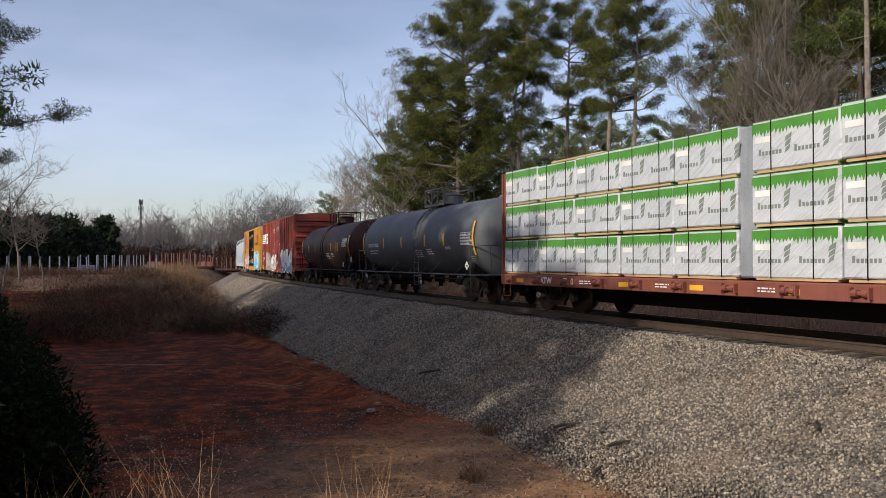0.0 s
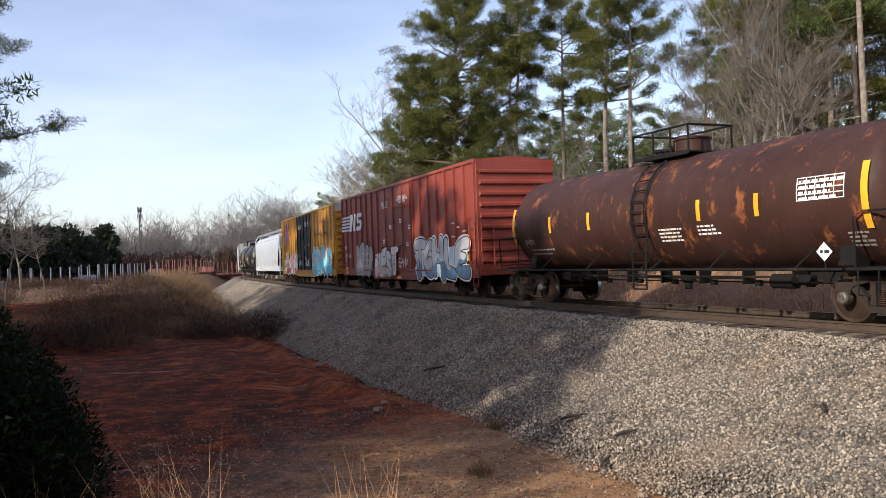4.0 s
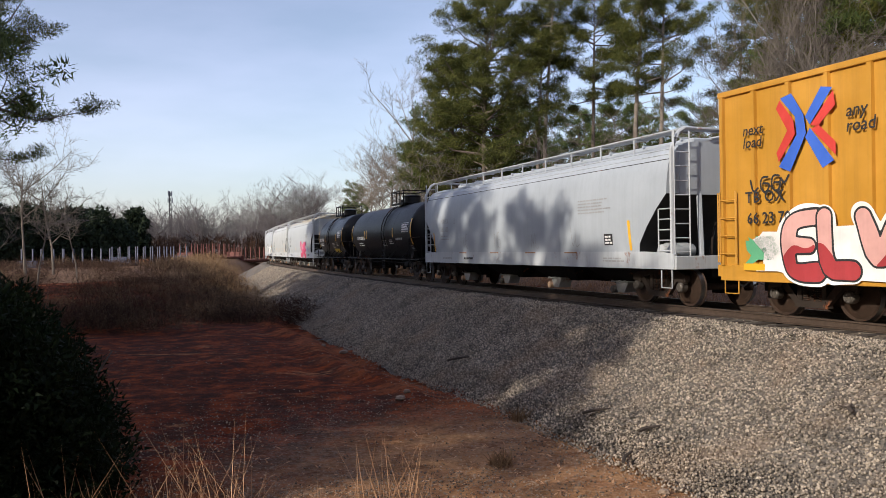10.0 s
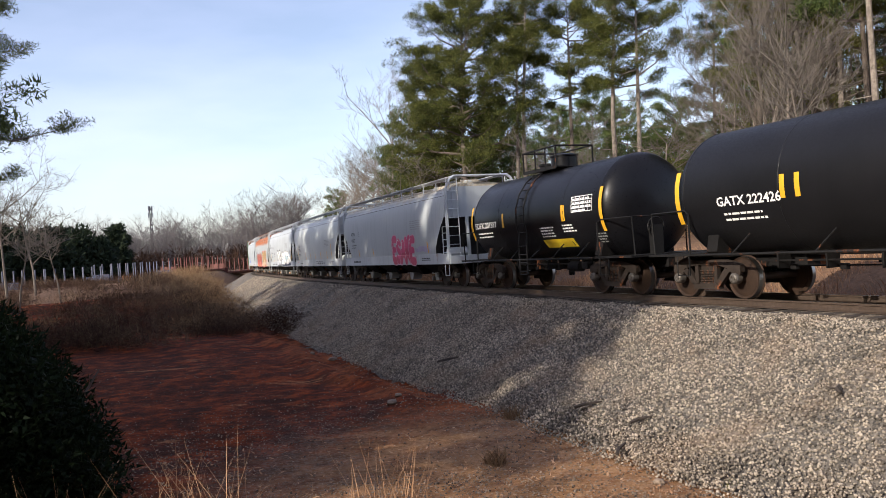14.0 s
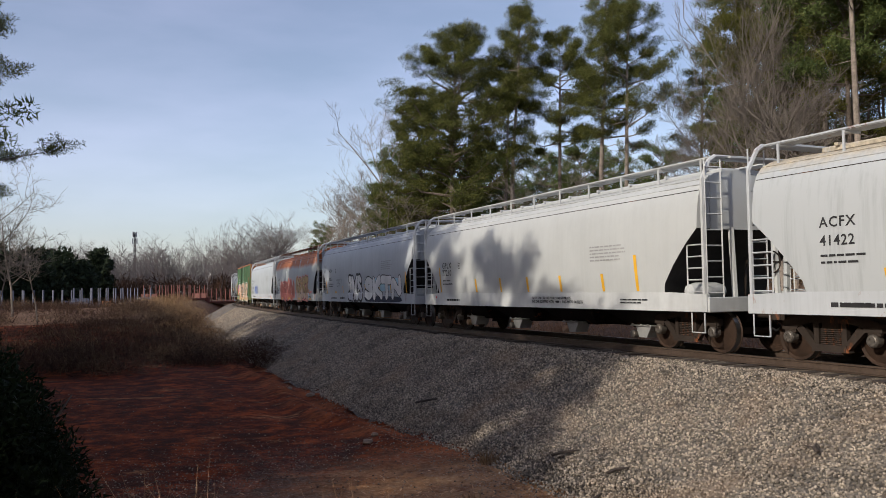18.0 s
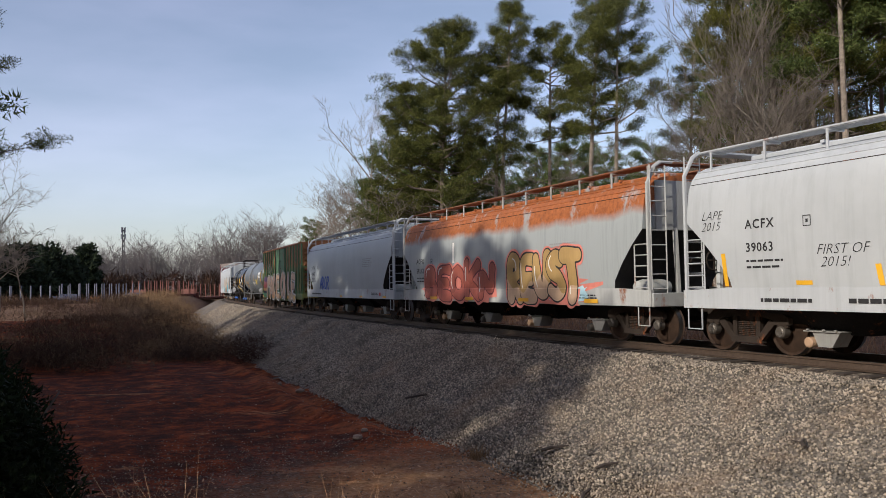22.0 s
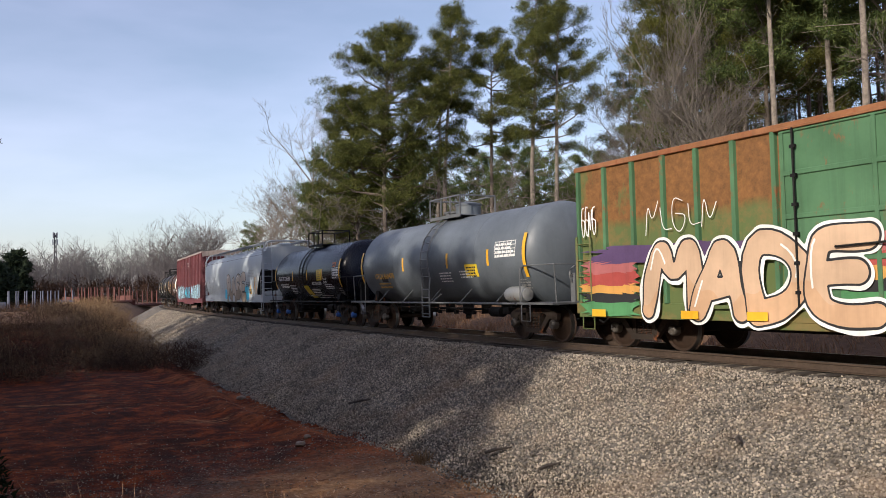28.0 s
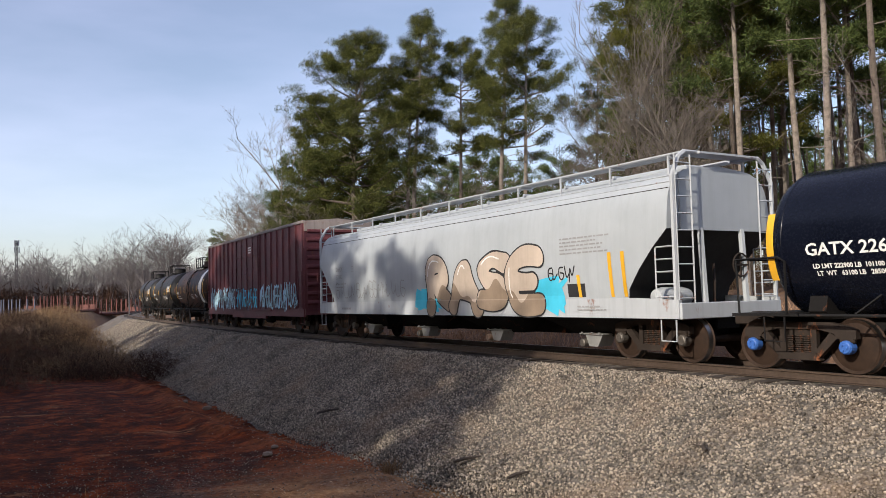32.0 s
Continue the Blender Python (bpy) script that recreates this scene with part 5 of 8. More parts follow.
# ---- running gear ----
def gear_meshes():
    g = {}
    m = Mesh()
    for y in (-1.06,):
        top = [(-1.06, 0.6), (-1.06, 0.74), (-0.98, 0.79), (-0.6, 0.87), (0.6, 0.87), (0.98, 0.79), (1.06, 0.74), (1.06, 0.6), (0.74, 0.6), (0.68, 0.68), (0.4, 0.75), (-0.4, 0.75), (-0.68, 0.68), (-0.74, 0.6)]
        m.prism([(a, y, b) for a, b in top], (0, 0.13, 0))
        for k in (-1, 1):
            m.prism([(a * k, y + 0.01, b) for a, b in [(0.74, 0.62), (0.6, 0.7), (0.2, 0.24), (0.36, 0.24)]], (0, 0.11, 0))
            m.prism([(a * k, y + 0.015, b) for a, b in [(0.24, 0.3), (0.35, 0.3), (0.35, 0.76), (0.24, 0.76)]], (0, 0.1, 0))
            m.box(k * 0.89 - 0.13, k * 0.89 + 0.13, y + 0.005, y + 0.12, 0.53, 0.66, 0.02)
        m.prism([(a, y - 0.02, b) for a, b in [(-0.4, 0.22), (0.4, 0.22), (0.34, 0.35), (-0.34, 0.35)]], (0, 0.17, 0))
    g["sideframe"] = m.data("sideframe")
    m = Mesh().lathe([(0.34 + 0.019 * i, 0.078 if i % 2 else 0.056) for i in range(17)], (0, -1.0, 0), "z", 10)
    g["spring"] = m.data("spring")
    g["truck"] = Mesh().box(-0.2, 0.2, -1.02, 1.02, 0.56, 0.78, 0.03).box(-0.12, 0.12, -0.3, 0.3, 0.78, 0.92, 0.02).box(-0.95, 0.95, -0.62, -0.54, 0.42, 0.5).box(-0.95, 0.95, 0.54, 0.62, 0.42, 0.5).data("truck")
    m = Mesh()
    for k in (-1, 1):
        m.lathe([(k * 0.82, 0.06), (k * 0.82, 0.33), (k * 0.80, 0.40), (k * 0.82, 0.455), (k * 0.71, 0.465), (k * 0.69, 0.49), (k * 0.68, 0.49), (k * 0.68, 0.40), (k * 0.72, 0.36), (k * 0.70, 0.13), (k * 0.68, 0.07)], (0, 0, 0), "y", 32)
    m.lathe([(-1.1, 0.0), (-1.1, 0.07), (-0.86, 0.08), (-0.7, 0.08), (0.7, 0.08), (0.86, 0.08), (1.1, 0.07), (1.1, 0.0)], (0, 0, 0), "y", 12)
    g["wheelset"] = m.data("wheelset", True)
    for me, mat in (("sideframe", TRUCK), ("spring", TRUCK), ("truck", TRUCK), ("wheelset", WHEEL)):
        g[me].materials.append(mat)
    g["wheelset"].materials.append(TREAD)
    for q in g["wheelset"].polygons:
        r = [math.hypot(g["wheelset"].vertices[i].co.x, g["wheelset"].vertices[i].co.z) for i in q.vertices]
        if min(r) > 0.44 and max(r) < 0.475:
            q.material_index = 1
    for kind, mat in (("bearing_cap", CAP), ("blue_cap", BLUE_CAP)):
        m = Mesh().lathe([(-1.13, 0.0), (-1.13, 0.085), (-1.12, 0.1), (-1.09, 0.118), (-0.95, 0.12)], (0, 0, 0), "y", 16)
        for i in range(3):
            a = i * 2.094
            m.lathe([(-1.148, 0.0), (-1.148, 0.02), (-1.12, 0.022)], (0.055 * math.cos(a), 0, 0.055 * math.sin(a)), "y", 6)
        g[kind] = m.data("bearing_cap")
        g[kind].materials.append(mat)
    m = Mesh().box(-0.35, 0.1, -0.1, 0.1, 0.76, 0.96, 0.03)
    m.prism([(0.1, -0.12, 0.72), (0.3, -0.17, 0.72), (0.42, -0.1, 0.72), (0.4, 0.02, 0.72), (0.3, 0.08, 0.72), (0.1, 0.12, 0.72)], (0, 0, 0.3))
    g["coupler"] = m.data("coupler")
    g["coupler"].materials.append(TRUCK)
    m = Mesh().tube([(-0.1, 0.25, 0.8), (0.15, 0.27, 0.62), (0.4, 0.2, 0.5), (0.62, 0.14, 0.56)], 0.026, 6)
    g["air_hose"] = m.data("air_hose")
    g["air_hose"].materials.append(UNDER)
    return g


GEAR = gear_meshes()


def running_gear(car, L, inset, cap="bearing_cap", tint=None):
    """Two trucks, couplers and hoses under a car of length L between couplers."""
    for k in (-1, 1):
        t = part("truck", GEAR["truck"], None, car, "cast steel freight truck with roller bearings")
        t.matrix_basis = pose(k * (L / 2 - inset), 0, RAIL_Z)
        for turn in (0, 180):
            part("sideframe", GEAR["sideframe"], None, t).matrix_basis = pose(0, 0, 0, 0, 0, turn)
            for a in (-0.15, 0.0, 0.15):
                part("spring", GEAR["spring"], None, t).matrix_basis = pose(a, 0, 0, 0, 0, turn)
        for a in (-0.89, 0.89):
            w = part("wheelset", GEAR["wheelset"], None, t)
            w.matrix_basis = pose(a, 0, 0.46)
            WHEELS.append((w, a))
            part("bearing_cap", GEAR[cap], None, t).matrix_basis = pose(a, 0, 0.46)
        c = part("coupler", GEAR["coupler"], None, car)
        c.matrix_basis = pose(k * (L / 2 - 0.35), 0, RAIL_Z, 0, 0, 0 if k > 0 else 180)
        h = part("air_hose", GEAR["air_hose"], None, car)
        h.matrix_basis = pose(k * (L / 2 - 0.5), 0, RAIL_Z, 0, 0, 0 if k > 0 else 180)


def ladder(name, car, mat, x0, x1, y, z0, z1, n, face="side", r=0.016):
    """Two stiles with rungs; on a side they stand apart along x, on an end along y."""
    m = Mesh()
    put = (lambda a, z: (a, y, z)) if face == "side" else (lambda a, z: (y, a, z))
    for a in (x0, x1):
        m.tube([put(a, z0), put(a, z1)], r * 1.3, 4)
    for i in range(n):
        z = z0 + (z1 - z0) * (i + 0.5) / n
        m.tube([put(x0, z), put(x1, z)], r, 4)
    return part(name, m, mat, car)


def stirrup(car, mat, x, y=-1.5, z=1.17):
    return part("step", Mesh().tube([(x - 0.2, y, z), (x - 0.2, y, z - 0.42), (x + 0.2, y, z - 0.42), (x + 0.2, y, z)], 0.018, 4), mat, car)


# ---- covered hopper ----
HOP_Z = [1.2, 1.5, 1.9, 2.4, 2.9, 3.3, 3.65, 3.9, 4.08, 4.22, 4.3]
HOP_Y = [1.46, 1.51, 1.55, 1.575, 1.575, 1.55, 1.50, 1.41, 1.24, 0.92, 0.0]


def hop_side(z):
    return float(np.interp(z, HOP_Z, HOP_Y))


def hop_skin(z):
    """The side with its sill."""
    return hop_side(z) if z > 1.62 else 1.536


def hopper_car(label, s0, s1, body_len, mat, trim, pockets=4, walk_mat=None, rusty=None, end_mat=None, truck_in=1.25):
    """A cylindrical-sided covered hopper. trim: side sill, posts and ladders."""
    car, L = rail_car("covered_hopper", label, "hopper car", s0, s1)
    h = body_len / 2
    walk_mat = walk_mat or trim
    xs = [-h + 0.2, -h + 0.6, -h + 1.0, -h + 1.32, -h + 1.45, 0, h - 1.45, h - 1.32, h - 1.0, h - 0.6, h - 0.2]
    low = [2.98, 2.62, 2.2, 1.8, 1.22, 1.22, 1.22, 1.8, 2.2, 2.62, 2.98]
    m, n = Mesh(), 17
    rings = []
    for x, zb in zip(xs, low):
        zs = [zb + (4.3 - zb) * (1 - (1 - i / (n - 1)) ** 1.5) for i in range(n)]
        ring = [(x, -hop_side(z), z) for z in zs] + [(x, hop_side(z), z) for z in zs[-2::-1]]
        rings.append(ring)
    k = len(rings[0])
    m.add([p for r in rings for p in r], [(i * k + j, i * k + (j + 1) % k, (i + 1) * k + (j + 1) % k, (i + 1) * k + j) for i in range(len(rings) - 1) for j in range(k)]
          + [tuple(range(k)), tuple((len(rings) - 1) * k + j for j in range(k))[::-1]])
    shell = part("body", m, rusty or mat, car, "", True)
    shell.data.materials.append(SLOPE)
    # downward end slopes take the near-black colour, which holds their shade
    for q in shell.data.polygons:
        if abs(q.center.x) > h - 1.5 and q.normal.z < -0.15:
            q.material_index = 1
    for side in (-1, 1):
        part("side_sill", Mesh().prism([(x, side * 1.53, z) for x, z in [(-h, 1.19), (h, 1.19), (h, 1.56), (h - 1.2, 1.61), (-h + 1.2, 1.61), (-h, 1.56)]], (0, -side * 0.09, 0)), trim, car)
        for z, ink, thick in ((3.8, TRUCK, 0.008), (3.93, rusty or trim, 0.014), (4.07, rusty or trim, 0.014)):
            part("seam_rib", Mesh().tube([(-h + 0.22, side * (hop_side(z) + 0.002), z), (h - 0.22, side * (hop_side(z) + 0.002), z)], thick, 4), ink, car)
        # roof walk
        m = Mesh()
        m.box(-h + 0.1, h - 0.1, side * 1.12 - 0.012, side * 1.12 + 0.012, 4.515, 4.545)
        for i in range(int(body_len / 0.6)):
            x = -h + 0.3 + i * 0.6
            m.box(x - 0.015, x + 0.015, min(side * 0.7, side * 1.12), max(side * 0.7, side * 1.12), 4.495, 4.515)
        for i in range(11):
            y = side * (0.71 + 0.039 * i)
            m.box(-h + 0.12, h - 0.12, y - 0.012, y + 0.012, 4.5, 4.53)
        part("running_board", m, walk_mat, car)
        for i in range(11):
            x = -h + 0.5 + (body_len - 1.0) * i / 10
            part("board_support", Mesh().box(x - 0.022, x + 0.022, side * 1.13 - 0.015, side * 1.13 + 0.015, 4.1, 4.5).box(x - 0.03, x + 0.03, min(side * 0.7, side * 1.13), max(side * 0.7, side * 1.13), 4.46, 4.5), trim, car)
    m = Mesh().box(-h + 0.8, h - 0.8, -0.3, 0.3, 4.29, 4.42, 0.03)
    for i in range(10):
        x = -h + 1.2 + (body_len - 2.4) * i / 9
        m.box(x - 0.04, x + 0.04, -0.36, 0.36, 4.40, 4.46)
    part("roof_hatch", m, rusty or mat, car)
    for k in (-1, 1):
        e = k * h
        # end sheet, stubs and frame
        part("end_sheet", Mesh().box(e - k * 0.19 - 0.02, e - k * 0.19 + 0.02, -1.2, 1.2, 2.96, 4.12), end_mat or mat, car)
        part("end_platform", Mesh().box(min(e, e - k * 1.9), max(e, e - k * 1.9), -1.45, 1.45, 1.24, 1.32).box(min(e - k * 0.1, e - k * 3.0), max(e - k * 0.1, e - k * 3.0), -0.35, 0.35, 0.95, 1.26, 0.02), UNDER, car)
        part("end_sill", Mesh().box(e - 0.05, e + 0.05, -1.5, 1.5, 1.18, 1.5, 0.015), trim, car)
        for side in (-1, 1):
            y = side * 1.5
            part("corner_post", Mesh().tube([(e - k * 0.08, y, 1.3), (e - k * 0.08, y, 4.02), (e - k * 0.1, side * 1.28, 4.42), (e - k * 0.1, side * 1.1, 4.53)], 0.05, 6), trim, car)
            part("slope_strut", Mesh().tube([(e - k * 0.12, side * 0.62, 1.2), (e - k * 0.2, side * 0.62, 3.0)], 0.07, 6), end_mat or mat, car)
            ladder("ladder", car, trim, *sorted((e - k * 0.08, e - k * 0.6)), y, 1.5, 2.75, 5)
            ladder("end_ladder", car, trim, *sorted((side * 1.46, side * 1.02)), e - k * 0.04, 1.42, 4.45, 9, "end")
            stirrup(car, trim, e - k * 0.3, y)
        part("end_top_rail", Mesh().tube([(e - k * 0.1, -1.12, 4.53), (e - k * 0.1, 1.12, 4.53)], 0.035, 5), trim, car)
        part("end_walk", Mesh().box(min(e, e - k * 0.45), max(e, e - k * 0.45), -0.75, 0.75, 4.5, 4.54), walk_mat, car)
    # brake gear on the leading end
    part("brake_wheel", Mesh().lathe([(0.0, 0.22), (0.02, 0.24), (0.0, 0.26), (-0.02, 0.24), (0.0, 0.22)], (h - 0.1, 0.45, 2.25), "x", 20).box(h - 0.11, h - 0.09, 0.22, 0.68, 2.23, 2.27).box(h - 0.11, h - 0.09, 0.43, 0.47, 2.02, 2.48), TRUCK, car)
    part("air_reservoir", Mesh().lathe([(-0.5, 0.0), (-0.46, 0.16), (-0.3, 0.2), (0.3, 0.2), (0.46, 0.16), (0.5, 0.0)], (h - 0.9, -0.75, 1.62), "y", 16), end_mat or trim, car, "", True)
    part("brake_pipe", Mesh().tube([(h - 0.2, -0.3, 1.2), (h - 0.2, -0.25, 1.9), (h - 0.6, 0.2, 2.3)], 0.03, 5), TRUCK, car)
    # outlets
    for i in range(pockets):
        x = (i - (pockets - 1) / 2) * (body_len - 3.9) / (pockets - 0.35)
        w = (body_len - 3.9) / pockets / 2
        a = [(x - w, -1.25, 1.26), (x + w, -1.25, 1.26), (x + w, 1.25, 1.26), (x - w, 1.25, 1.26)]
        b = [(x - 0.75, -0.6, 0.72), (x + 0.75, -0.6, 0.72), (x + 0.75, 0.6, 0.72), (x - 0.75, 0.6, 0.72)]
        part("hopper_pocket", Mesh().add(a + b, [(0, 1, 5, 4), (1, 2, 6, 5), (2, 3, 7, 6), (3, 0, 4, 7), (4, 5, 6, 7), (3, 2, 1, 0)]), UNDER, car)
        g = Mesh().box(x - 0.4, x + 0.4, -0.98, -0.45, 0.77, 0.8, 0.008)
        g.prism([(x - 0.22, -0.94, 0.76), (x + 0.36, -0.94, 0.76), (x + 0.2, -0.94, 0.5), (x - 0.1, -0.94, 0.5)], (0, 0.4, 0))
        for k in (-0.3, 0.05, 0.3):
            g.tube([(x + k, -1.0, 0.815), (x + k + 0.05, -1.0, 0.815)], 0.02, 6)
        gate = part("outlet_gate", g, STEEL, car)
        part("outlet_cap", Mesh().lathe([(-0.08, 0.0), (-0.08, 0.07), (-0.06, 0.1), (0.1, 0.1)], (x - 0.24, -0.97, 0.58), "y", 12), CAP if i % 2 else PALE_CAP, gate)
    part("centre_sill", Mesh().box(-h + 0.4, h - 0.4, -0.35, 0.35, 0.74, 1.26), UNDER, car)
    running_gear(car, L, L / 2 - h + truck_in)
    return car, h


# ---- box car ----
def box_car(label, s0, s1, body_len, sill, eave, mat, door_mat, roof_mat, posts, door, ribbed=True, end_mat=None, doors=2, post_mat=None, cap_mat=None, truck_in=1.95):
    car, L = rail_car("box_car", label, "box car", s0, s1)
    h, W = body_len / 2, 1.5
    part("body", Mesh().box(-h, h, -W, W, sill + 0.22, eave, 0.01), mat, car)
    for side in (-1, 1):
        part("side_sill", Mesh().box(-h, h, min(side * (W - 0.06), side * (W + 0.03)), max(side * (W - 0.06), side * (W + 0.03)), sill - 0.03, sill + 0.3, 0.01), mat, car)
        part("sill_flange", Mesh().box(-door - 1.0, door + 1.0, min(side * (W - 0.06), side * (W + 0.02)), max(side * (W - 0.06), side * (W + 0.02)), sill - 0.16, sill + 0.14, 0.01), mat, car)
        part("eave", Mesh().box(-h - 0.02, h + 0.02, min(side * (W - 0.05), side * (W + 0.055)), max(side * (W - 0.05), side * (W + 0.055)), eave - 0.09, eave + 0.03, 0.012), roof_mat, car)
        for i in range(posts):
            for k in (-1, 1):
                x = k * (door + 0.12 + (h - door - 0.22) * (i + 0.02) / (posts - 1 + 0.02))
                if side < 0:
                    m = Mesh().prism([(x - 0.06, -W, 0), (x - 0.045, -W - 0.07, 0), (x + 0.045, -W - 0.07, 0), (x + 0.06, -W, 0)], (0, 0, 1))
                    m.v = [(a, b, sill + 0.3 if c < 0.5 else eave - 0.09) for a, b, c in m.v]
                    part("side_post", m, post_mat or mat, car)
    m = Mesh().prism([(-h, y, z) for y, z in [(-W - 0.03, eave), (0, eave + 0.14), (W + 0.03, eave), (W + 0.03, eave - 0.03), (-W - 0.03, eave - 0.03)]], (body_len, 0, 0))
    for i in range(int(body_len / 1.1)):
        x = -h + 0.5 + i * 1.1
        m.prism([(x - 0.03, y, z) for y, z in [(-W, eave + 0.02), (0, eave + 0.18), (W, eave + 0.02), (W, eave), (-W, eave)]], (0.06, 0, 0))
    part("roof", m, roof_mat, car)
    # doors on the near side
    dz0, dz1 = sill + 0.3, eave - 0.12
    for i in range(doors):
        w = 2 * door / doors
        x0 = -door + i * w
        d = part("door", Mesh().box(x0 + 0.02, x0 + w - 0.02, -W - 0.07, -W + 0.02, dz0, dz1, 0.015), door_mat, car)
        for j in range(5):
            z = dz0 + (dz1 - dz0) * j / 4
            part("door_rail", Mesh().box(x0 + 0.03, x0 + w - 0.03, -W - 0.095, -W - 0.065, z - 0.04 if j else z, z + 0.05 if j < 4 else z, 0.008), door_mat, d)
        for j in range(3):
            x = x0 + 0.06 + (w - 0.12) * j / 2
            part("door_stile", Mesh().box(x - 0.04, x + 0.04, -W - 0.098, -W - 0.066, dz0, dz1, 0.008), door_mat, d)
        for f in (0.09, 0.6):
            b = Mesh().tube([(x0 + w * f, -W - 0.13, dz0 - 0.05), (x0 + w * f, -W - 0.13, dz1 + 0.02)], 0.022, 6)
            for q in range(6):
                z = dz0 + (dz1 - dz0) * (q + 0.4) / 6
                b.box(x0 + w * f - 0.05, x0 + w * f + 0.05, -W - 0.15, -W - 0.09, z - 0.03, z + 0.03)
            part("lock_rod", b, IRON if door_mat is not mat else mat, d)
        part("door_handle", Mesh().tube([(x0 + w * 0.3, -W - 0.16, dz0 + 0.95), (x0 + w * 0.7, -W - 0.16, dz0 + 1.0)], 0.02, 5), IRON, d)
    part("door_track", Mesh().box(-door * 2.0, door * 2.0, -W - 0.1, -W, dz0 - 0.1, dz0 - 0.03, 0.008), mat, car)
    part("door_hood", Mesh().box(-door * 1.05, door * 1.05, -W - 0.12, -W, dz1 + 0.01, dz1 + 0.06, 0.008), roof_mat, car)
    for k in (-1, 1):
        e = k * h
        n = 9
        for i in range(n):
            z = sill + 0.55 + (eave - sill - 0.95) * i / (n - 1)
            m = Mesh().prism([(e, -W + 0.1, z - 0.1), (e + k * 0.075, -W + 0.14, z - 0.04), (e + k * 0.075, -W + 0.14, z + 0.04), (e, -W + 0.1, z + 0.1)], (0, 2 * W - 0.2, 0))
            part("end_corrugation", m, end_mat or mat, car)
        part("end_cap", Mesh().box(min(e, e + k * 0.05), max(e, e + k * 0.05), -W, W, eave - 0.42, eave - 0.02, 0.01), cap_mat or roof_mat, car)
        part("end_sill", Mesh().box(min(e, e + k * 0.12), max(e, e + k * 0.12), -W, W, sill + 0.05, sill + 0.3, 0.01), mat, car)
        ladder("ladder", car, mat, *sorted((e - k * 0.06, e - k * 0.52)), -W - 0.09, sill + 0.35, sill + 1.85, 4)
        ladder("end_ladder", car, mat, -W + 0.06, -W + 0.52, e + k * 0.16, sill + 0.35, sill + 1.85, 4, "end")
        part("crossover_walk", Mesh().box(min(e + k * 0.1, e + k * 0.42), max(e + k * 0.1, e + k * 0.42), -0.7, 0.7, 1.4, 1.44), IRON, car)
        stirrup(car, mat, e - k * 0.3, -W, sill + 0.12)
    part("underframe", Mesh().box(-h + 0.2, h - 0.2, -0.5, 0.5, 0.74, sill + 0.24).box(-h + 0.1, h - 0.1, -1.4, 1.4, sill + 0.14, sill + 0.22), UNDER, car)
    for i in range(6):
        x = -h * 0.62 + h * 1.24 * i / 5
        part("cross_bearer", Mesh().prism([(x - 0.05, -1.4, sill + 0.2), (x - 0.05, 1.4, sill + 0.2), (x - 0.05, 0.5, 0.76), (x - 0.05, -0.5, 0.76)], (0.1, 0, 0)), UNDER, car)
    part("brake_cylinder", Mesh().lathe([(-0.35, 0.0), (-0.33, 0.17), (0.33, 0.17), (0.35, 0.0)], (1.6, -0.85, 0.82), "x", 14), UNDER, car)
    part("brake_wheel", Mesh().lathe([(0.0, 0.24), (0.02, 0.26), (0.0, 0.28), (-0.02, 0.26), (0.0, 0.24)], (h + 0.22, 0.5, 2.4), "x", 20).box(h + 0.2, h + 0.24, 0.24, 0.76, 2.38, 2.42).box(h + 0.1, h + 0.24, 0.44, 0.56, 2.34, 2.46), IRON, car)
    running_gear(car, L, L / 2 - h + truck_in)
    return car, h, W


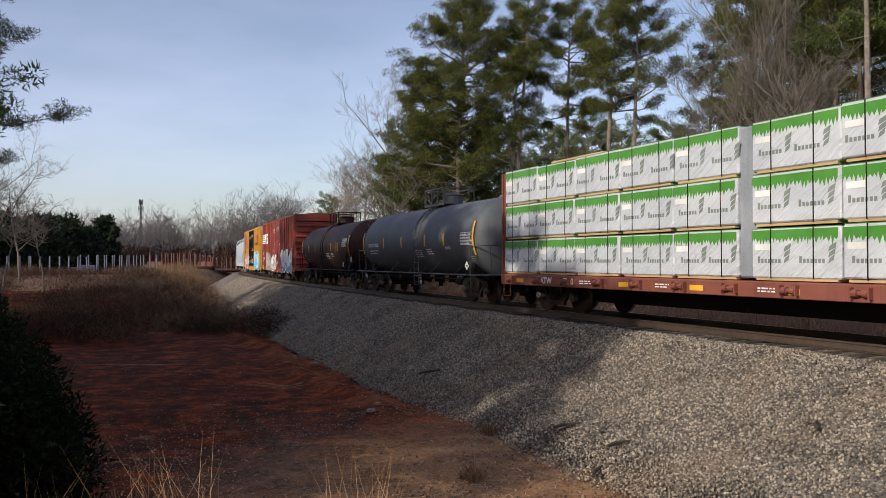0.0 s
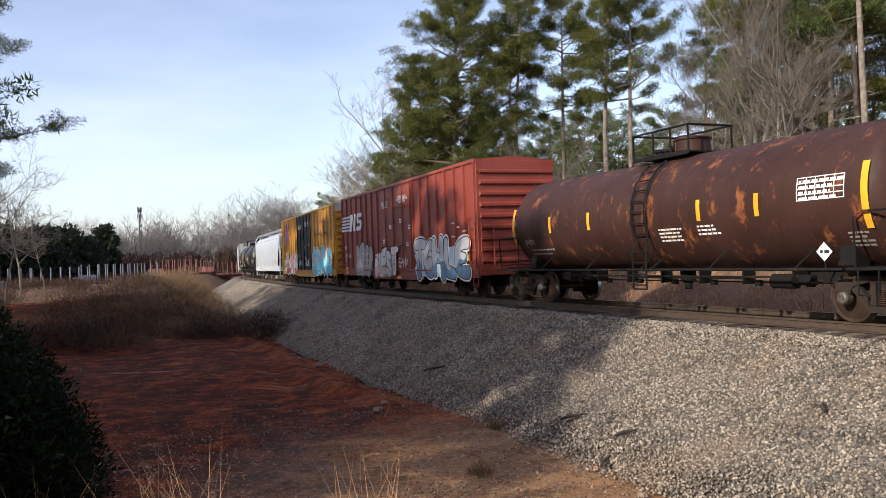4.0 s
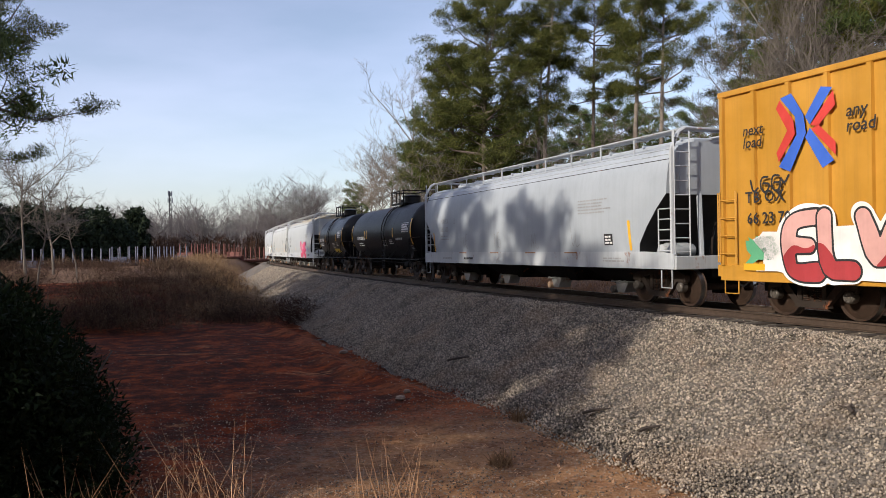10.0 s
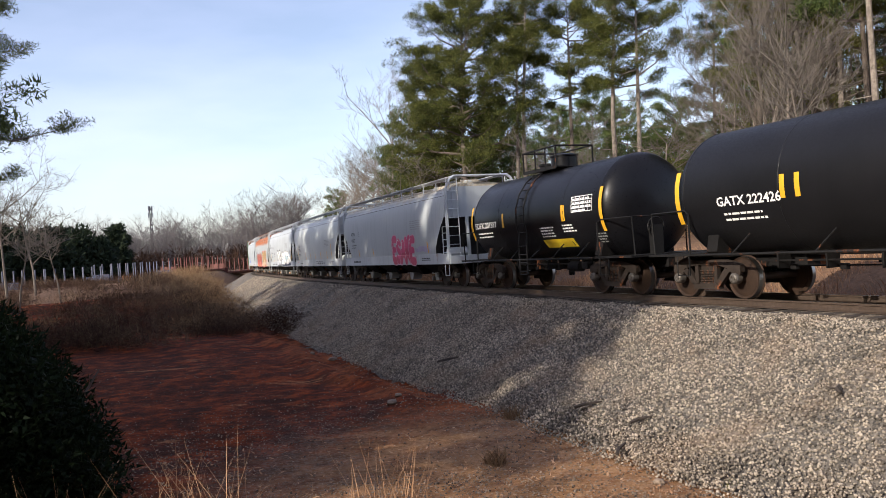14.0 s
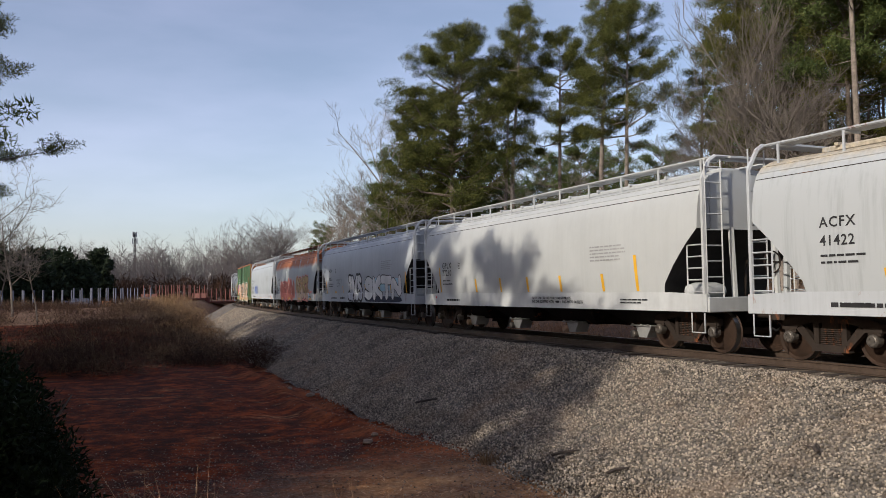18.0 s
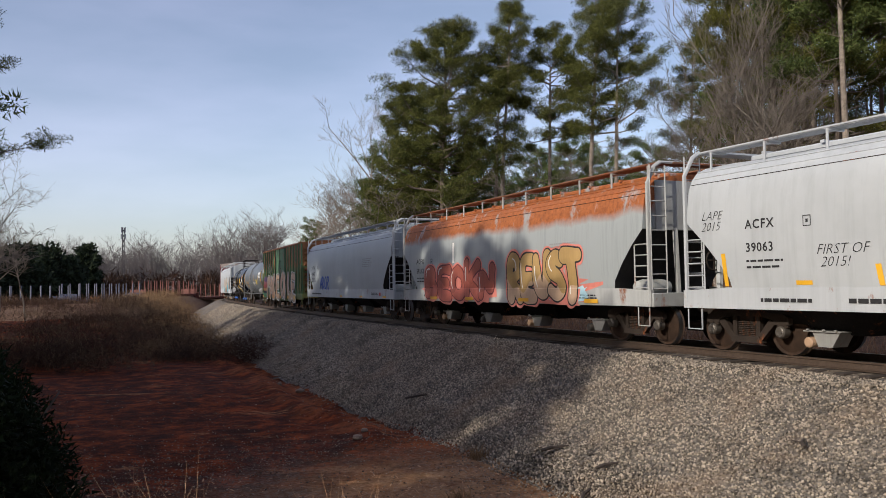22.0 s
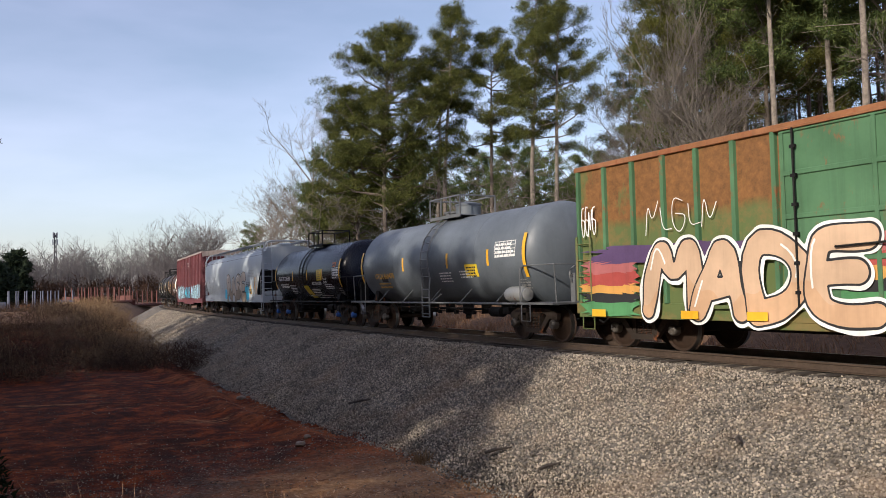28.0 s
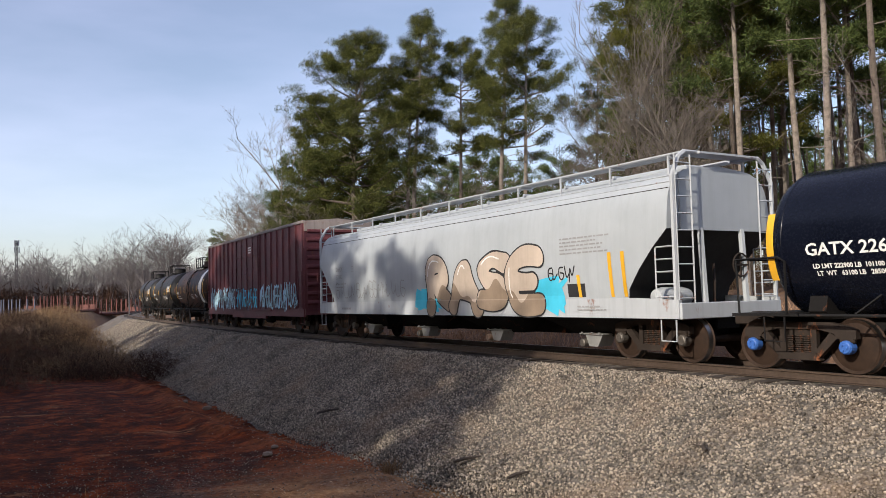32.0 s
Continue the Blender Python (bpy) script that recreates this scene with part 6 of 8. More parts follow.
# ---- tank car ----
def tank_car(label, s0, s1, mat, R=1.44, zc=2.6, trim=None, cap="bearing_cap", ladder_x=0.0, gap=1.05, stripe=None, marks=(-0.62, -0.33, 0.3, 0.55), dome=True, inset=1.8):
    car, L = rail_car("tank_car", label, "tank car", s0, s1)
    trim = trim or IRON
    h = L / 2 - gap
    dish = [(t, R * math.sqrt(max(0.0, 1 - ((t - (h - 0.62)) / 0.62) ** 2))) for t in (h, h - 0.02, h - 0.07, h - 0.15, h - 0.26, h - 0.4, h - 0.55)]
    prof = dish + [(h - 0.62, R), (h / 2, R), (0, R), (-h / 2, R), (-h + 0.62, R)] + [(-a, b) for a, b in dish[::-1]]
    part("tank", Mesh().lathe(prof, (0, 0, zc), "x", 56), mat, car, "", True)

    def side(z):
        return math.sqrt(max(0.02, R * R - (z - zc) ** 2))

    for x in (-h + 0.62, -h / 2 + 0.2, h / 2 - 0.2, h - 0.62):
        part("weld_seam", Mesh().lathe([(-0.02, R), (-0.01, R + 0.006), (0.01, R + 0.006), (0.02, R)], (x, 0, zc), "x", 48), mat, car, "", True)
    for k in (-1, 1):
        part("stub_sill", Mesh().box(min(k * (h - 2.9), k * (L / 2 - 0.4)), max(k * (h - 2.9), k * (L / 2 - 0.4)), -0.32, 0.32, 0.95, 1.26, 0.02), UNDER, car)
        x = k * (h - 1.15)
        m = Mesh().prism([(x - 0.16, y, z) for y, z in [(-1.12, zc - 0.9), (-1.2, 1.34), (-1.0, 1.2), (1.0, 1.2), (1.2, 1.34), (1.12, zc - 0.9), (0.8, zc - R * 0.86), (-0.8, zc - R * 0.86)]], (0.32, 0, 0))
        part("saddle", m, UNDER, car)
        part("end_platform", Mesh().box(min(k * (h - 0.95), k * (L / 2 - 0.35)), max(k * (h - 0.95), k * (L / 2 - 0.35)), -1.45, 1.45, 1.26, 1.31), trim, car)
        m = Mesh()
        for s in (-1, 1):
            m.tube([(k * (h - 0.75), s * 1.45, 1.3), (k * (h - 0.75), s * 1.45, 2.2), (k * (h - 0.6), s * 1.42, 2.28), (k * (L / 2 - 0.4), s * 1.35, 2.28), (k * (L / 2 - 0.4), s * 1.3, 1.25)], 0.022, 5)
        m.tube([(k * (L / 2 - 0.4), -1.35, 2.28), (k * (L / 2 - 0.4), 1.35, 2.28)], 0.02, 5)
        part("safety_railing", m, trim, car)
        stirrup(car, trim, k * (h - 0.5), -1.45, 1.25)
        stirrup(car, trim, k * (h - 0.5), 1.45, 1.25)
    for s in (-1, 1):
        part("side_handrail", Mesh().tube([(-h + 1.0, s * 1.46, 1.28), (h - 1.0, s * 1.46, 1.28)], 0.03, 6), trim, car)
        for i in range(5):
            x = (i - 2) * (h - 1.6) / 2.2
            part("rail_bracket", Mesh().tube([(x, s * 1.46, 1.28), (x + 0.24, s * side(zc - 0.85) * 0.99, zc - 0.9)], 0.018, 5), trim, car)
    # ladder, top fittings and their platform
    m = Mesh()
    for a in (ladder_x - 0.25, ladder_x + 0.25):
        pts = [(a, -1.47, 0.82), (a, -1.47, 1.7)]
        pts += [(a, -(R + 0.09) * math.cos(t), zc + (R + 0.09) * math.sin(t)) for t in (-0.35, -0.1, 0.2, 0.5, 0.8, 1.05)]
        m.tube(pts, 0.026, 5)
    for i in range(12):
        if i < 4:
            p = (-1.47, 0.92 + i * 0.26)
        else:
            t = -0.5 + (i - 3) * 0.18
            p = (-(R + 0.09) * math.cos(t), zc + (R + 0.09) * math.sin(t))
        m.tube([(ladder_x - 0.25, *p), (ladder_x + 0.25, *p)], 0.017, 4)
    part("ladder", m, trim, car)
    part("ladder_foot", Mesh().tube([(ladder_x + 0.3, -1.46, 1.25), (ladder_x + 0.75, -1.3, 1.55)], 0.025, 4), trim, car)
    part("ladder_step", Mesh().tube([(ladder_x - 0.25, -1.47, 0.82), (ladder_x + 0.25, -1.47, 0.82)], 0.02, 4), trim, car)
    top = zc + R
    part("top_platform", Mesh().box(ladder_x - 1.1, ladder_x + 0.95, -0.66, 0.66, top + 0.02, top + 0.05).box(ladder_x - 1.1, ladder_x + 0.95, -0.67, -0.64, top - 0.03, top + 0.07), trim, car)
    m = Mesh()
    a, b = ladder_x - 1.1, ladder_x + 0.95
    for y in (-0.66, 0.66):
        m.tube([(a, y, top), (a, y, top + 0.66), (b, y, top + 0.66), (b, y, top)], 0.03, 6)
    for x in (a, b):
        m.tube([(x, -0.66, top + 0.66), (x, 0.66, top + 0.66)], 0.028, 6)
    for x in (ladder_x - 0.32, ladder_x + 0.32):
        m.tube([(x, -0.66, top), (x, -0.66, top + 0.66)], 0.026, 6)
    part("platform_railing", m, trim, car)
    if dome:
        part("valve_housing", Mesh().lathe([(-0.1, 0.42), (0.36, 0.42), (0.38, 0.45), (0.42, 0.45), (0.47, 0.3), (0.48, 0.0)], (ladder_x + 0.35, 0, top), "z", 20), mat, car, "", True)
        part("manway", Mesh().lathe([(-0.1, 0.3), (0.18, 0.3), (0.2, 0.34), (0.26, 0.34), (0.28, 0.0)], (ladder_x - 0.6, 0, top), "z", 18), trim, car, "", True)
    # reflective stripes
    for f in marks:
        x = f * h if abs(f) < 1 else f
        rect(car, side, x - 0.06, x + 0.06, zc - 0.26, zc + 0.2, stripe or YELLOW, "reflector")
    for x in (-h + 0.42, h - 0.55):
        rect(car, lambda z: side(z) - 0.0, x - 0.07, x + 0.07, zc - 0.62, zc + 0.55, stripe or YELLOW, "reflector", 0.012)
    part("bottom_outlet", Mesh().lathe([(0.0, 0.2), (-0.3, 0.18), (-0.34, 0.1), (-0.5, 0.09)], (0, 0, zc - R + 0.05), "z", 14).box(-1.9, 1.9, -0.05, 0.05, 1.0, 1.06), UNDER, car)
    part("brake_rigging", Mesh().tube([(-h + 2.2, -0.8, 1.1), (h - 2.2, -0.8, 1.1)], 0.022, 5).tube([(-h + 2.2, -0.55, 0.98), (h - 2.2, -0.55, 0.98)], 0.018, 5), UNDER, car)
    part("brake_cylinder", Mesh().lathe([(-0.3, 0.0), (-0.28, 0.15), (0.28, 0.15), (0.3, 0.0)], (h - 2.9, -0.8, 1.02), "x", 14).box(h - 2.5, h - 2.2, -0.9, -0.7, 0.95, 1.15, 0.02), UNDER, car)
    for i in range(7):
        x = (i - 3) * (h - 2.4) / 3.2
        part("pipe_bracket", Mesh().box(x - 0.02, x + 0.02, -0.84, -0.5, 0.94, 1.3).box(x + 0.1, x + 0.24, -0.62, -0.5, 0.9, 1.02, 0.01), UNDER, car)
    part("brake_wheel", Mesh().lathe([(0.0, 0.23), (0.02, 0.25), (0.0, 0.27), (-0.02, 0.25), (0.0, 0.23)], (L / 2 - 0.5, -0.55, 2.0), "x", 20).box(L / 2 - 0.52, L / 2 - 0.48, -0.8, -0.3, 1.98, 2.02).box(L / 2 - 0.6, L / 2 - 0.42, -0.7, -0.4, 1.25, 2.05), trim, car)
    running_gear(car, L, inset, cap)
    return car, h, side


# ---- the cars, from the head of the train ----
def lumber_flat():
    """Centre-beam flat car with wrapped lumber."""
    brown = paint("flatcar_brown", (0.2, 0.055, 0.035), 0.6, 0.45, 0.25)
    m, n, l, b = nodes_of("lumber_wrap")
    c = coords(n)
    crease = noise_node(n, l, c, 3.2, 6, 0.62, (1.0, 1.0, 0.7))
    tint = noise_node(n, l, c, 0.8, 3)
    l.new(mix(n, l, ramp(n, l, tint, [(0.3, 0.0), (0.7, 1.0)]), (0.5, 0.53, 0.57), (0.64, 0.67, 0.7)), b.inputs["Base Color"])
    b.inputs["Roughness"].default_value = 0.34
    slant = n.new("ShaderNodeMapping")
    slant.inputs["Rotation"].default_value = (0.0, 0.65, 0.0)
    l.new(c, slant.inputs["Vector"])
    folds = noise_node(n, l, slant.outputs[0], 1.0, 5, 0.6, (0.7, 1.0, 6.0))
    both_folds = mix(n, l, 0.55, crease, folds)
    bump(n, l, b, both_folds, 1.0, 0.14)
    wrap = m
    green = paint("wrap_green", (0.07, 0.26, 0.035), 0.4, 0.1)
    logo = paint("wrap_print", (0.2, 0.23, 0.21), 0.5, 0.05)
    grey = paint("folded_wrap", (0.27, 0.29, 0.32), 0.3, 0.2)
    wood = paint("lumber_end", (0.5, 0.33, 0.16), 0.7, 0.2)
    car, L = rail_car("lumber_flatcar", "brown centre-beam flat car loaded with white-wrapped lumber", "flat car", -11.2, 12.72)
    h = L / 2 - 0.65
    part("deck", Mesh().box(-h, h, -1.5, 1.5, 1.16, 1.36, 0.01), brown, car)
    for s in (-1, 1):
        part("side_sill", Mesh().box(-h, h, min(s * 1.44, s * 1.53), max(s * 1.44, s * 1.53), 1.04, 1.35, 0.012), brown, car)
    part("centre_sill", Mesh().prism([(-h + 0.4, -0.4, 1.16), (-h + 3, -0.4, 0.62), (h - 3, -0.4, 0.62), (h - 0.4, -0.4, 1.16)], (0, 0.8, 0)), UNDER, car)
    part("centre_beam", Mesh().box(-h, h, -0.06, 0.06, 1.36, 4.5, 0.01), brown, car)
    for k in (-1, 1):
        part("bulkhead", Mesh().box(k * (h - 0.09) - 0.07, k * (h - 0.09) + 0.07, -1.45, 1.45, 1.36, 4.5, 0.02), brown, car)
        part("bulkhead_post", Mesh().box(k * (h - 0.02) - 0.03, k * (h - 0.02) + 0.05, -1.5, -1.36, 1.2, 4.52, 0.01), brown, car)
        stirrup(car, brown, k * (h - 0.35), -1.5, 1.1)
        ladder("ladder", car, brown, -1.3, -0.85, k * (h + 0.1), 1.3, 4.3, 10, "end")
    for i in range(15):
        x = -h + 0.7 + i * 1.53
        part("winch", Mesh().lathe([(-0.16, 0.0), (-0.16, 0.07), (-0.05, 0.07), (-0.05, 0.045), (0.05, 0.045), (0.05, 0.07), (0.16, 0.07), (0.16, 0.0)], (x, -1.58, 1.2), "x", 10).box(x - 0.2, x - 0.17, -1.64, -1.5, 1.1, 1.3).box(x + 0.17, x + 0.2, -1.64, -1.5, 1.1, 1.3), brown, car)
    for i in range(9):
        x = -h + 1.0 + i * 2.55
        rect(car, 1.53, x, x + 0.42, 1.12, 1.24, YELLOW, "reflector", 0.004)
    rnd = random.Random(71)
    x = -h + 0.1
    col = 0
    while x < h - 1.5:
        w = 1.98 if col < 5 else 2.1
        gapped = col == 4
        for tier in range(3):
            z0 = 1.39 + tier * 1.06
            z1 = z0 + 1.0 + (0.03 if tier == 2 else 0) * rnd.random()
            y = -1.42 - rnd.uniform(0, 0.05)
            lift = rnd.uniform(0, 0.03)
            for s in (-1, 1):
                if s > 0:
                    part("wrapped_lumber", Mesh().box(x + 0.01, x + w - 0.01, 0.1, 1.42, z0 + 0.04, z1, 0.02), wrap, car)
                    continue
                bundle = part("wrapped_lumber", Mesh().box(x + 0.008, x + w - 0.008, y, -0.1, z0 + 0.03 + lift, z1 + lift, 0.03), wrap, car, "white plastic-wrapped lumber bundle with green top band")
                ring, q = [], x + 0.015
                while q < x + w - 0.05:
                    ring.append((q, z1 - 0.24 - rnd.uniform(0.0, 0.1)))
                    q += rnd.uniform(0.03, 0.07)
                    ring.append((q, z1 - 0.16 - rnd.uniform(0.0, 0.05)))
                    q += rnd.uniform(0.02, 0.05)
                band = Mesh()
                for (a, za), (e, ze) in zip(ring, ring[1:]):
                    band.add([(a, 0, za), (e, 0, ze), (e, 0, z1 - 0.03), (a, 0, z1 - 0.03)], [(0, 1, 2, 3)])
                decal("green_band", band.data("green_band"), green, bundle, -y, 0.004 - lift * 0)
                part("green_cover", Mesh().box(x + 0.02, x + w - 0.02, y + 0.01, -0.14, z1 + lift, z1 + lift + 0.008), green, bundle)
                for j in range(2):
                    a = x + 0.16 + j * 0.98 + rnd.uniform(-0.1, 0.1)
                    pm = Mesh()
                    for e in range(7):
                        pm.add([(a + e * 0.085, 0, z0 + 0.33), (a + e * 0.085 + 0.06, 0, z0 + 0.33), (a + e * 0.085 + 0.06, 0, z0 + 0.41 + (0.05 if e == 0 else 0)), (a + e * 0.085, 0, z0 + 0.41 + (0.05 if e == 0 else 0))], [(0, 1, 2, 3)])
                    for e in range(3):
                        zz = z0 + 0.32 + 0.11 * e
                        pm.add([(a + 0.64, 0, zz), (a + 0.76 + 0.02 * e, 0, zz + 0.07), (a + 0.78 + 0.02 * e, 0, zz + 0.17), (a + 0.67, 0, zz + 0.1)], [(0, 1, 2, 3)])
                    tagged(decal("printed_mark", pm.data("printed_mark"), logo, bundle, -y, 0.004), kind="stuff")
                rect(bundle, -y, x + 0.1, x + 0.48, z1 - 0.42, z1 - 0.3, WHITE_INK, "label_sheet", 0.007)
                for j in (0.5, 1.5):
                    part("strap", Mesh().box(x + j - 0.012, x + j + 0.012, y - 0.008, y, z0 + 0.03, z1 + lift), UNDER, bundle)
                part("dunnage", Mesh().box(x + 0.1, x + w - 0.1, y + 0.03, -0.15, z0 - 0.01, z0 + 0.04), wood, bundle)
        x += w
        col += 1
        if gapped:
            part("folded_wrap", Mesh().box(x - 0.04, x + 0.4, -1.36, -0.2, 1.42, 4.5, 0.03), grey, car)
            x += 0.36
    part("loose_board", Mesh().box(h - 4.2, h - 2.1, -1.35, -0.3, 4.56, 4.62, 0.01), wood, car)
    part("loose_board", Mesh().box(-h + 2.7, -h + 5.2, -1.35, -0.3, 4.56, 4.62, 0.01), wood, car)
    letters(car, 1.535, "ATW", -h + 2.4, 1.12, 0.25, bold=0.008, wide=1.05)
    letters(car, 1.535, "27360", -h + 3.45, 1.12, 0.25, bold=0.008, wide=1.05)
    for i in range(5):
        bars(car, 1.535, -h + 4.4 + i * 3.1, 1.21, 0.55, 2, h=0.03, pitch=0.06)
    running_gear(car, L, 3.1)


def tank_print(car, side, h, zc, mark, x, z, size, ink=None, extra=True, code="", panel=None, small=True):
    letters(car, side, mark, x, z, size, ink, bold=0.006, wide=1.08)
    if small:
        bars(car, side, x + 0.15, z - 0.2, 1.3, 2, ink or WHITE_INK, 0.045, 0.12, 3)
    if extra:
        m = Mesh()
        x1, z1 = panel or (h - 2.0, zc - 0.05)
        for i in range(5):
            m.add([(x1, 0, z1 + i * 0.105), (x1 + 1.05, 0, z1 + i * 0.105), (x1 + 1.05, 0, z1 + i * 0.105 + 0.018), (x1, 0, z1 + i * 0.105 + 0.018)], [(0, 1, 2, 3)])
        for i in range(6):
            xx = x1 + i * 0.206
            m.add([(xx, 0, z1), (xx + 0.02, 0, z1), (xx + 0.02, 0, z1 + 0.44), (xx, 0, z1 + 0.44)], [(0, 1, 2, 3)])
        decal("data_panel", m.data("data_panel"), WHITE_INK, car, side, 0.006)
        bars(car, side, x1 + 0.05, z1 + 0.33, 1.0, 4, WHITE_INK, 0.05, 0.105, 5)
        if small:
            bars(car, side, 0.6, zc - 0.42, 0.8, 4, None, 0.04, 0.085, 9)
            bars(car, side, 1.9, zc - 0.4, 0.75, 3, None, 0.04, 0.085, 12)
    if code:
        letters(car, side, code, h - 3.1, zc - 0.4, 0.15, bold=0.004)
    bars(car, side, h - 1.05, zc - 0.7, 0.5, 4, GREY_INK, 0.035, 0.075, 8)


def placard(car, side, x, z, white=True):
    s = 0.19
    part("placard_board", Mesh().prism([(x - s, -1.45, z), (x, -1.45, z - s), (x + s, -1.45, z), (x, -1.45, z + s)], (0, 0.02, 0)).tube([(x, -1.44, z - s), (x, -1.44, 1.28)], 0.015, 4), UNDER, car)
    patch(car, 1.45, [(x - s * 0.93, z), (x, z - s * 0.93), (x + s * 0.93, z), (x, z + s * 0.93)], WHITE_INK if white else RED_INK, "placard", 0.004)
    bars(car, 1.45, x - 0.09, z - 0.03, 0.2, 1, BLACK_INK, 0.06)


def hopper_print(car, h, mark, number, x, z, size, ink=None, panel_x=None, stripes=(), drop=1.25):
    ink = ink or BLACK_INK
    letters(car, hop_side, mark, x, z, size, ink, bold=0.004, gap=1.15)
    letters(car, hop_side, number, x, z - size * drop, size, ink, bold=0.004, gap=1.1)
    bars(car, hop_side, x, z - size * drop - 0.2, 0.9, 2, ink, 0.04, 0.12, 4)
    m = Mesh()
    for a, b, c, d in ((0, 0.17, 0, 0.016), (0, 0.17, 0.184, 0.2), (0, 0.016, 0.016, 0.184), (0.154, 0.17, 0.016, 0.184), (0.06, 0.11, 0.07, 0.13)):
        m.add([(x + 1.35 + p, 0, z - 0.04 + q) for p, q in ((a, c), (b, c), (b, d), (a, d))], [(0, 1, 2, 3)])
    decal("stencil_box", m.data("stencil_box"), ink, car, hop_side, 0.006)
    px = h - 4.2 if panel_x is None else panel_x
    bars(car, hop_side, px, z + 0.25, 1.7, 5, GREY_INK, 0.035, 0.085, 6)
    bars(car, 1.535, -h + 2.1, 1.34, 1.2, 1, ink, 0.07, seed=3)
    bars(car, 1.535, h - 3.0, 1.42, 1.1, 2, ink, 0.035, 0.07, seed=5)
    for sx, sz in stripes:
        patch(car, hop_side, [(sx, 1.64), (sx + 0.1, 1.64), (sx + 0.06, 1.6 + sz), (sx - 0.05, 1.6 + sz)], YELLOW, "reflector", 0.006)


def patchy(name, top, low, edge, soft, extra=None):
    """Paint that has rusted from the top of the car down."""
    m, n, l, b = nodes_of(name)
    c = coords(n)
    sep = n.new("ShaderNodeSeparateXYZ")
    l.new(c, sep.inputs[0])
    wob = noise_node(n, l, c, 0.55, 6, 0.65, (1, 1, 0.35))
    fine = noise_node(n, l, c, 9, 6, 0.7)
    streak = noise_node(n, l, c, 1.0, 6, 0.7, (6, 6, 0.25))
    ad = n.new("ShaderNodeMath")
    ad.operation = "MULTIPLY_ADD"
    l.new(wob, ad.inputs[0])
    ad.inputs[1].default_value = soft
    l.new(sep.outputs["Z"], ad.inputs[2])
    mr = n.new("ShaderNodeMapRange")
    mr.inputs["From Min"].default_value, mr.inputs["From Max"].default_value = edge + soft * 0.5 - 0.12, edge + soft * 0.5 + 0.12
    l.new(ad.outputs[0], mr.inputs["Value"])
    rust = mix(n, l, ramp(n, l, fine, [(0.3, 0.0), (0.7, 1.0)]), tuple(v * 0.6 for v in top), tuple(v * 1.35 for v in top))
    body = mix(n, l, ramp(n, l, streak, [(0.5, 0.0), (0.8, 0.5)]), low, tuple(v * 0.5 for v in low))
    if extra:
        body = mix(n, l, ramp(n, l, noise_node(n, l, c, 1.3, 6, 0.7), [(0.48, 0.0), (0.6, 0.8)]), body, extra)
    spots = ramp(n, l, noise_node(n, l, c, 1.7, 7, 0.7, (1, 1, 0.45)), [(0.57, 1.0), (0.66, 0.15)])
    fac = mix(n, l, 1.0, mr.outputs[0], spots, "MULTIPLY")
    l.new(mix(n, l, fac, body, rust), b.inputs["Base Color"])
    b.inputs["Roughness"].default_value = 0.65
    bump(n, l, b, fine, 0.2, 0.01)
    return m


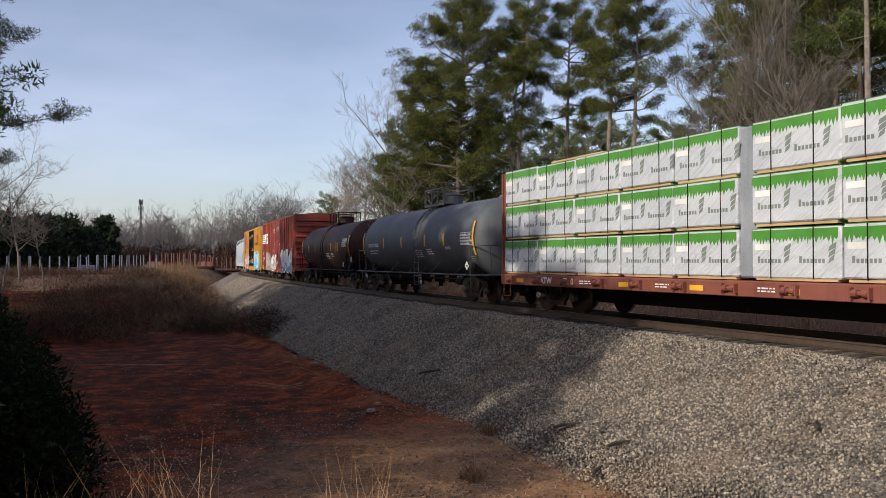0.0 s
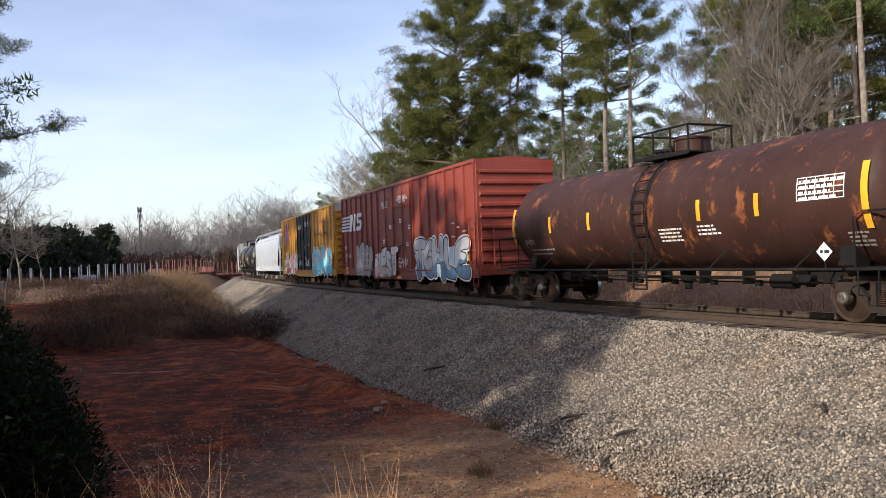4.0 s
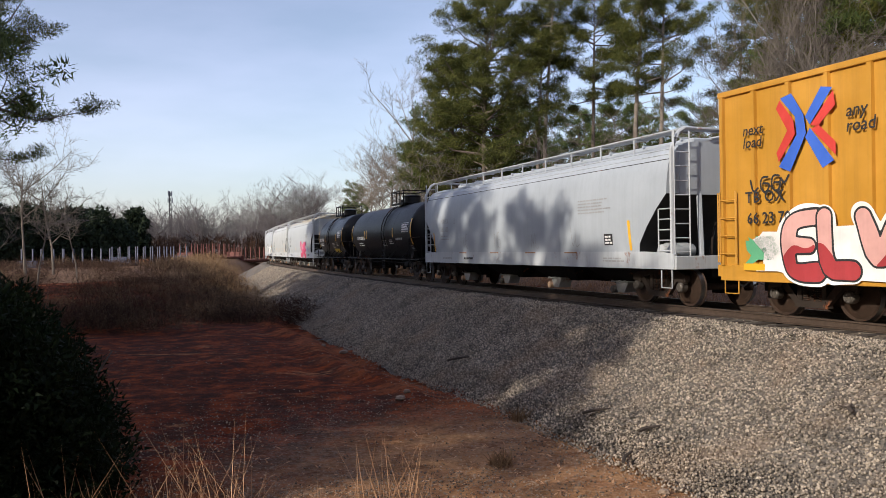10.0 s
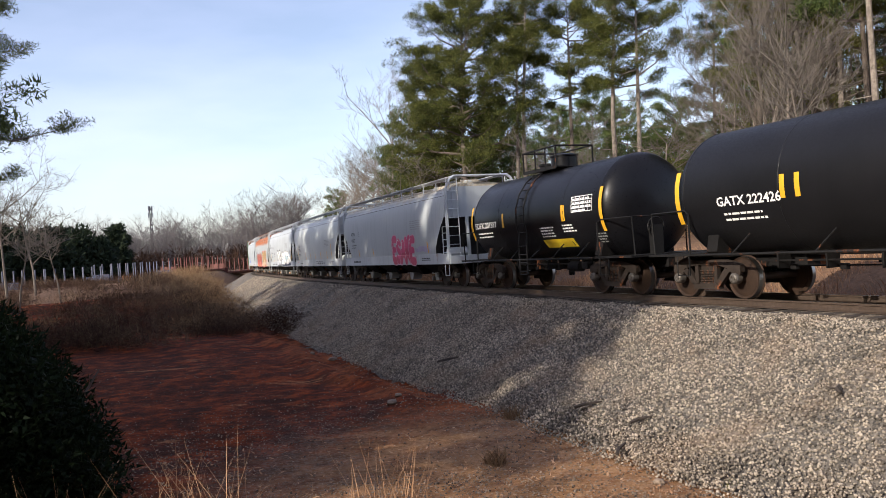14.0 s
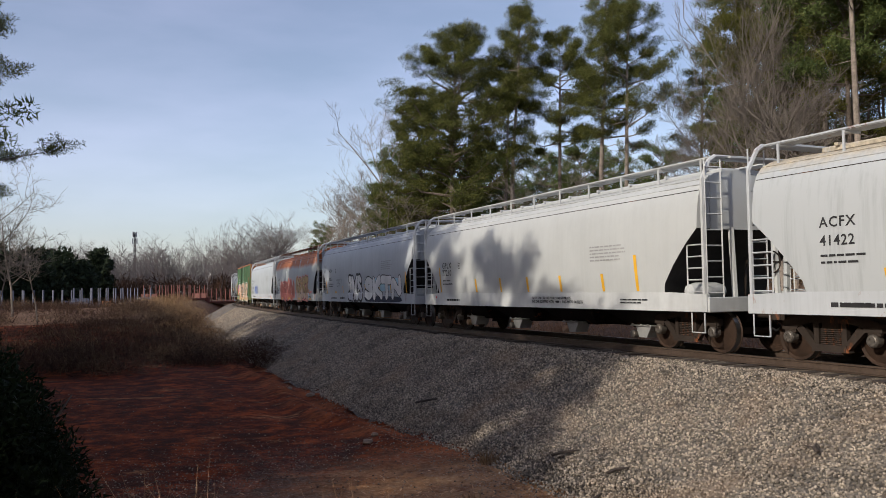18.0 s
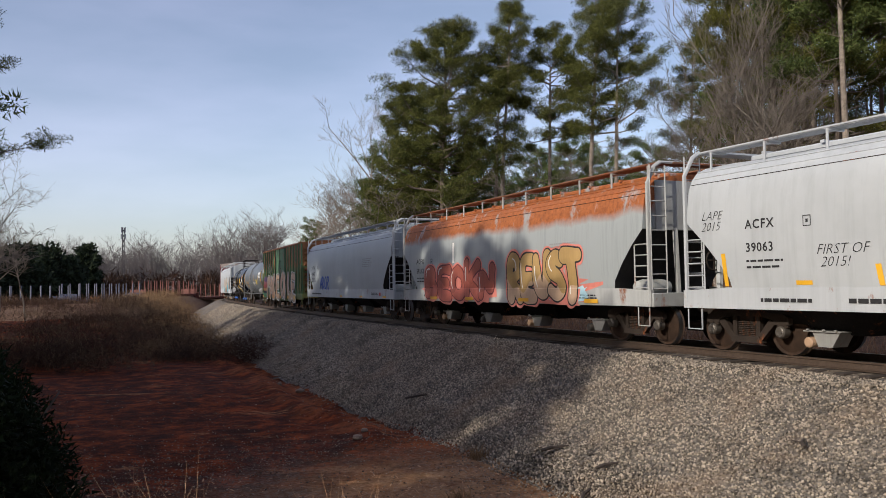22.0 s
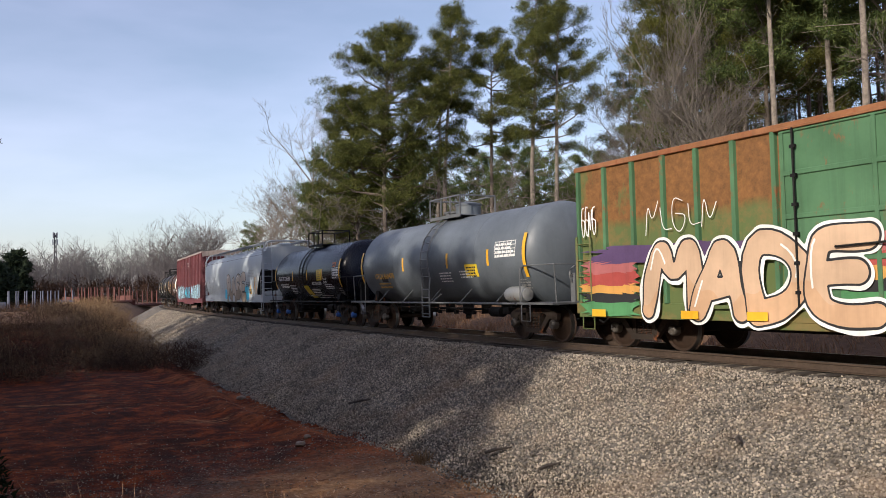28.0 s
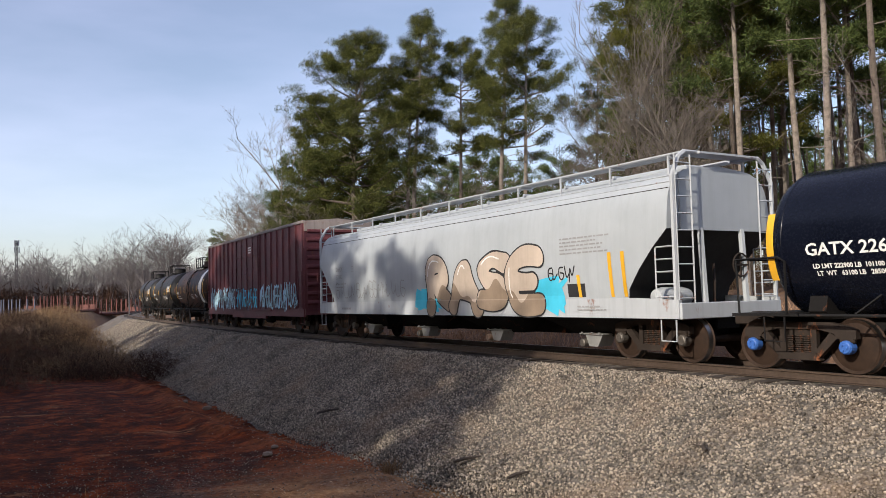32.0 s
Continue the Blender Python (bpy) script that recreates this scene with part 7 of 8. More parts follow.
def build_train():
    lumber_flat()
    grey_tank = paint("tank_grey", (0.082, 0.09, 0.1), 0.6, 0.3)
    c, h, sd = tank_car("dark grey tank car with white lettering and yellow reflectors", 12.8, 28.8, grey_tank, trim=paint("dark_grey_trim", (0.06, 0.065, 0.07), 0.55), ladder_x=0.97, marks=(-3.41, -1.001, 1.78, 3.74), inset=2.25)
    tank_print(c, sd, h, 2.6, "GATX 213145", -5.69, 2.42, 0.24, code="SR-8754", panel=(5.3, 2.34))
    placard(c, sd, 5.94, 1.6)
    c, h, sd = tank_car("rust-brown tank car streaked with dirt", 28.8, 44.25, paint("tank_brown", (0.048, 0.021, 0.016), 0.55, 0.5, 0.2), R=1.4, zc=2.6, ladder_x=0.0, inset=1.5)
    tank_print(c, sd, h, 2.6, "SHPX", -h + 1.0, 2.05, 0.2, GREY_INK)
    placard(c, sd, 5.3, 1.6)
    placard(c, sd, 6.95, 1.85)
    # red box car
    red = paint("boxcar_red", (0.25, 0.036, 0.018), 0.5, 0.3, 0.0, fade=0.15)
    c, h, W = box_car("faded red box car with white lettering and silver graffiti", 44.25, 63.2, 17.2, 1.05, 5.03, red, red, red, 8, 2.25, truck_in=2.2)
    y = W + 0.074
    lm = Mesh()
    for i in range(5):
        lm.add([(-h + 0.15 + 0.04 * i, 0, 3.3 + i * 0.165), (-h + 1.72 + 0.02 * i, 0, 3.3 + i * 0.165), (-h + 1.74 + 0.02 * i, 0, 3.4 + i * 0.165), (-h + 0.17 + 0.04 * i, 0, 3.4 + i * 0.165)], [(0, 1, 2, 3)])
    for ring in ([(1.8, 3.44), (2.1, 3.44), (2.34, 4.02), (2.46, 3.44), (2.76, 3.44), (2.95, 4.3), (2.7, 4.3), (2.6, 3.86), (2.38, 4.3), (1.98, 4.3)],
                 [(2.98, 3.44), (3.72, 3.44), (3.92, 3.6), (3.96, 3.84), (3.8, 3.96), (3.38, 3.96), (3.42, 4.1), (3.98, 4.1), (4.0, 4.3), (3.26, 4.3), (3.12, 4.16), (3.1, 3.92), (3.24, 3.8), (3.66, 3.8), (3.62, 3.66), (3.0, 3.64)]):
        lm.add([(-h + a - 0.12, 0, b - 0.18) for a, b in ring], [tuple(range(len(ring)))])
    decal("railway_emblem", lm.data("railway_emblem"), WHITE_INK, c, y, 0.004, "white striped railway emblem")
    letters(c, y, "47 11 66", -7.9, 1.93, 0.3, bold=0.008)
    letters(c, y, "NS", -7.9, 2.36, 0.28, bold=0.008, gap=1.15)
    bars(c, y, -7.9, 1.82, 0.4, 2, None, 0.03, 0.07)
    letters(c, W + 0.1, "CLOSE THIS DOOR\nBEFORE CLOSING\nMAIN DOOR", -1.0, 4.28, 0.13, bold=0.004, centre=True)
    letters(c, W + 0.1, "CLOSE AND LOCK\nBOTH DOORS BEFORE\nMOVING CAR", 1.3, 4.36, 0.13, bold=0.004, centre=True)
    for i, (a, z) in enumerate([(-0.5, 3.2), (0.9, 3.4), (-1.4, 2.6), (0.3, 2.3), (1.7, 2.4), (2.0, 3.1)]):
        bars(c, W + 0.1, a, z, 0.35, 2, None, 0.06, 0.1, i)
    rect(c, y, -h + 0.72, -h + 1.12, 1.3, 1.46, YELLOW, "placard_holder")
    rect(c, y, -h + 0.72, -h + 1.12, 1.08, 1.24, YELLOW, "placard_holder")
    for x in (-2.8, 0.2, 2.9, 5.6):
        rect(c, W + 0.03, x, x + 0.5, 0.93, 1.03, YELLOW, "placard_holder")
    rect(c, y, h - 0.95, h - 0.55, 1.62, 1.84, YELLOW, "placard_holder")
    rect(c, y, h - 0.95, h - 0.5, 1.9, 2.3, BLACK_INK, "stencil_panel")
    for i in range(4):
        bars(c, y, h - 2.1 + 0.5 * (i % 3), 2.95 - 0.16 * i, 0.35, 1, None, 0.05, seed=i)
    blob(c, y, -6.1, -3.3, 0.98, 1.9, paint("grey_spray", (0.34, 0.3, 0.28), 0.55, 0.4), 5)
    blob(c, y, -5.5, -4.0, 1.6, 2.45, paint("grey_spray_top", (0.34, 0.3, 0.28), 0.55, 0.4), 55)
    burner(c, y, "UIU", -5.75, 0.98, 1.7, paint("worn_silver_spray", (0.4, 0.36, 0.34), 0.5, 0.4), BLACK_INK, None, 0.72, second=GREY_INK, shine=False, fat=0.15)
    scrawl(c, y + 0.012, -5.8, 1.3, 2.5, 0.9, WHITE_INK, 301, 6, 0.018)
    blob(c, W + 0.1, -2.9, 0.4, 0.95, 2.15, WHITE_INK, 6)
    burner(c, W + 0.13, "NEST", -2.5, 1.0, 1.4, WHITE_INK, paint("brown_spray", (0.12, 0.05, 0.04), 0.6), None, 0.86, second=paint("rosy_white_spray", (0.6, 0.48, 0.45), 0.6, 0.3), fat=0.12)
    scrawl(c, W + 0.15, 0.7, 1.35, 1.2, 0.5, WHITE_INK, 311, 4, 0.02)
    scrawl(c, W + 0.11, -1.6, 4.45, 1.3, 0.4, SALMON, 312, 5, 0.01)
    scrawl(c, W + 0.15, -2.6, 1.3, 3.0, 0.5, GREY_INK, 302, 7, 0.014)
    blob(c, y, 2.4, 7.6, 0.98, 2.2, PALE_BLUE, 8)
    burner(c, y, "TGHLE", 2.6, 0.98, 1.72, CHROME_INK, BLACK_INK, WHITE_INK, 0.95, second=paint("slate_blue_spray", (0.1, 0.2, 0.34), 0.5))
    # yellow box car
    ochre = paint("boxcar_yellow", (0.5, 0.24, 0.02), 0.5, 0.28, 0.0, fade=0.15)
    black_door = paint("door_black", (0.007, 0.0078, 0.0105), 0.45, 0.2)
    c, h, W = box_car("yellow box car with black plug doors and bright graffiti", 63.2, 82.45, 17.6, 1.02, 4.97, ochre, black_door, ochre, 8, 2.25, cap_mat=paint("grey_end_cap", (0.4, 0.4, 0.39), 0.55, 0.3))
    y = W + 0.074
    letters(c, y, "next\nload", -8.06, 3.98, 0.3, BLACK_INK, bold=0.004, shear=0.15)
    letters(c, y, "any\nroad", -5.56, 4.0, 0.32, BLACK_INK, bold=0.004, shear=0.15)
    ex, ez = -6.55, 3.92
    for ink, off in ((BLUE_INK, 0.0), (RED_INK, 0.001)):
        arms = [[(-0.55, 0.72), (-0.25, 0.78), (0.06, 0.3), (0.12, -0.1), (-0.3, -0.85), (-0.6, -0.72), (-0.12, -0.1), (-0.16, 0.28)], [(0.1, 0.24), (0.5, 0.78), (0.78, 0.72), (0.22, 0.06)], [(0.1, -0.18), (0.52, -0.85), (0.8, -0.72), (0.22, -0.0)]] if ink is BLUE_INK else \
               [[(-0.66, 0.52), (-0.56, 0.68), (-0.2, 0.22), (-0.16, -0.08), (-0.6, -0.62), (-0.66, -0.42), (-0.36, 0.02)], [(0.24, 0.05), (0.8, 0.66), (0.84, 0.36), (0.42, -0.0)], [(0.26, -0.03), (0.84, -0.62), (0.84, -0.36), (0.44, 0.03)]]
        for a in arms:
            patch(c, y, [(ex + p * 0.92, ez + q * 0.92) for p, q in a], ink, "arrow_emblem", 0.005 + off * 3)
    letters(c, y, "TB OX", -8.0, 2.6, 0.32, BLACK_INK, bold=0.006, gap=1.1)
    letters(c, y, "66 23 70", -7.96, 2.17, 0.32, BLACK_INK, bold=0.006)
    letters(c, y, "Railcar Pooling Experts", 3.4, 3.34, 0.4, BLACK_INK, bold=0.006, wide=1.0)
    rust_red = paint("emblem_rust", (0.42, 0.09, 0.02), 0.55, 0.2)
    for ring in ([(4.55, 4.12), (6.1, 4.12), (6.1, 4.24), (4.55, 4.24)], [(4.75, 3.72), (4.87, 3.72), (4.87, 4.12), (4.75, 4.12)], [(5.4, 3.72), (5.52, 3.72), (5.52, 4.12), (5.4, 4.12)], [(5.75, 3.72), (5.9, 3.72), (6.5, 4.36), (6.35, 4.36)], [(5.85, 4.36), (6.0, 4.36), (6.5, 3.72), (6.35, 3.72)]):
        patch(c, y, ring, rust_red, "company_emblem")
    letters(c, W + 0.1, "CLOSE THIS DOOR\nBEFORE CLOSING\nMAIN DOOR", -1.15, 4.2, 0.13, bold=0.004, centre=True)
    letters(c, W + 0.1, "CLOSE AND LOCK\nBOTH DOORS BEFORE\nMOVING CAR", 1.1, 4.3, 0.13, bold=0.004, centre=True)
    for i, (a, z) in enumerate([(-0.2, 3.2), (0.2, 2.8), (1.5, 3.0), (-1.9, 2.3), (-1.3, 1.9), (0.5, 2.1), (1.2, 2.0)]):
        bars(c, W + 0.1, a, z, 0.34, 3, None, 0.035, 0.08, i)
    rect(c, W + 0.1, -1.2, -1.02, 1.9, 2.05, RED_INK, "sticker")
    rect(c, W + 0.1, 0.6, 0.78, 2.0, 2.15, RED_INK, "sticker")
    scrawl(c, W + 0.11, -1.7, 1.5, 1.1, 0.45, PALE_BLUE, 5)
    scrawl(c, W + 0.11, 0.6, 1.5, 1.2, 0.5, WHITE_INK, 6)
    blob(c, y, -7.9, -2.7, 1.05, 2.1, WHITE_INK, 11)
    blob(c, y, -3.0, -2.3, 1.1, 2.45, GREEN_INK, 12, rough=0.5)
    blob(c, y, -8.1, -7.0, 1.3, 1.95, GREEN_INK, 13, rough=0.5)
    burner(c, y, "ELVIS", -6.95, 1.06, 1.58, paint("blush_spray", (0.66, 0.36, 0.32), 0.55, 0.2), BLACK_INK, WHITE_INK, 0.78, second=paint("deep_red_spray", (0.36, 0.03, 0.035), 0.55), fat=0.095, gap=0.95, shine=False, wild=0.25)
    rect(c, y, -h + 0.72, -h + 1.3, 1.22, 1.36, YELLOW, "placard_holder")
    blob(c, y, 2.4, 7.9, 1.3, 2.55, SALMON, 14, rough=0.3)
    blob(c, y, 2.35, 8.3, 1.05, 2.25, WHITE_INK, 15, rough=0.2)
    burner(c, y, "SDNHO", 2.6, 1.0, 1.85, paint("sky_spray", (0.24, 0.58, 0.68), 0.55, 0.15), paint("indigo_spray", (0.03, 0.03, 0.12), 0.55), WHITE_INK, 0.92, second=CYAN_INK, fat=0.105)
    rect(c, y, h - 1.5, h - 0.95, 1.25, 1.42, YELLOW, "placard_holder")
    scrawl(c, y, -h + 0.9, 2.75, 1.0, 0.4, BLACK_INK, 3, 4)
    # hoppers and tanks
    white_old = paint("hopper_light_grey", (0.385, 0.42, 0.455), 0.5, 0.16, 0.0, fade=0.07)
    white_trim = paint("hopper_trim", (0.45, 0.475, 0.495), 0.5, 0.25, 0.05, fade=0.06)
    c, h = hopper_car("pale grey covered hopper with cracked paint on its side", 82.45, 100.85, 16.9, white_old, white_trim)
    hopper_print(c, h, "NAHX", "581385", -h + 2.0, 2.75, 0.26, GREY_INK, stripes=[(-h + 1.2, 0.8), (h - 1.75, 0.8)])
    bars(c, 1.535, -h + 4.3, 1.34, 1.1, 1, BLACK_INK, 0.08, seed=2)
    rust_ink = paint("rust_stain", (0.3, 0.12, 0.03), 0.7, 0.3)
    for i, x in enumerate((-4.2, -1.4, 1.3, 3.8)):
        scrawl(c, hop_side, x, 1.64, 0.5, 0.75, GREY_INK, 40 + i, 2, 0.008)
        rect(c, 1.535, x - 0.4, x + 0.3, 1.57, 1.6, rust_ink, "rust_line")
    rect(c, hop_side, h - 2.9, h - 2.5, 1.78, 2.08, BLACK_INK, "stencil_panel")
    bars(c, hop_side, h - 2.86, 1.98, 0.34, 3, WHITE_INK, 0.05, 0.08, 5)
    black = paint("tank_black", (0.009, 0.009, 0.0105), 0.42, 0.3)
    c, h, sd = tank_car("black tank car with a mid ladder and white data panel", 100.85, 115.4, black, ladder_x=1.16, marks=(-2.44, -0.45, 2.69))
    tank_print(c, sd, h, 2.6, "GATX 222426", -4.6, 2.3, 0.27, code="SR-8754 FRA AIP")
    c, h, sd = tank_car("short black tank car with yellow caution patch", 115.4, 126.5, paint("tank_black_gloss", (0.007, 0.007, 0.0085), 0.32, 0.2), ladder_x=-0.39, marks=(-1.72, 0.46, 2.0))
    tank_print(c, sd, h, 2.6, "EDFX 201597", -3.85, 2.38, 0.27)
    rect(c, sd, 0.5, 2.2, 1.6, 1.85, SIGN_YELLOW, "caution_patch")
    pale = paint("hopper_pale_grey", (0.42, 0.445, 0.455), 0.5, 0.2, 0.0, fade=0.07)
    yellowed = patchy("hopper_stained_white", (0.45, 0.39, 0.29), (0.43, 0.455, 0.465), 4.0, 0.9)
    c, h = hopper_car("white covered hopper with rust-stained roof and pink graffiti", 126.5, 143.4, 15.65, pale, white_trim, rusty=yellowed, truck_in=1.45)
    hopper_print(c, h, "ACFX", "41422", -h + 1.75, 2.75, 0.26, stripes=[(-h + 3.0, 0.4), (-2.2, 0.4), (5.6, 0.5)])
    bars(c, 1.535, -h + 1.9, 1.34, 1.1, 1, BLACK_INK, 0.08, seed=2)
    burner(c, hop_skin, "ESAKE", 1.0, 1.23, 1.42, PINK_INK, paint("pale_pink_spray", (0.6, 0.36, 0.42), 0.55, 0.2), None, 0.66, fat=0.11, wild=0.5, second=paint("crimson_spray", (0.5, 0.04, 0.1), 0.55, 0.2))
    blob(c, hop_side, 4.0, 6.2, 1.66, 1.95, paint("lilac_spray", (0.42, 0.38, 0.52), 0.6, 0.3), 210, rough=0.6)
    cream = paint("hopper_cream", (0.475, 0.49, 0.48), 0.45, 0.1, 0.0, fade=0.05)
    cream_trim = paint("hopper_cream_trim", (0.485, 0.5, 0.495), 0.45, 0.15)
    c, h = hopper_car("cream covered hopper with black number and yellow reflectors", 143.4, 159.9, 15.45, cream, cream_trim)
    hopper_print(c, h, "GPLX", "77260", -h + 1.8, 2.5, 0.29, drop=0.9, stripes=[(-h + 1.55, 0.95), (-3.24, 0.48), (-1.5, 0.48), (0.2, 0.48), (2.01, 0.48), (4.0, 0.48), (h - 2.35, 0.9)])
    letters(c, 1.535, "NOTE: THIS CAR HAS FOUR COMPARTMENTS", 0.45, 1.43, 0.1, BLACK_INK, bold=0.003)
    letters(c, 1.535, "THIS CAR EQUIPPED WITH", 0.45, 1.33, 0.1, BLACK_INK, bold=0.003)
    letters(c, 1.535, "PNEUMATIC OUTLETS", 2.1, 1.33, 0.1, BLACK_INK, bold=0.003)
    bars(c, 1.535, 1.75, 1.335, 0.3, 1, BLACK_INK, 0.06)
    rect(c, 1.535, -h + 1.1, -h + 1.2, 1.42, 1.5, RED_INK, "sticker")
    c, h = hopper_car("off-white covered hopper tagged in black and turquoise outline", 159.9, 176.4, 15.36, paint("hopper_offwhite", (0.44, 0.465, 0.48), 0.5, 0.2, 0.0, fade=0.07), white_trim)
    hopper_print(c, h, "ACFX", "39063", -h + 1.8, 2.76, 0.25, drop=1.8, stripes=[(-h + 1.2, 0.7), (-3.1, 0.4), (-1.1, 0.4), (0.9, 0.45), (3.1, 0.45), (4.7, 0.5), (6.7, 0.9)])
    rect(c, hop_side, -4.75, -4.4, 1.66, 1.74, YELLOW, "reflector")
    bars(c, 1.535, -h + 4.0, 1.34, 1.1, 1, BLACK_INK, 0.08, seed=2)
    burner(c, hop_skin, "JAOS", -1.98, 1.24, 1.5, WHITE_INK, BLACK_INK, BLACK_INK, 0.62, second=CHROME_INK, fat=0.105)
    blob(c, hop_skin, 0.55, 6.3, 1.7, 2.32, PALE_BLUE, 33, rough=0.2)
    blob(c, hop_skin, 0.6, 6.3, 1.22, 1.5, paint("night_blue_spray", (0.015, 0.02, 0.05), 0.55), 34, rough=0.12)
    burner(c, hop_skin, "SKTN", 0.95, 1.36, 1.2, WHITE_INK, BLACK_INK, None, 1.7, fat=0.15, shine=False, wild=0.15)
    letters(c, hop_side, "LAPE\n2015", -h + 0.62, 3.0, 0.26, BLACK_INK, bold=-0.004, shear=0.35)
    letters(c, hop_side, "FIRST OF\n 2015!", -h + 3.4, 2.2, 0.26, BLACK_INK, bold=-0.004, shear=0.35)
    rusty = patchy("hopper_rusted_top", (0.36, 0.11, 0.03), (0.355, 0.385, 0.39), 3.4, 0.7)
    rust_trim = paint("rusted_trim", (0.2, 0.09, 0.045), 0.7, 0.4, 0.4)
    c, h = hopper_car("grey covered hopper rusted orange on top with large graffiti", 176.4, 192.65, 15.25, paint("hopper_dull_grey", (0.36, 0.37, 0.36), 0.6, 0.3), paint("hopper_dull_trim", (0.4, 0.41, 0.4), 0.6, 0.3, 0.15), rusty=rusty, walk_mat=rust_trim)
    hopper_print(c, h, "ACFX", "58162", -h + 1.5, 2.55, 0.26, drop=1.35)
    blob(c, hop_skin, -5.8, 0.4, 1.12, 2.1, SALMON, 21, rough=0.35)
    burner(c, hop_skin, "BEOKN", -5.25, 1.24, 1.45, paint("brick_spray", (0.36, 0.09, 0.06), 0.55), paint("maroon_spray", (0.14, 0.02, 0.025), 0.55), SALMON, 1.16, fat=0.12, second=paint("rust_rose_spray", (0.5, 0.13, 0.09), 0.55))
    blob(c, hop_skin, 0.3, 6.0, 1.12, 1.9, SALMON, 22, rough=0.4)
    for i, x in enumerate((0.9, 2.6, 4.3)):
        blob(c, hop_skin, x, x + 0.9, 1.25, 1.7, PALE_BLUE, 23 + i, "painted_patch", 0.006, 0.4)
    burner(c, hop_skin, "REUST", 1.1, 1.22, 1.72, GOLD_INK, BLACK_INK, SALMON, 0.68, second=TAN_INK, fat=0.115, wild=0.4)
    letters(c, hop_side, "LEWER", 5.2, 1.36, 0.17, BLACK_INK, bold=0.006)
    letters(c, hop_side, "MTD", 0.35, 1.4, 0.2, BLACK_INK, bold=0.006)
    for x in (-4.9, -2.0, 1.6, 5.0):
        rect(c, 1.54, x, x + 0.6, 1.24, 1.34, YELLOW, "reflector", 0.02)
    rect(c, hop_side, -2.9, -2.75, 2.5, 3.2, WHITE_INK, "painted_patch")
    c, h = hopper_car("clean pale grey covered hopper with a blue scrawl", 192.65, 209.2, 15.27, paint("hopper_clean_grey", (0.405, 0.44, 0.455), 0.48, 0.12, 0.0, fade=0.05), white_trim)
    hopper_print(c, h, "ACFX", "41407", -h + 1.3, 2.72, 0.27)
    bars(c, 1.535, -h + 1.2, 1.34, 1.1, 1, BLACK_INK, 0.08, seed=2)
    burner(c, hop_skin, "AROR", -4.6, 1.62, 0.85, BLUE_INK, BLUE_INK, None, 0.85, shear=0.25, fat=0.006, shine=False)
    for x in (-0.6, 2.8, 6.2):
        rect(c, 1.535, x, x + 0.45, 1.23, 1.31, YELLOW, "reflector")
    rect(c, 1.535, h - 1.9, h - 1.7, 1.32, 1.46, RED_INK, "sticker")
    # green box car
    moss = patchy("boxcar_rusted_green", (0.2, 0.09, 0.028), (0.105, 0.14, 0.045), 3.1, 0.9, (0.2, 0.14, 0.05))
    door_green = paint("door_green", (0.065, 0.16, 0.075), 0.55, 0.4, 0.15)
    rust_roof = paint("rusted_roof", (0.25, 0.1, 0.035), 0.75, 0.5, 0.3)
    c, h, W = box_car("rusty green box car with painted sunset and tan graffiti", 209.2, 225.55, 14.8, 1.02, 4.47, moss, door_green, rust_roof, 7, 1.75, doors=1, end_mat=rust_roof, post_mat=door_green, truck_in=1.6)
    y = W + 0.074
    for i, (z0, z1, ink) in enumerate([(0.98, 1.45, paint("meadow_spray", (0.07, 0.24, 0.09), 0.6, 0.4)), (1.32, 1.6, BLACK_INK), (1.5, 1.8, paint("amber_spray", (0.6, 0.3, 0.07), 0.6, 0.3)), (1.68, 2.1, paint("dusk_red_spray", (0.38, 0.06, 0.05), 0.6, 0.4)), (1.95, 2.3, paint("dusk_pink_spray", (0.4, 0.12, 0.12), 0.6, 0.4)), (2.15, 2.6, paint("violet_spray", (0.09, 0.05, 0.13), 0.6, 0.2))]):
        blob(c, y, -h + 0.05, (-5.2 if i < 5 else -2.0), z0, z1, ink, 70 + i, "sunset_band", 0.003 + 0.0015 * i, 0.35, 44)
        if i < 5:
            blob(c, y, -0.8, 0.4, z0 + 0.2, z1 + 0.2, ink, 170 + i, "sunset_band", 0.003 + 0.0015 * i, 0.35)
    letters(c, W + 0.07, "LRS", -6.42, 2.3, 0.27, bold=0.006)
    letters(c, W + 0.07, "902 005", -6.4, 1.82, 0.27, bold=0.006)
    burner(c, W + 0.11, "MADE", -4.95, 0.96, 2.0, TAN_INK, BLACK_INK, WHITE_INK, 0.97, fat=0.095, wild=0.6, second=paint("deep_tan_spray", (0.55, 0.34, 0.2), 0.6, 0.2))
    burner(c, W + 0.11, "OILE", 0.55, 0.96, 2.0, TAN_INK, BLACK_INK, WHITE_INK, 0.98, fat=0.1, second=paint("warm_tan_spray", (0.5, 0.34, 0.22), 0.6, 0.2))
    for x in (-h + 0.62, -h + 3.3, -h + 4.9, 0.4, 3.2, 5.4):
        rect(c, W + 0.16, x, x + 0.45, 1.02, 1.18, YELLOW, "placard_holder")
    scrawl(c, y, -h + 0.2, 2.75, 0.5, 0.9, WHITE_INK, 77, 4, 0.014)
    scrawl(c, y, -h + 2.2, 2.7, 1.9, 0.8, WHITE_INK, 78, 5, 0.01)
    # tanks
    c, h, sd = tank_car("smooth grey tank car with orange lettering", 225.55, 239.6, paint("tank_mid_grey", (0.108, 0.125, 0.143), 0.45, 0.2), trim=paint("mid_grey_trim", (0.12, 0.125, 0.13), 0.5), ladder_x=-0.2, marks=(-1.95, 1.2, 3.6))
    tank_print(c, sd, h, 2.6, "UTLX 669470", -4.4, 2.12, 0.26, ORANGE_INK, True)
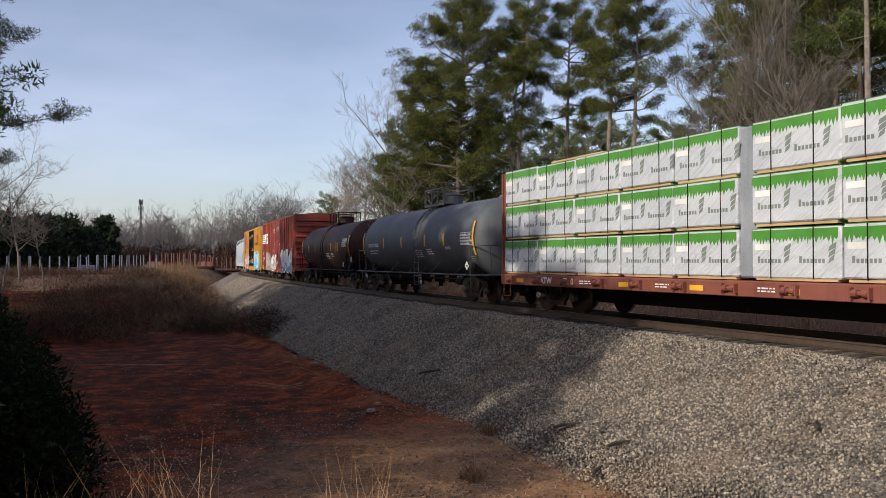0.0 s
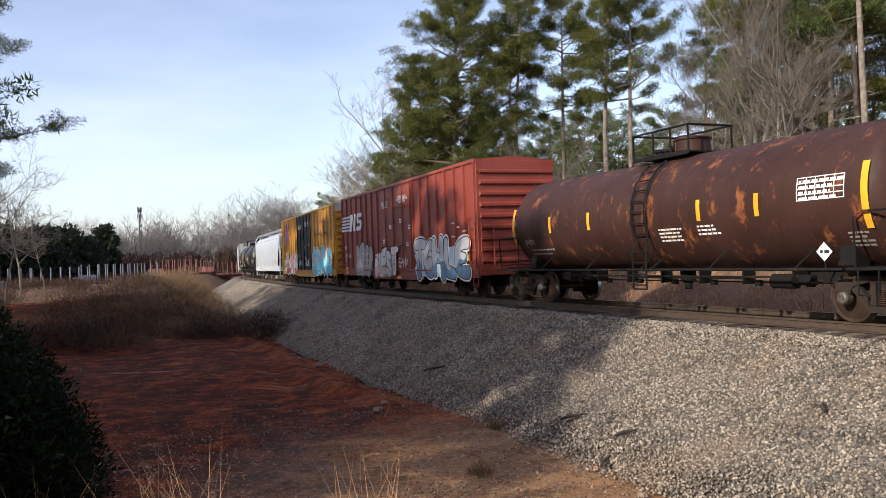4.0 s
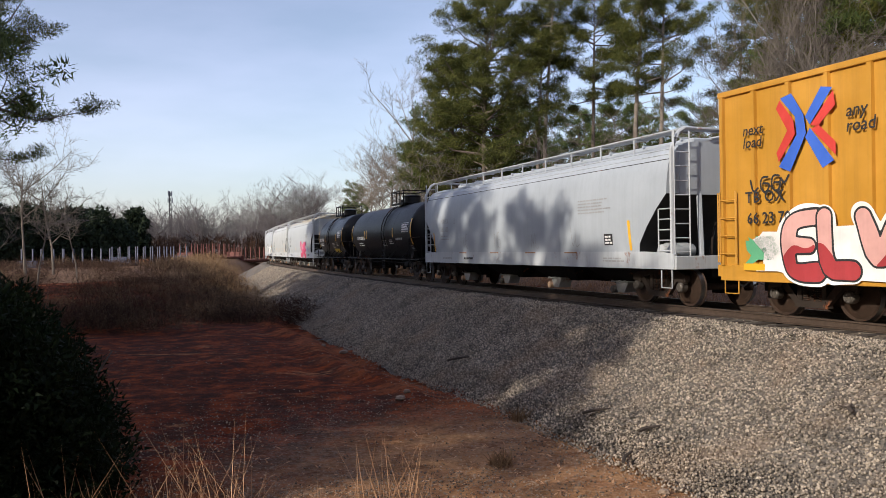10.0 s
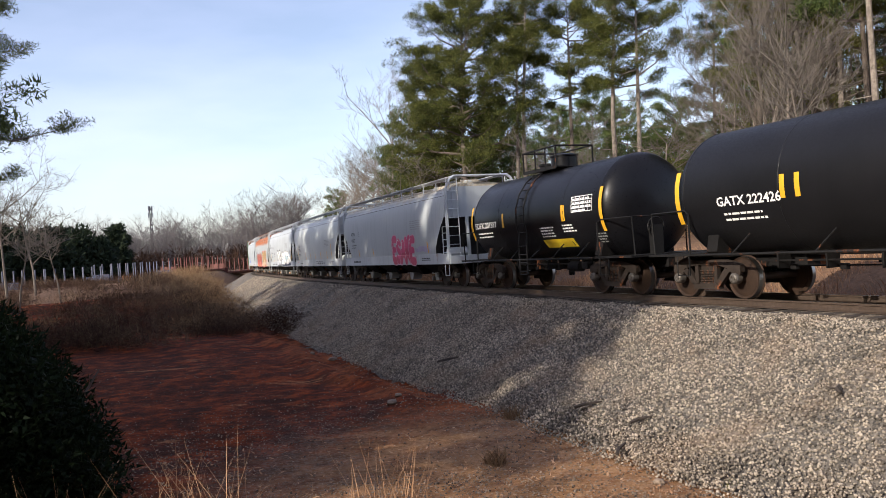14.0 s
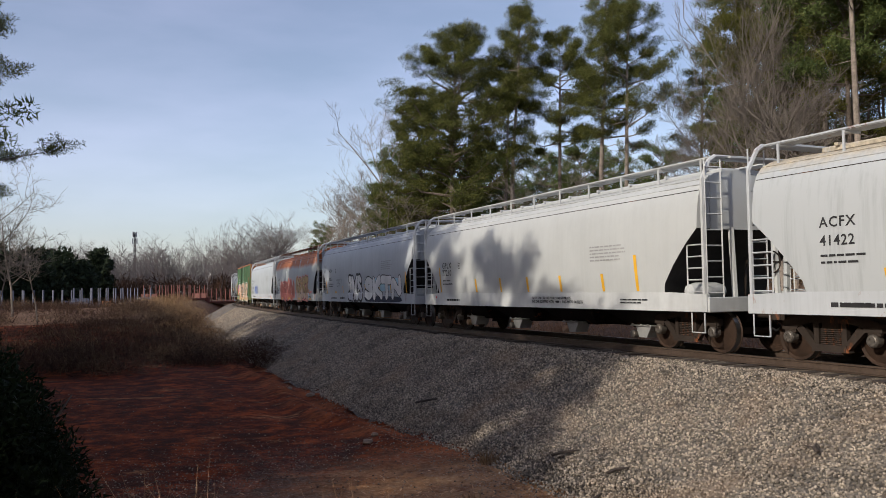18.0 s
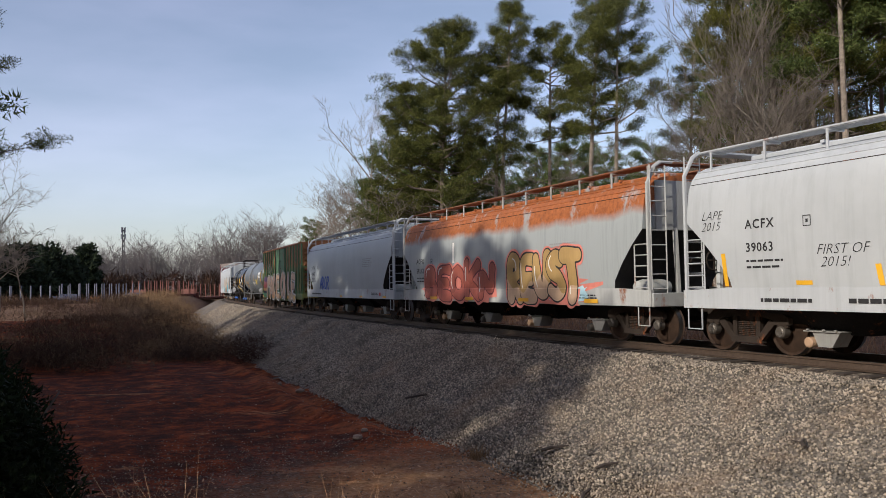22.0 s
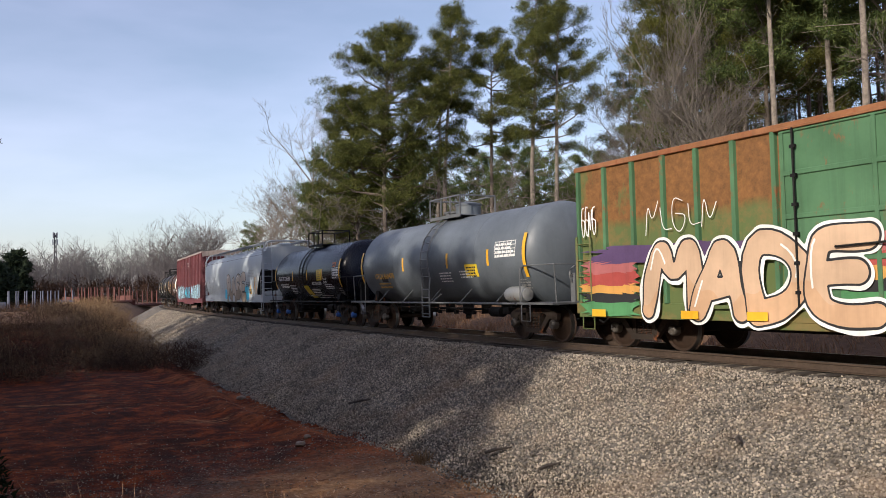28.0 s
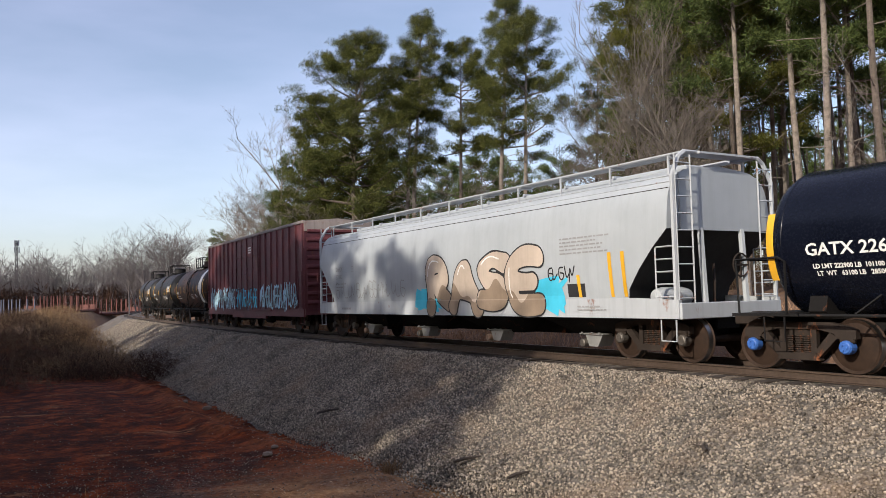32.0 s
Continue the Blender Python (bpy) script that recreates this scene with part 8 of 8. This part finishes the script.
    rect(c, sd, 2.26, 2.98, 2.05, 2.42, SIGN_YELLOW, "notice_plate")
    bars(c, sd, 2.34, 2.3, 0.6, 4, BLACK_INK, 0.045, 0.085, 15)
    rect(c, sd, -h + 2.1, -h + 2.6, 2.0, 2.2, BLACK_INK, "stencil_panel")
    part("air_reservoir", Mesh().lathe([(-0.5, 0.0), (-0.46, 0.17), (-0.3, 0.22), (0.3, 0.22), (0.46, 0.17), (0.5, 0.0)], (h - 1.2, -1.2, 1.52), "x", 16), STEEL, c, "", True)
    navy = paint("tank_blue_black", (0.004, 0.0055, 0.012), 0.24, 0.1)
    c, h, sd = tank_car("glossy blue-black tank car with yellow panels and blue bearings", 239.6, 251.6, navy, R=1.36, zc=2.5, cap="blue_cap", ladder_x=-0.27, marks=(-1.87, 0.07, 2.54), dome=False, gap=0.72, inset=1.38)
    tank_print(c, sd, h, 2.5, "GATX 226580", -4.2, 2.28, 0.29, panel=(3.85, 2.25), small=False)
    rect(c, sd, 1.75, 2.44, 2.2, 2.68, SIGN_YELLOW, "notice_plate")
    patch(c, sd, [(-0.43, 2.0), (0.3, 2.0), (0.63, 1.42), (-0.1, 1.42)], SIGN_YELLOW, "caution_patch")
    letters(c, sd, "MOLTEN SULFUR", 1.0, 2.02, 0.17, bold=0.008)
    letters(c, sd, "LD LMT 222900 LB  101100 KG", -4.1, 2.06, 0.105, bold=0.004)
    letters(c, sd, "LT  WT   63100 LB   28500 KG", -4.05, 1.94, 0.105, bold=0.004)
    for x, z, w, n in ((-2.5, 2.02, 1.1, 6), (0.62, 1.8, 1.3, 6), (2.7, 1.98, 1.2, 3), (-0.9, 1.5, 3.4, 1), (1.7, 1.5, 1.7, 2)):
        bars(c, sd, x, z, w, n, WHITE_INK, 0.035, 0.075, int(x * 7))
    letters(c, sd, "FRA AIP", 2.6, 2.2, 0.14, bold=0.004)
    letters(c, sd, "SR-8754", 2.6, 2.06, 0.14, bold=0.004)
    bars(c, sd, 1.82, 2.6, 0.55, 5, GOLD_INK, 0.045, 0.085, 17)
    rect(c, sd, 3.87, 4.27, 2.74, 2.92, paint("orange_sticker", (0.7, 0.16, 0.03)), "sticker")
    letters(c, sd, "2448", 3.89, 2.78, 0.16, BLACK_INK, bold=0.004)
    # long hopper
    c, h = hopper_car("long pale grey covered hopper with outlined block graffiti", 251.6, 271.5, 18.25, paint("hopper_long_grey", (0.41, 0.44, 0.46), 0.48, 0.14, 0.0, fade=0.06), white_trim, pockets=4)
    hopper_print(c, h, "SHPX", "57082", -h + 1.7, 2.72, 0.22, GREY_INK, stripes=[(7.25, 1.0), (7.65, 1.0), (6.2, 0.55)], panel_x=5.6)
    blob(c, hop_skin, -1.5, 0.3, 1.2, 2.1, CYAN_INK, 81, rough=0.4)
    blob(c, hop_skin, 4.4, 5.9, 1.2, 2.2, CYAN_INK, 84, rough=0.4)
    burner(c, hop_skin, "RASE", -0.55, 1.24, 1.95, paint("dust_tan_spray", (0.5, 0.41, 0.33), 0.6, 0.2), BLACK_INK, None, 1.08, second=paint("umber_spray", (0.27, 0.2, 0.14), 0.6, 0.2), fat=0.125, wild=0.3)
    scrawl(c, hop_side, -7.5, 1.66, 5.4, 0.7, GREY_INK, 82, 16, 0.016)
    scrawl(c, hop_side, 5.1, 2.0, 1.0, 0.4, BLACK_INK, 83, 5, 0.018)
    rect(c, hop_side, h - 3.3, h - 2.7, 1.65, 1.95, BLACK_INK, "stencil_panel")
    maroon = paint("boxcar_maroon", (0.13, 0.03, 0.035), 0.55, 0.3, 0.05)
    c, h, W = box_car("maroon box car with pale blue graffiti along the sill", 271.5, 290.2, 16.74, 1.05, 4.95, maroon, maroon, paint("weathered_roof", (0.3, 0.25, 0.22), 0.6, 0.4, 0.2), 8, 2.0)
    y = W + 0.074
    for i, (a, b) in enumerate([(-h + 0.8, -2.3), (2.3, h - 0.7)]):
        scrawl(c, y, a, 1.25, b - a, 1.25, PALE_BLUE, 90 + i, 22, 0.05)
        scrawl(c, y, a, 1.3, b - a, 1.2, BLACK_INK, 94 + i, 18, 0.02)
    scrawl(c, W + 0.12, -1.9, 1.3, 3.8, 1.1, CYAN_INK, 97, 14, 0.04)
    bars(c, W + 0.1, 0.4, 4.3, 0.6, 3, None, 0.06, 0.12, 3)
    dull = paint("tank_dull_black", (0.02, 0.019, 0.019), 0.5, 0.4, 0.1)
    c, h, sd = tank_car("brown and black tank car with a white band", 290.2, 302.6, paint("tank_rusty_black", (0.045, 0.026, 0.02), 0.55, 0.4, 0.25), R=1.4)
    part("white_band", Mesh().lathe([(-0.35, 1.405), (-0.34, 1.412), (0.34, 1.412), (0.35, 1.405)], (h - 1.4, 0, 2.6), "x", 48), WHITE_INK, c, "", True)
    tank_print(c, sd, h, 2.6, "GATX", -h + 0.7, 2.3, 0.24)
    for a, b in ((302.6, 314.9), (314.9, 327.2)):
        c, h, sd = tank_car("sooty black tank car near the train's tail", a, b, dull, R=1.4)
        tank_print(c, sd, h, 2.6, "GATX", -h + 0.7, 2.3, 0.24)


build_train()


# ---- things beyond the scrub and on the bank ----
def build_far_things():
    rnd = random.Random(17)
    blue = paint("stake_car_blue", (0.02, 0.03, 0.07), 0.6, 0.3)
    rust = paint("stake_car_red", (0.13, 0.035, 0.025), 0.6, 0.3)
    grey = paint("stake_steel", (0.085, 0.095, 0.135), 0.6, 0.2)
    dark = paint("stake_car_dark", (0.05, 0.05, 0.06), 0.6, 0.3)
    a, b = Vector((*polar(13.6, 168), 0)), Vector((*polar(32, 104), 0))
    run = (b - a).length
    way = (b - a).normalized()
    turn = math.degrees(math.atan2(way.y, way.x))
    n, kinds = int(run / 17.5), {}
    for i in range(n):
        p = a + way * (17.5 * i + 8)
        k = "red" if i < 2 else ("blue" if i < 4 else "dark")
        body, post = {"red": (rust, rust), "blue": (blue, grey), "dark": (dark, grey)}[k]
        z = float(ground_z(p.x, p.y)[0])
        e = new("stake_car")
        e.matrix_world = pose(p.x, p.y, z, 0, 0, turn)
        part("deck", Mesh().box(-8.2, 8.2, -1.4, 1.4, 0.95, 1.25, 0.02).box(-8.6, 8.6, -0.3, 0.3, 0.7, 0.95), body, e)
        for x in (-8.1, 8.1):
            part("bulkhead", Mesh().box(x - 0.08, x + 0.08, -1.4, 1.4, 1.25, 2.1, 0.02), body, e)
        for x in (-6.3, 6.3):
            part("truck", Mesh().box(x - 0.2, x + 0.2, -1.0, 1.0, 0.5, 0.75).lathe([(-0.75, 0.0), (-0.75, 0.45), (0.75, 0.45), (0.75, 0.0)], (x - 0.9, 0, 0.45), "y", 14).lathe([(-0.75, 0.0), (-0.75, 0.45), (0.75, 0.45), (0.75, 0.0)], (x + 0.9, 0, 0.45), "y", 14), TRUCK, e)
        st = Mesh().box(-0.07, 0.07, -0.07, 0.07, 0, 2.45, 0.01).data("stake")
        st.materials.append(post)
        for y in (-1.42, 1.42):
            for j in range(9):
                part("stake", st, None, e).matrix_basis = pose(-7.5 + j * 1.87, y, 1.1, 0, rnd.uniform(-1.5, 1.5), 0)
        tagged(e, {"red": "parked red flat car with tall steel log stakes", "blue": "parked blue flat car with tall grey log stakes", "dark": "parked dark flat car with pale log stakes"}[k], "flat car", "parked stake cars beyond the scrub")
    cut = plain("cut_log_ends", (0.3, 0.14, 0.06), 0.9, 0.3, 12, 0.3, 0.02)
    for bear, r in ((25.2, 108), (22.1, 118)):
        x, y = polar(bear, r)
        p = place(x, y)
        e = new("log_pile")
        e.matrix_world = pose(p.x, p.y, p.z, 0, 0, bear)
        for row in range(5):
            for j in range(5 - row // 2):
                q = Mesh().lathe([(-1.5, 0.0), (-1.5, 0.2), (1.5, 0.2), (1.5, 0.0)], ((j - 2 + 0.5 * (row % 2) + row // 4 * 0.5) * 0.42, rnd.uniform(-0.15, 0.15), 0.22 + row * 0.38), "y", 9)
                part("log", q, cut, e)
        tagged(e, "small pile of logs with orange cut ends", "log pile", "log piles beyond the scrub")
    # lattice mast
    x, y = polar(20.5, 220)
    p = place(x, y)
    e = new("radio_mast")
    e.matrix_world = pose(*p)
    H = 17.4 - p.z
    legs = [(0.28, 0.16), (-0.28, 0.16), (0, -0.32)]
    for lx, ly in legs:
        part("mast_leg", Mesh().tube([(lx, ly, 0), (lx * 0.8, ly * 0.8, H)], 0.1, 5), dark, e)
    for i in range(14):
        z0, z1 = H * i / 14, H * (i + 1) / 14
        m = Mesh()
        for k in range(3):
            (ax, ay), (bx, by) = legs[k], legs[(k + 1) % 3]
            m.tube([(ax * 0.9, ay * 0.9, z0), (bx * 0.9, by * 0.9, z1)], 0.06, 4)
        part("lattice_bay", m, dark, e)
    for z, k in ((H - 0.5, 0.5), (H - 2.2, 0.6)):
        for j in range(3):
            t = j * 2.094
            part("antenna", Mesh().box(k * math.cos(t) - 0.1, k * math.cos(t) + 0.1, k * math.sin(t) - 0.12, k * math.sin(t) + 0.12, z - 0.7, z + 0.7, 0.03), grey, e)
        part("antenna_arm", Mesh().box(-k, k, -0.05, 0.05, z - 0.05, z + 0.05).box(-0.05, 0.05, -k, k, z - 0.05, z + 0.05), grey, e)
    tagged(e, "thin grey lattice radio mast above the far woods", "mast")
    # thin trunks deep in the pine wood
    poles = Mesh()
    for i in range(150):
        x, y = polar(rnd.uniform(-46, -20), rnd.uniform(50, 100))
        z = float(ground_z(x, y)[0])
        r = rnd.uniform(0.06, 0.16)
        poles.tube([(x, y, z), (x + rnd.uniform(-0.4, 0.4), y, z + 7), (x + rnd.uniform(-0.8, 0.8), y, z + rnd.uniform(11, 16))], [r, r * 0.75, r * 0.3], 5, False)
    tagged(part("far_trunks", poles, BARK), "thin pine trunks deep in the wood", "woods", kind="stuff")
    # sticks and larger stones that lie on the bank
    for b, r, L, t in ((0.6, 22.5, 0.9, 20), (-8.7, 16.0, 0.55, 5), (-10.8, 14.0, 0.5, 60), (-12.3, 14.6, 0.45, 10), (-24.8, 13.4, 0.22, 70)):
        x, y = polar(b, r)
        s, d = track_coords(np.array([x]), np.array([y]))
        z = float(bank(d)[0]) + 0.06 if d[0] < 5.75 else float(ground_z(x, y)[0]) + 0.04
        st = part("stick", Mesh().tube([(-L / 2, 0, 0), (-L * 0.1, 0.04, 0.04), (L / 2, 0, 0.08)], [0.03, 0.035, 0.015], 5).tube([(0, 0.03, 0.04), (L * 0.2, 0.18, 0.06)], [0.018, 0.008], 4), TIE)
        h = math.degrees(np.interp(s[0], TS, HEAD))
        st.matrix_world = pose(x, y, z, 0, 0, t)
        tagged(st, "dark fallen stick lying on the ballast", "stick", "sticks on the bank")
    for i, (b, r, k) in enumerate(((5.1, 19.6, 0.13), (4.6, 20.2, 0.1), (6.2, 24, 0.12), (9.0, 29.5, 0.16), (10.4, 31, 0.12), (3.0, 22, 0.1), (-13.2, 12.6, 0.09))):
        x, y = polar(b, r)
        m = Mesh().lathe([(-0.6, 0.0), (-0.45, 0.7), (0.0, 1.0), (0.4, 0.75), (0.6, 0.0)], (0, 0, 0), "z", 8)
        m.v = [(q[0] * k * rnd.uniform(0.75, 1.2), q[1] * k * rnd.uniform(0.75, 1.2), q[2] * k) for q in m.v]
        ob = part("rock", m, GRAVEL)
        ob.matrix_world = pose(x, y, float(ground_z(x, y)[0]) + k * 0.3, 0, 0, rnd.uniform(0, 360))
        tagged(ob, "pale broken rock on the red clay", "rock", "rocks at the foot of the bank")


build_far_things()


# ---- the train rolls past ----
def motions():
    times = [k * 0.5 for k in range(65)]

    def gone(t):
        return SPEED * t + GAIN * (t - 16) ** 2

    for car, s0, s1 in CARS:
        rows = []
        for t in times:
            a, b = on_track(s0 + 2.0 - gone(t)), on_track(s1 - 2.0 - gone(t))
            m = (a + b) / 2
            rows.append((t, pose(m.x, m.y, 0, 0, 0, math.degrees(math.atan2(a.y - b.y, a.x - b.x)))))
        walk(car, rows)
    # wheels turn once in 2.89 m
    spins = [k / 15 for k in range(481)]
    for w, x in WHEELS:
        walk(w, [(t, pose(x, 0, 0.46, 0, math.degrees(gone(t) / 0.46), 0)) for t in spins])


motions()
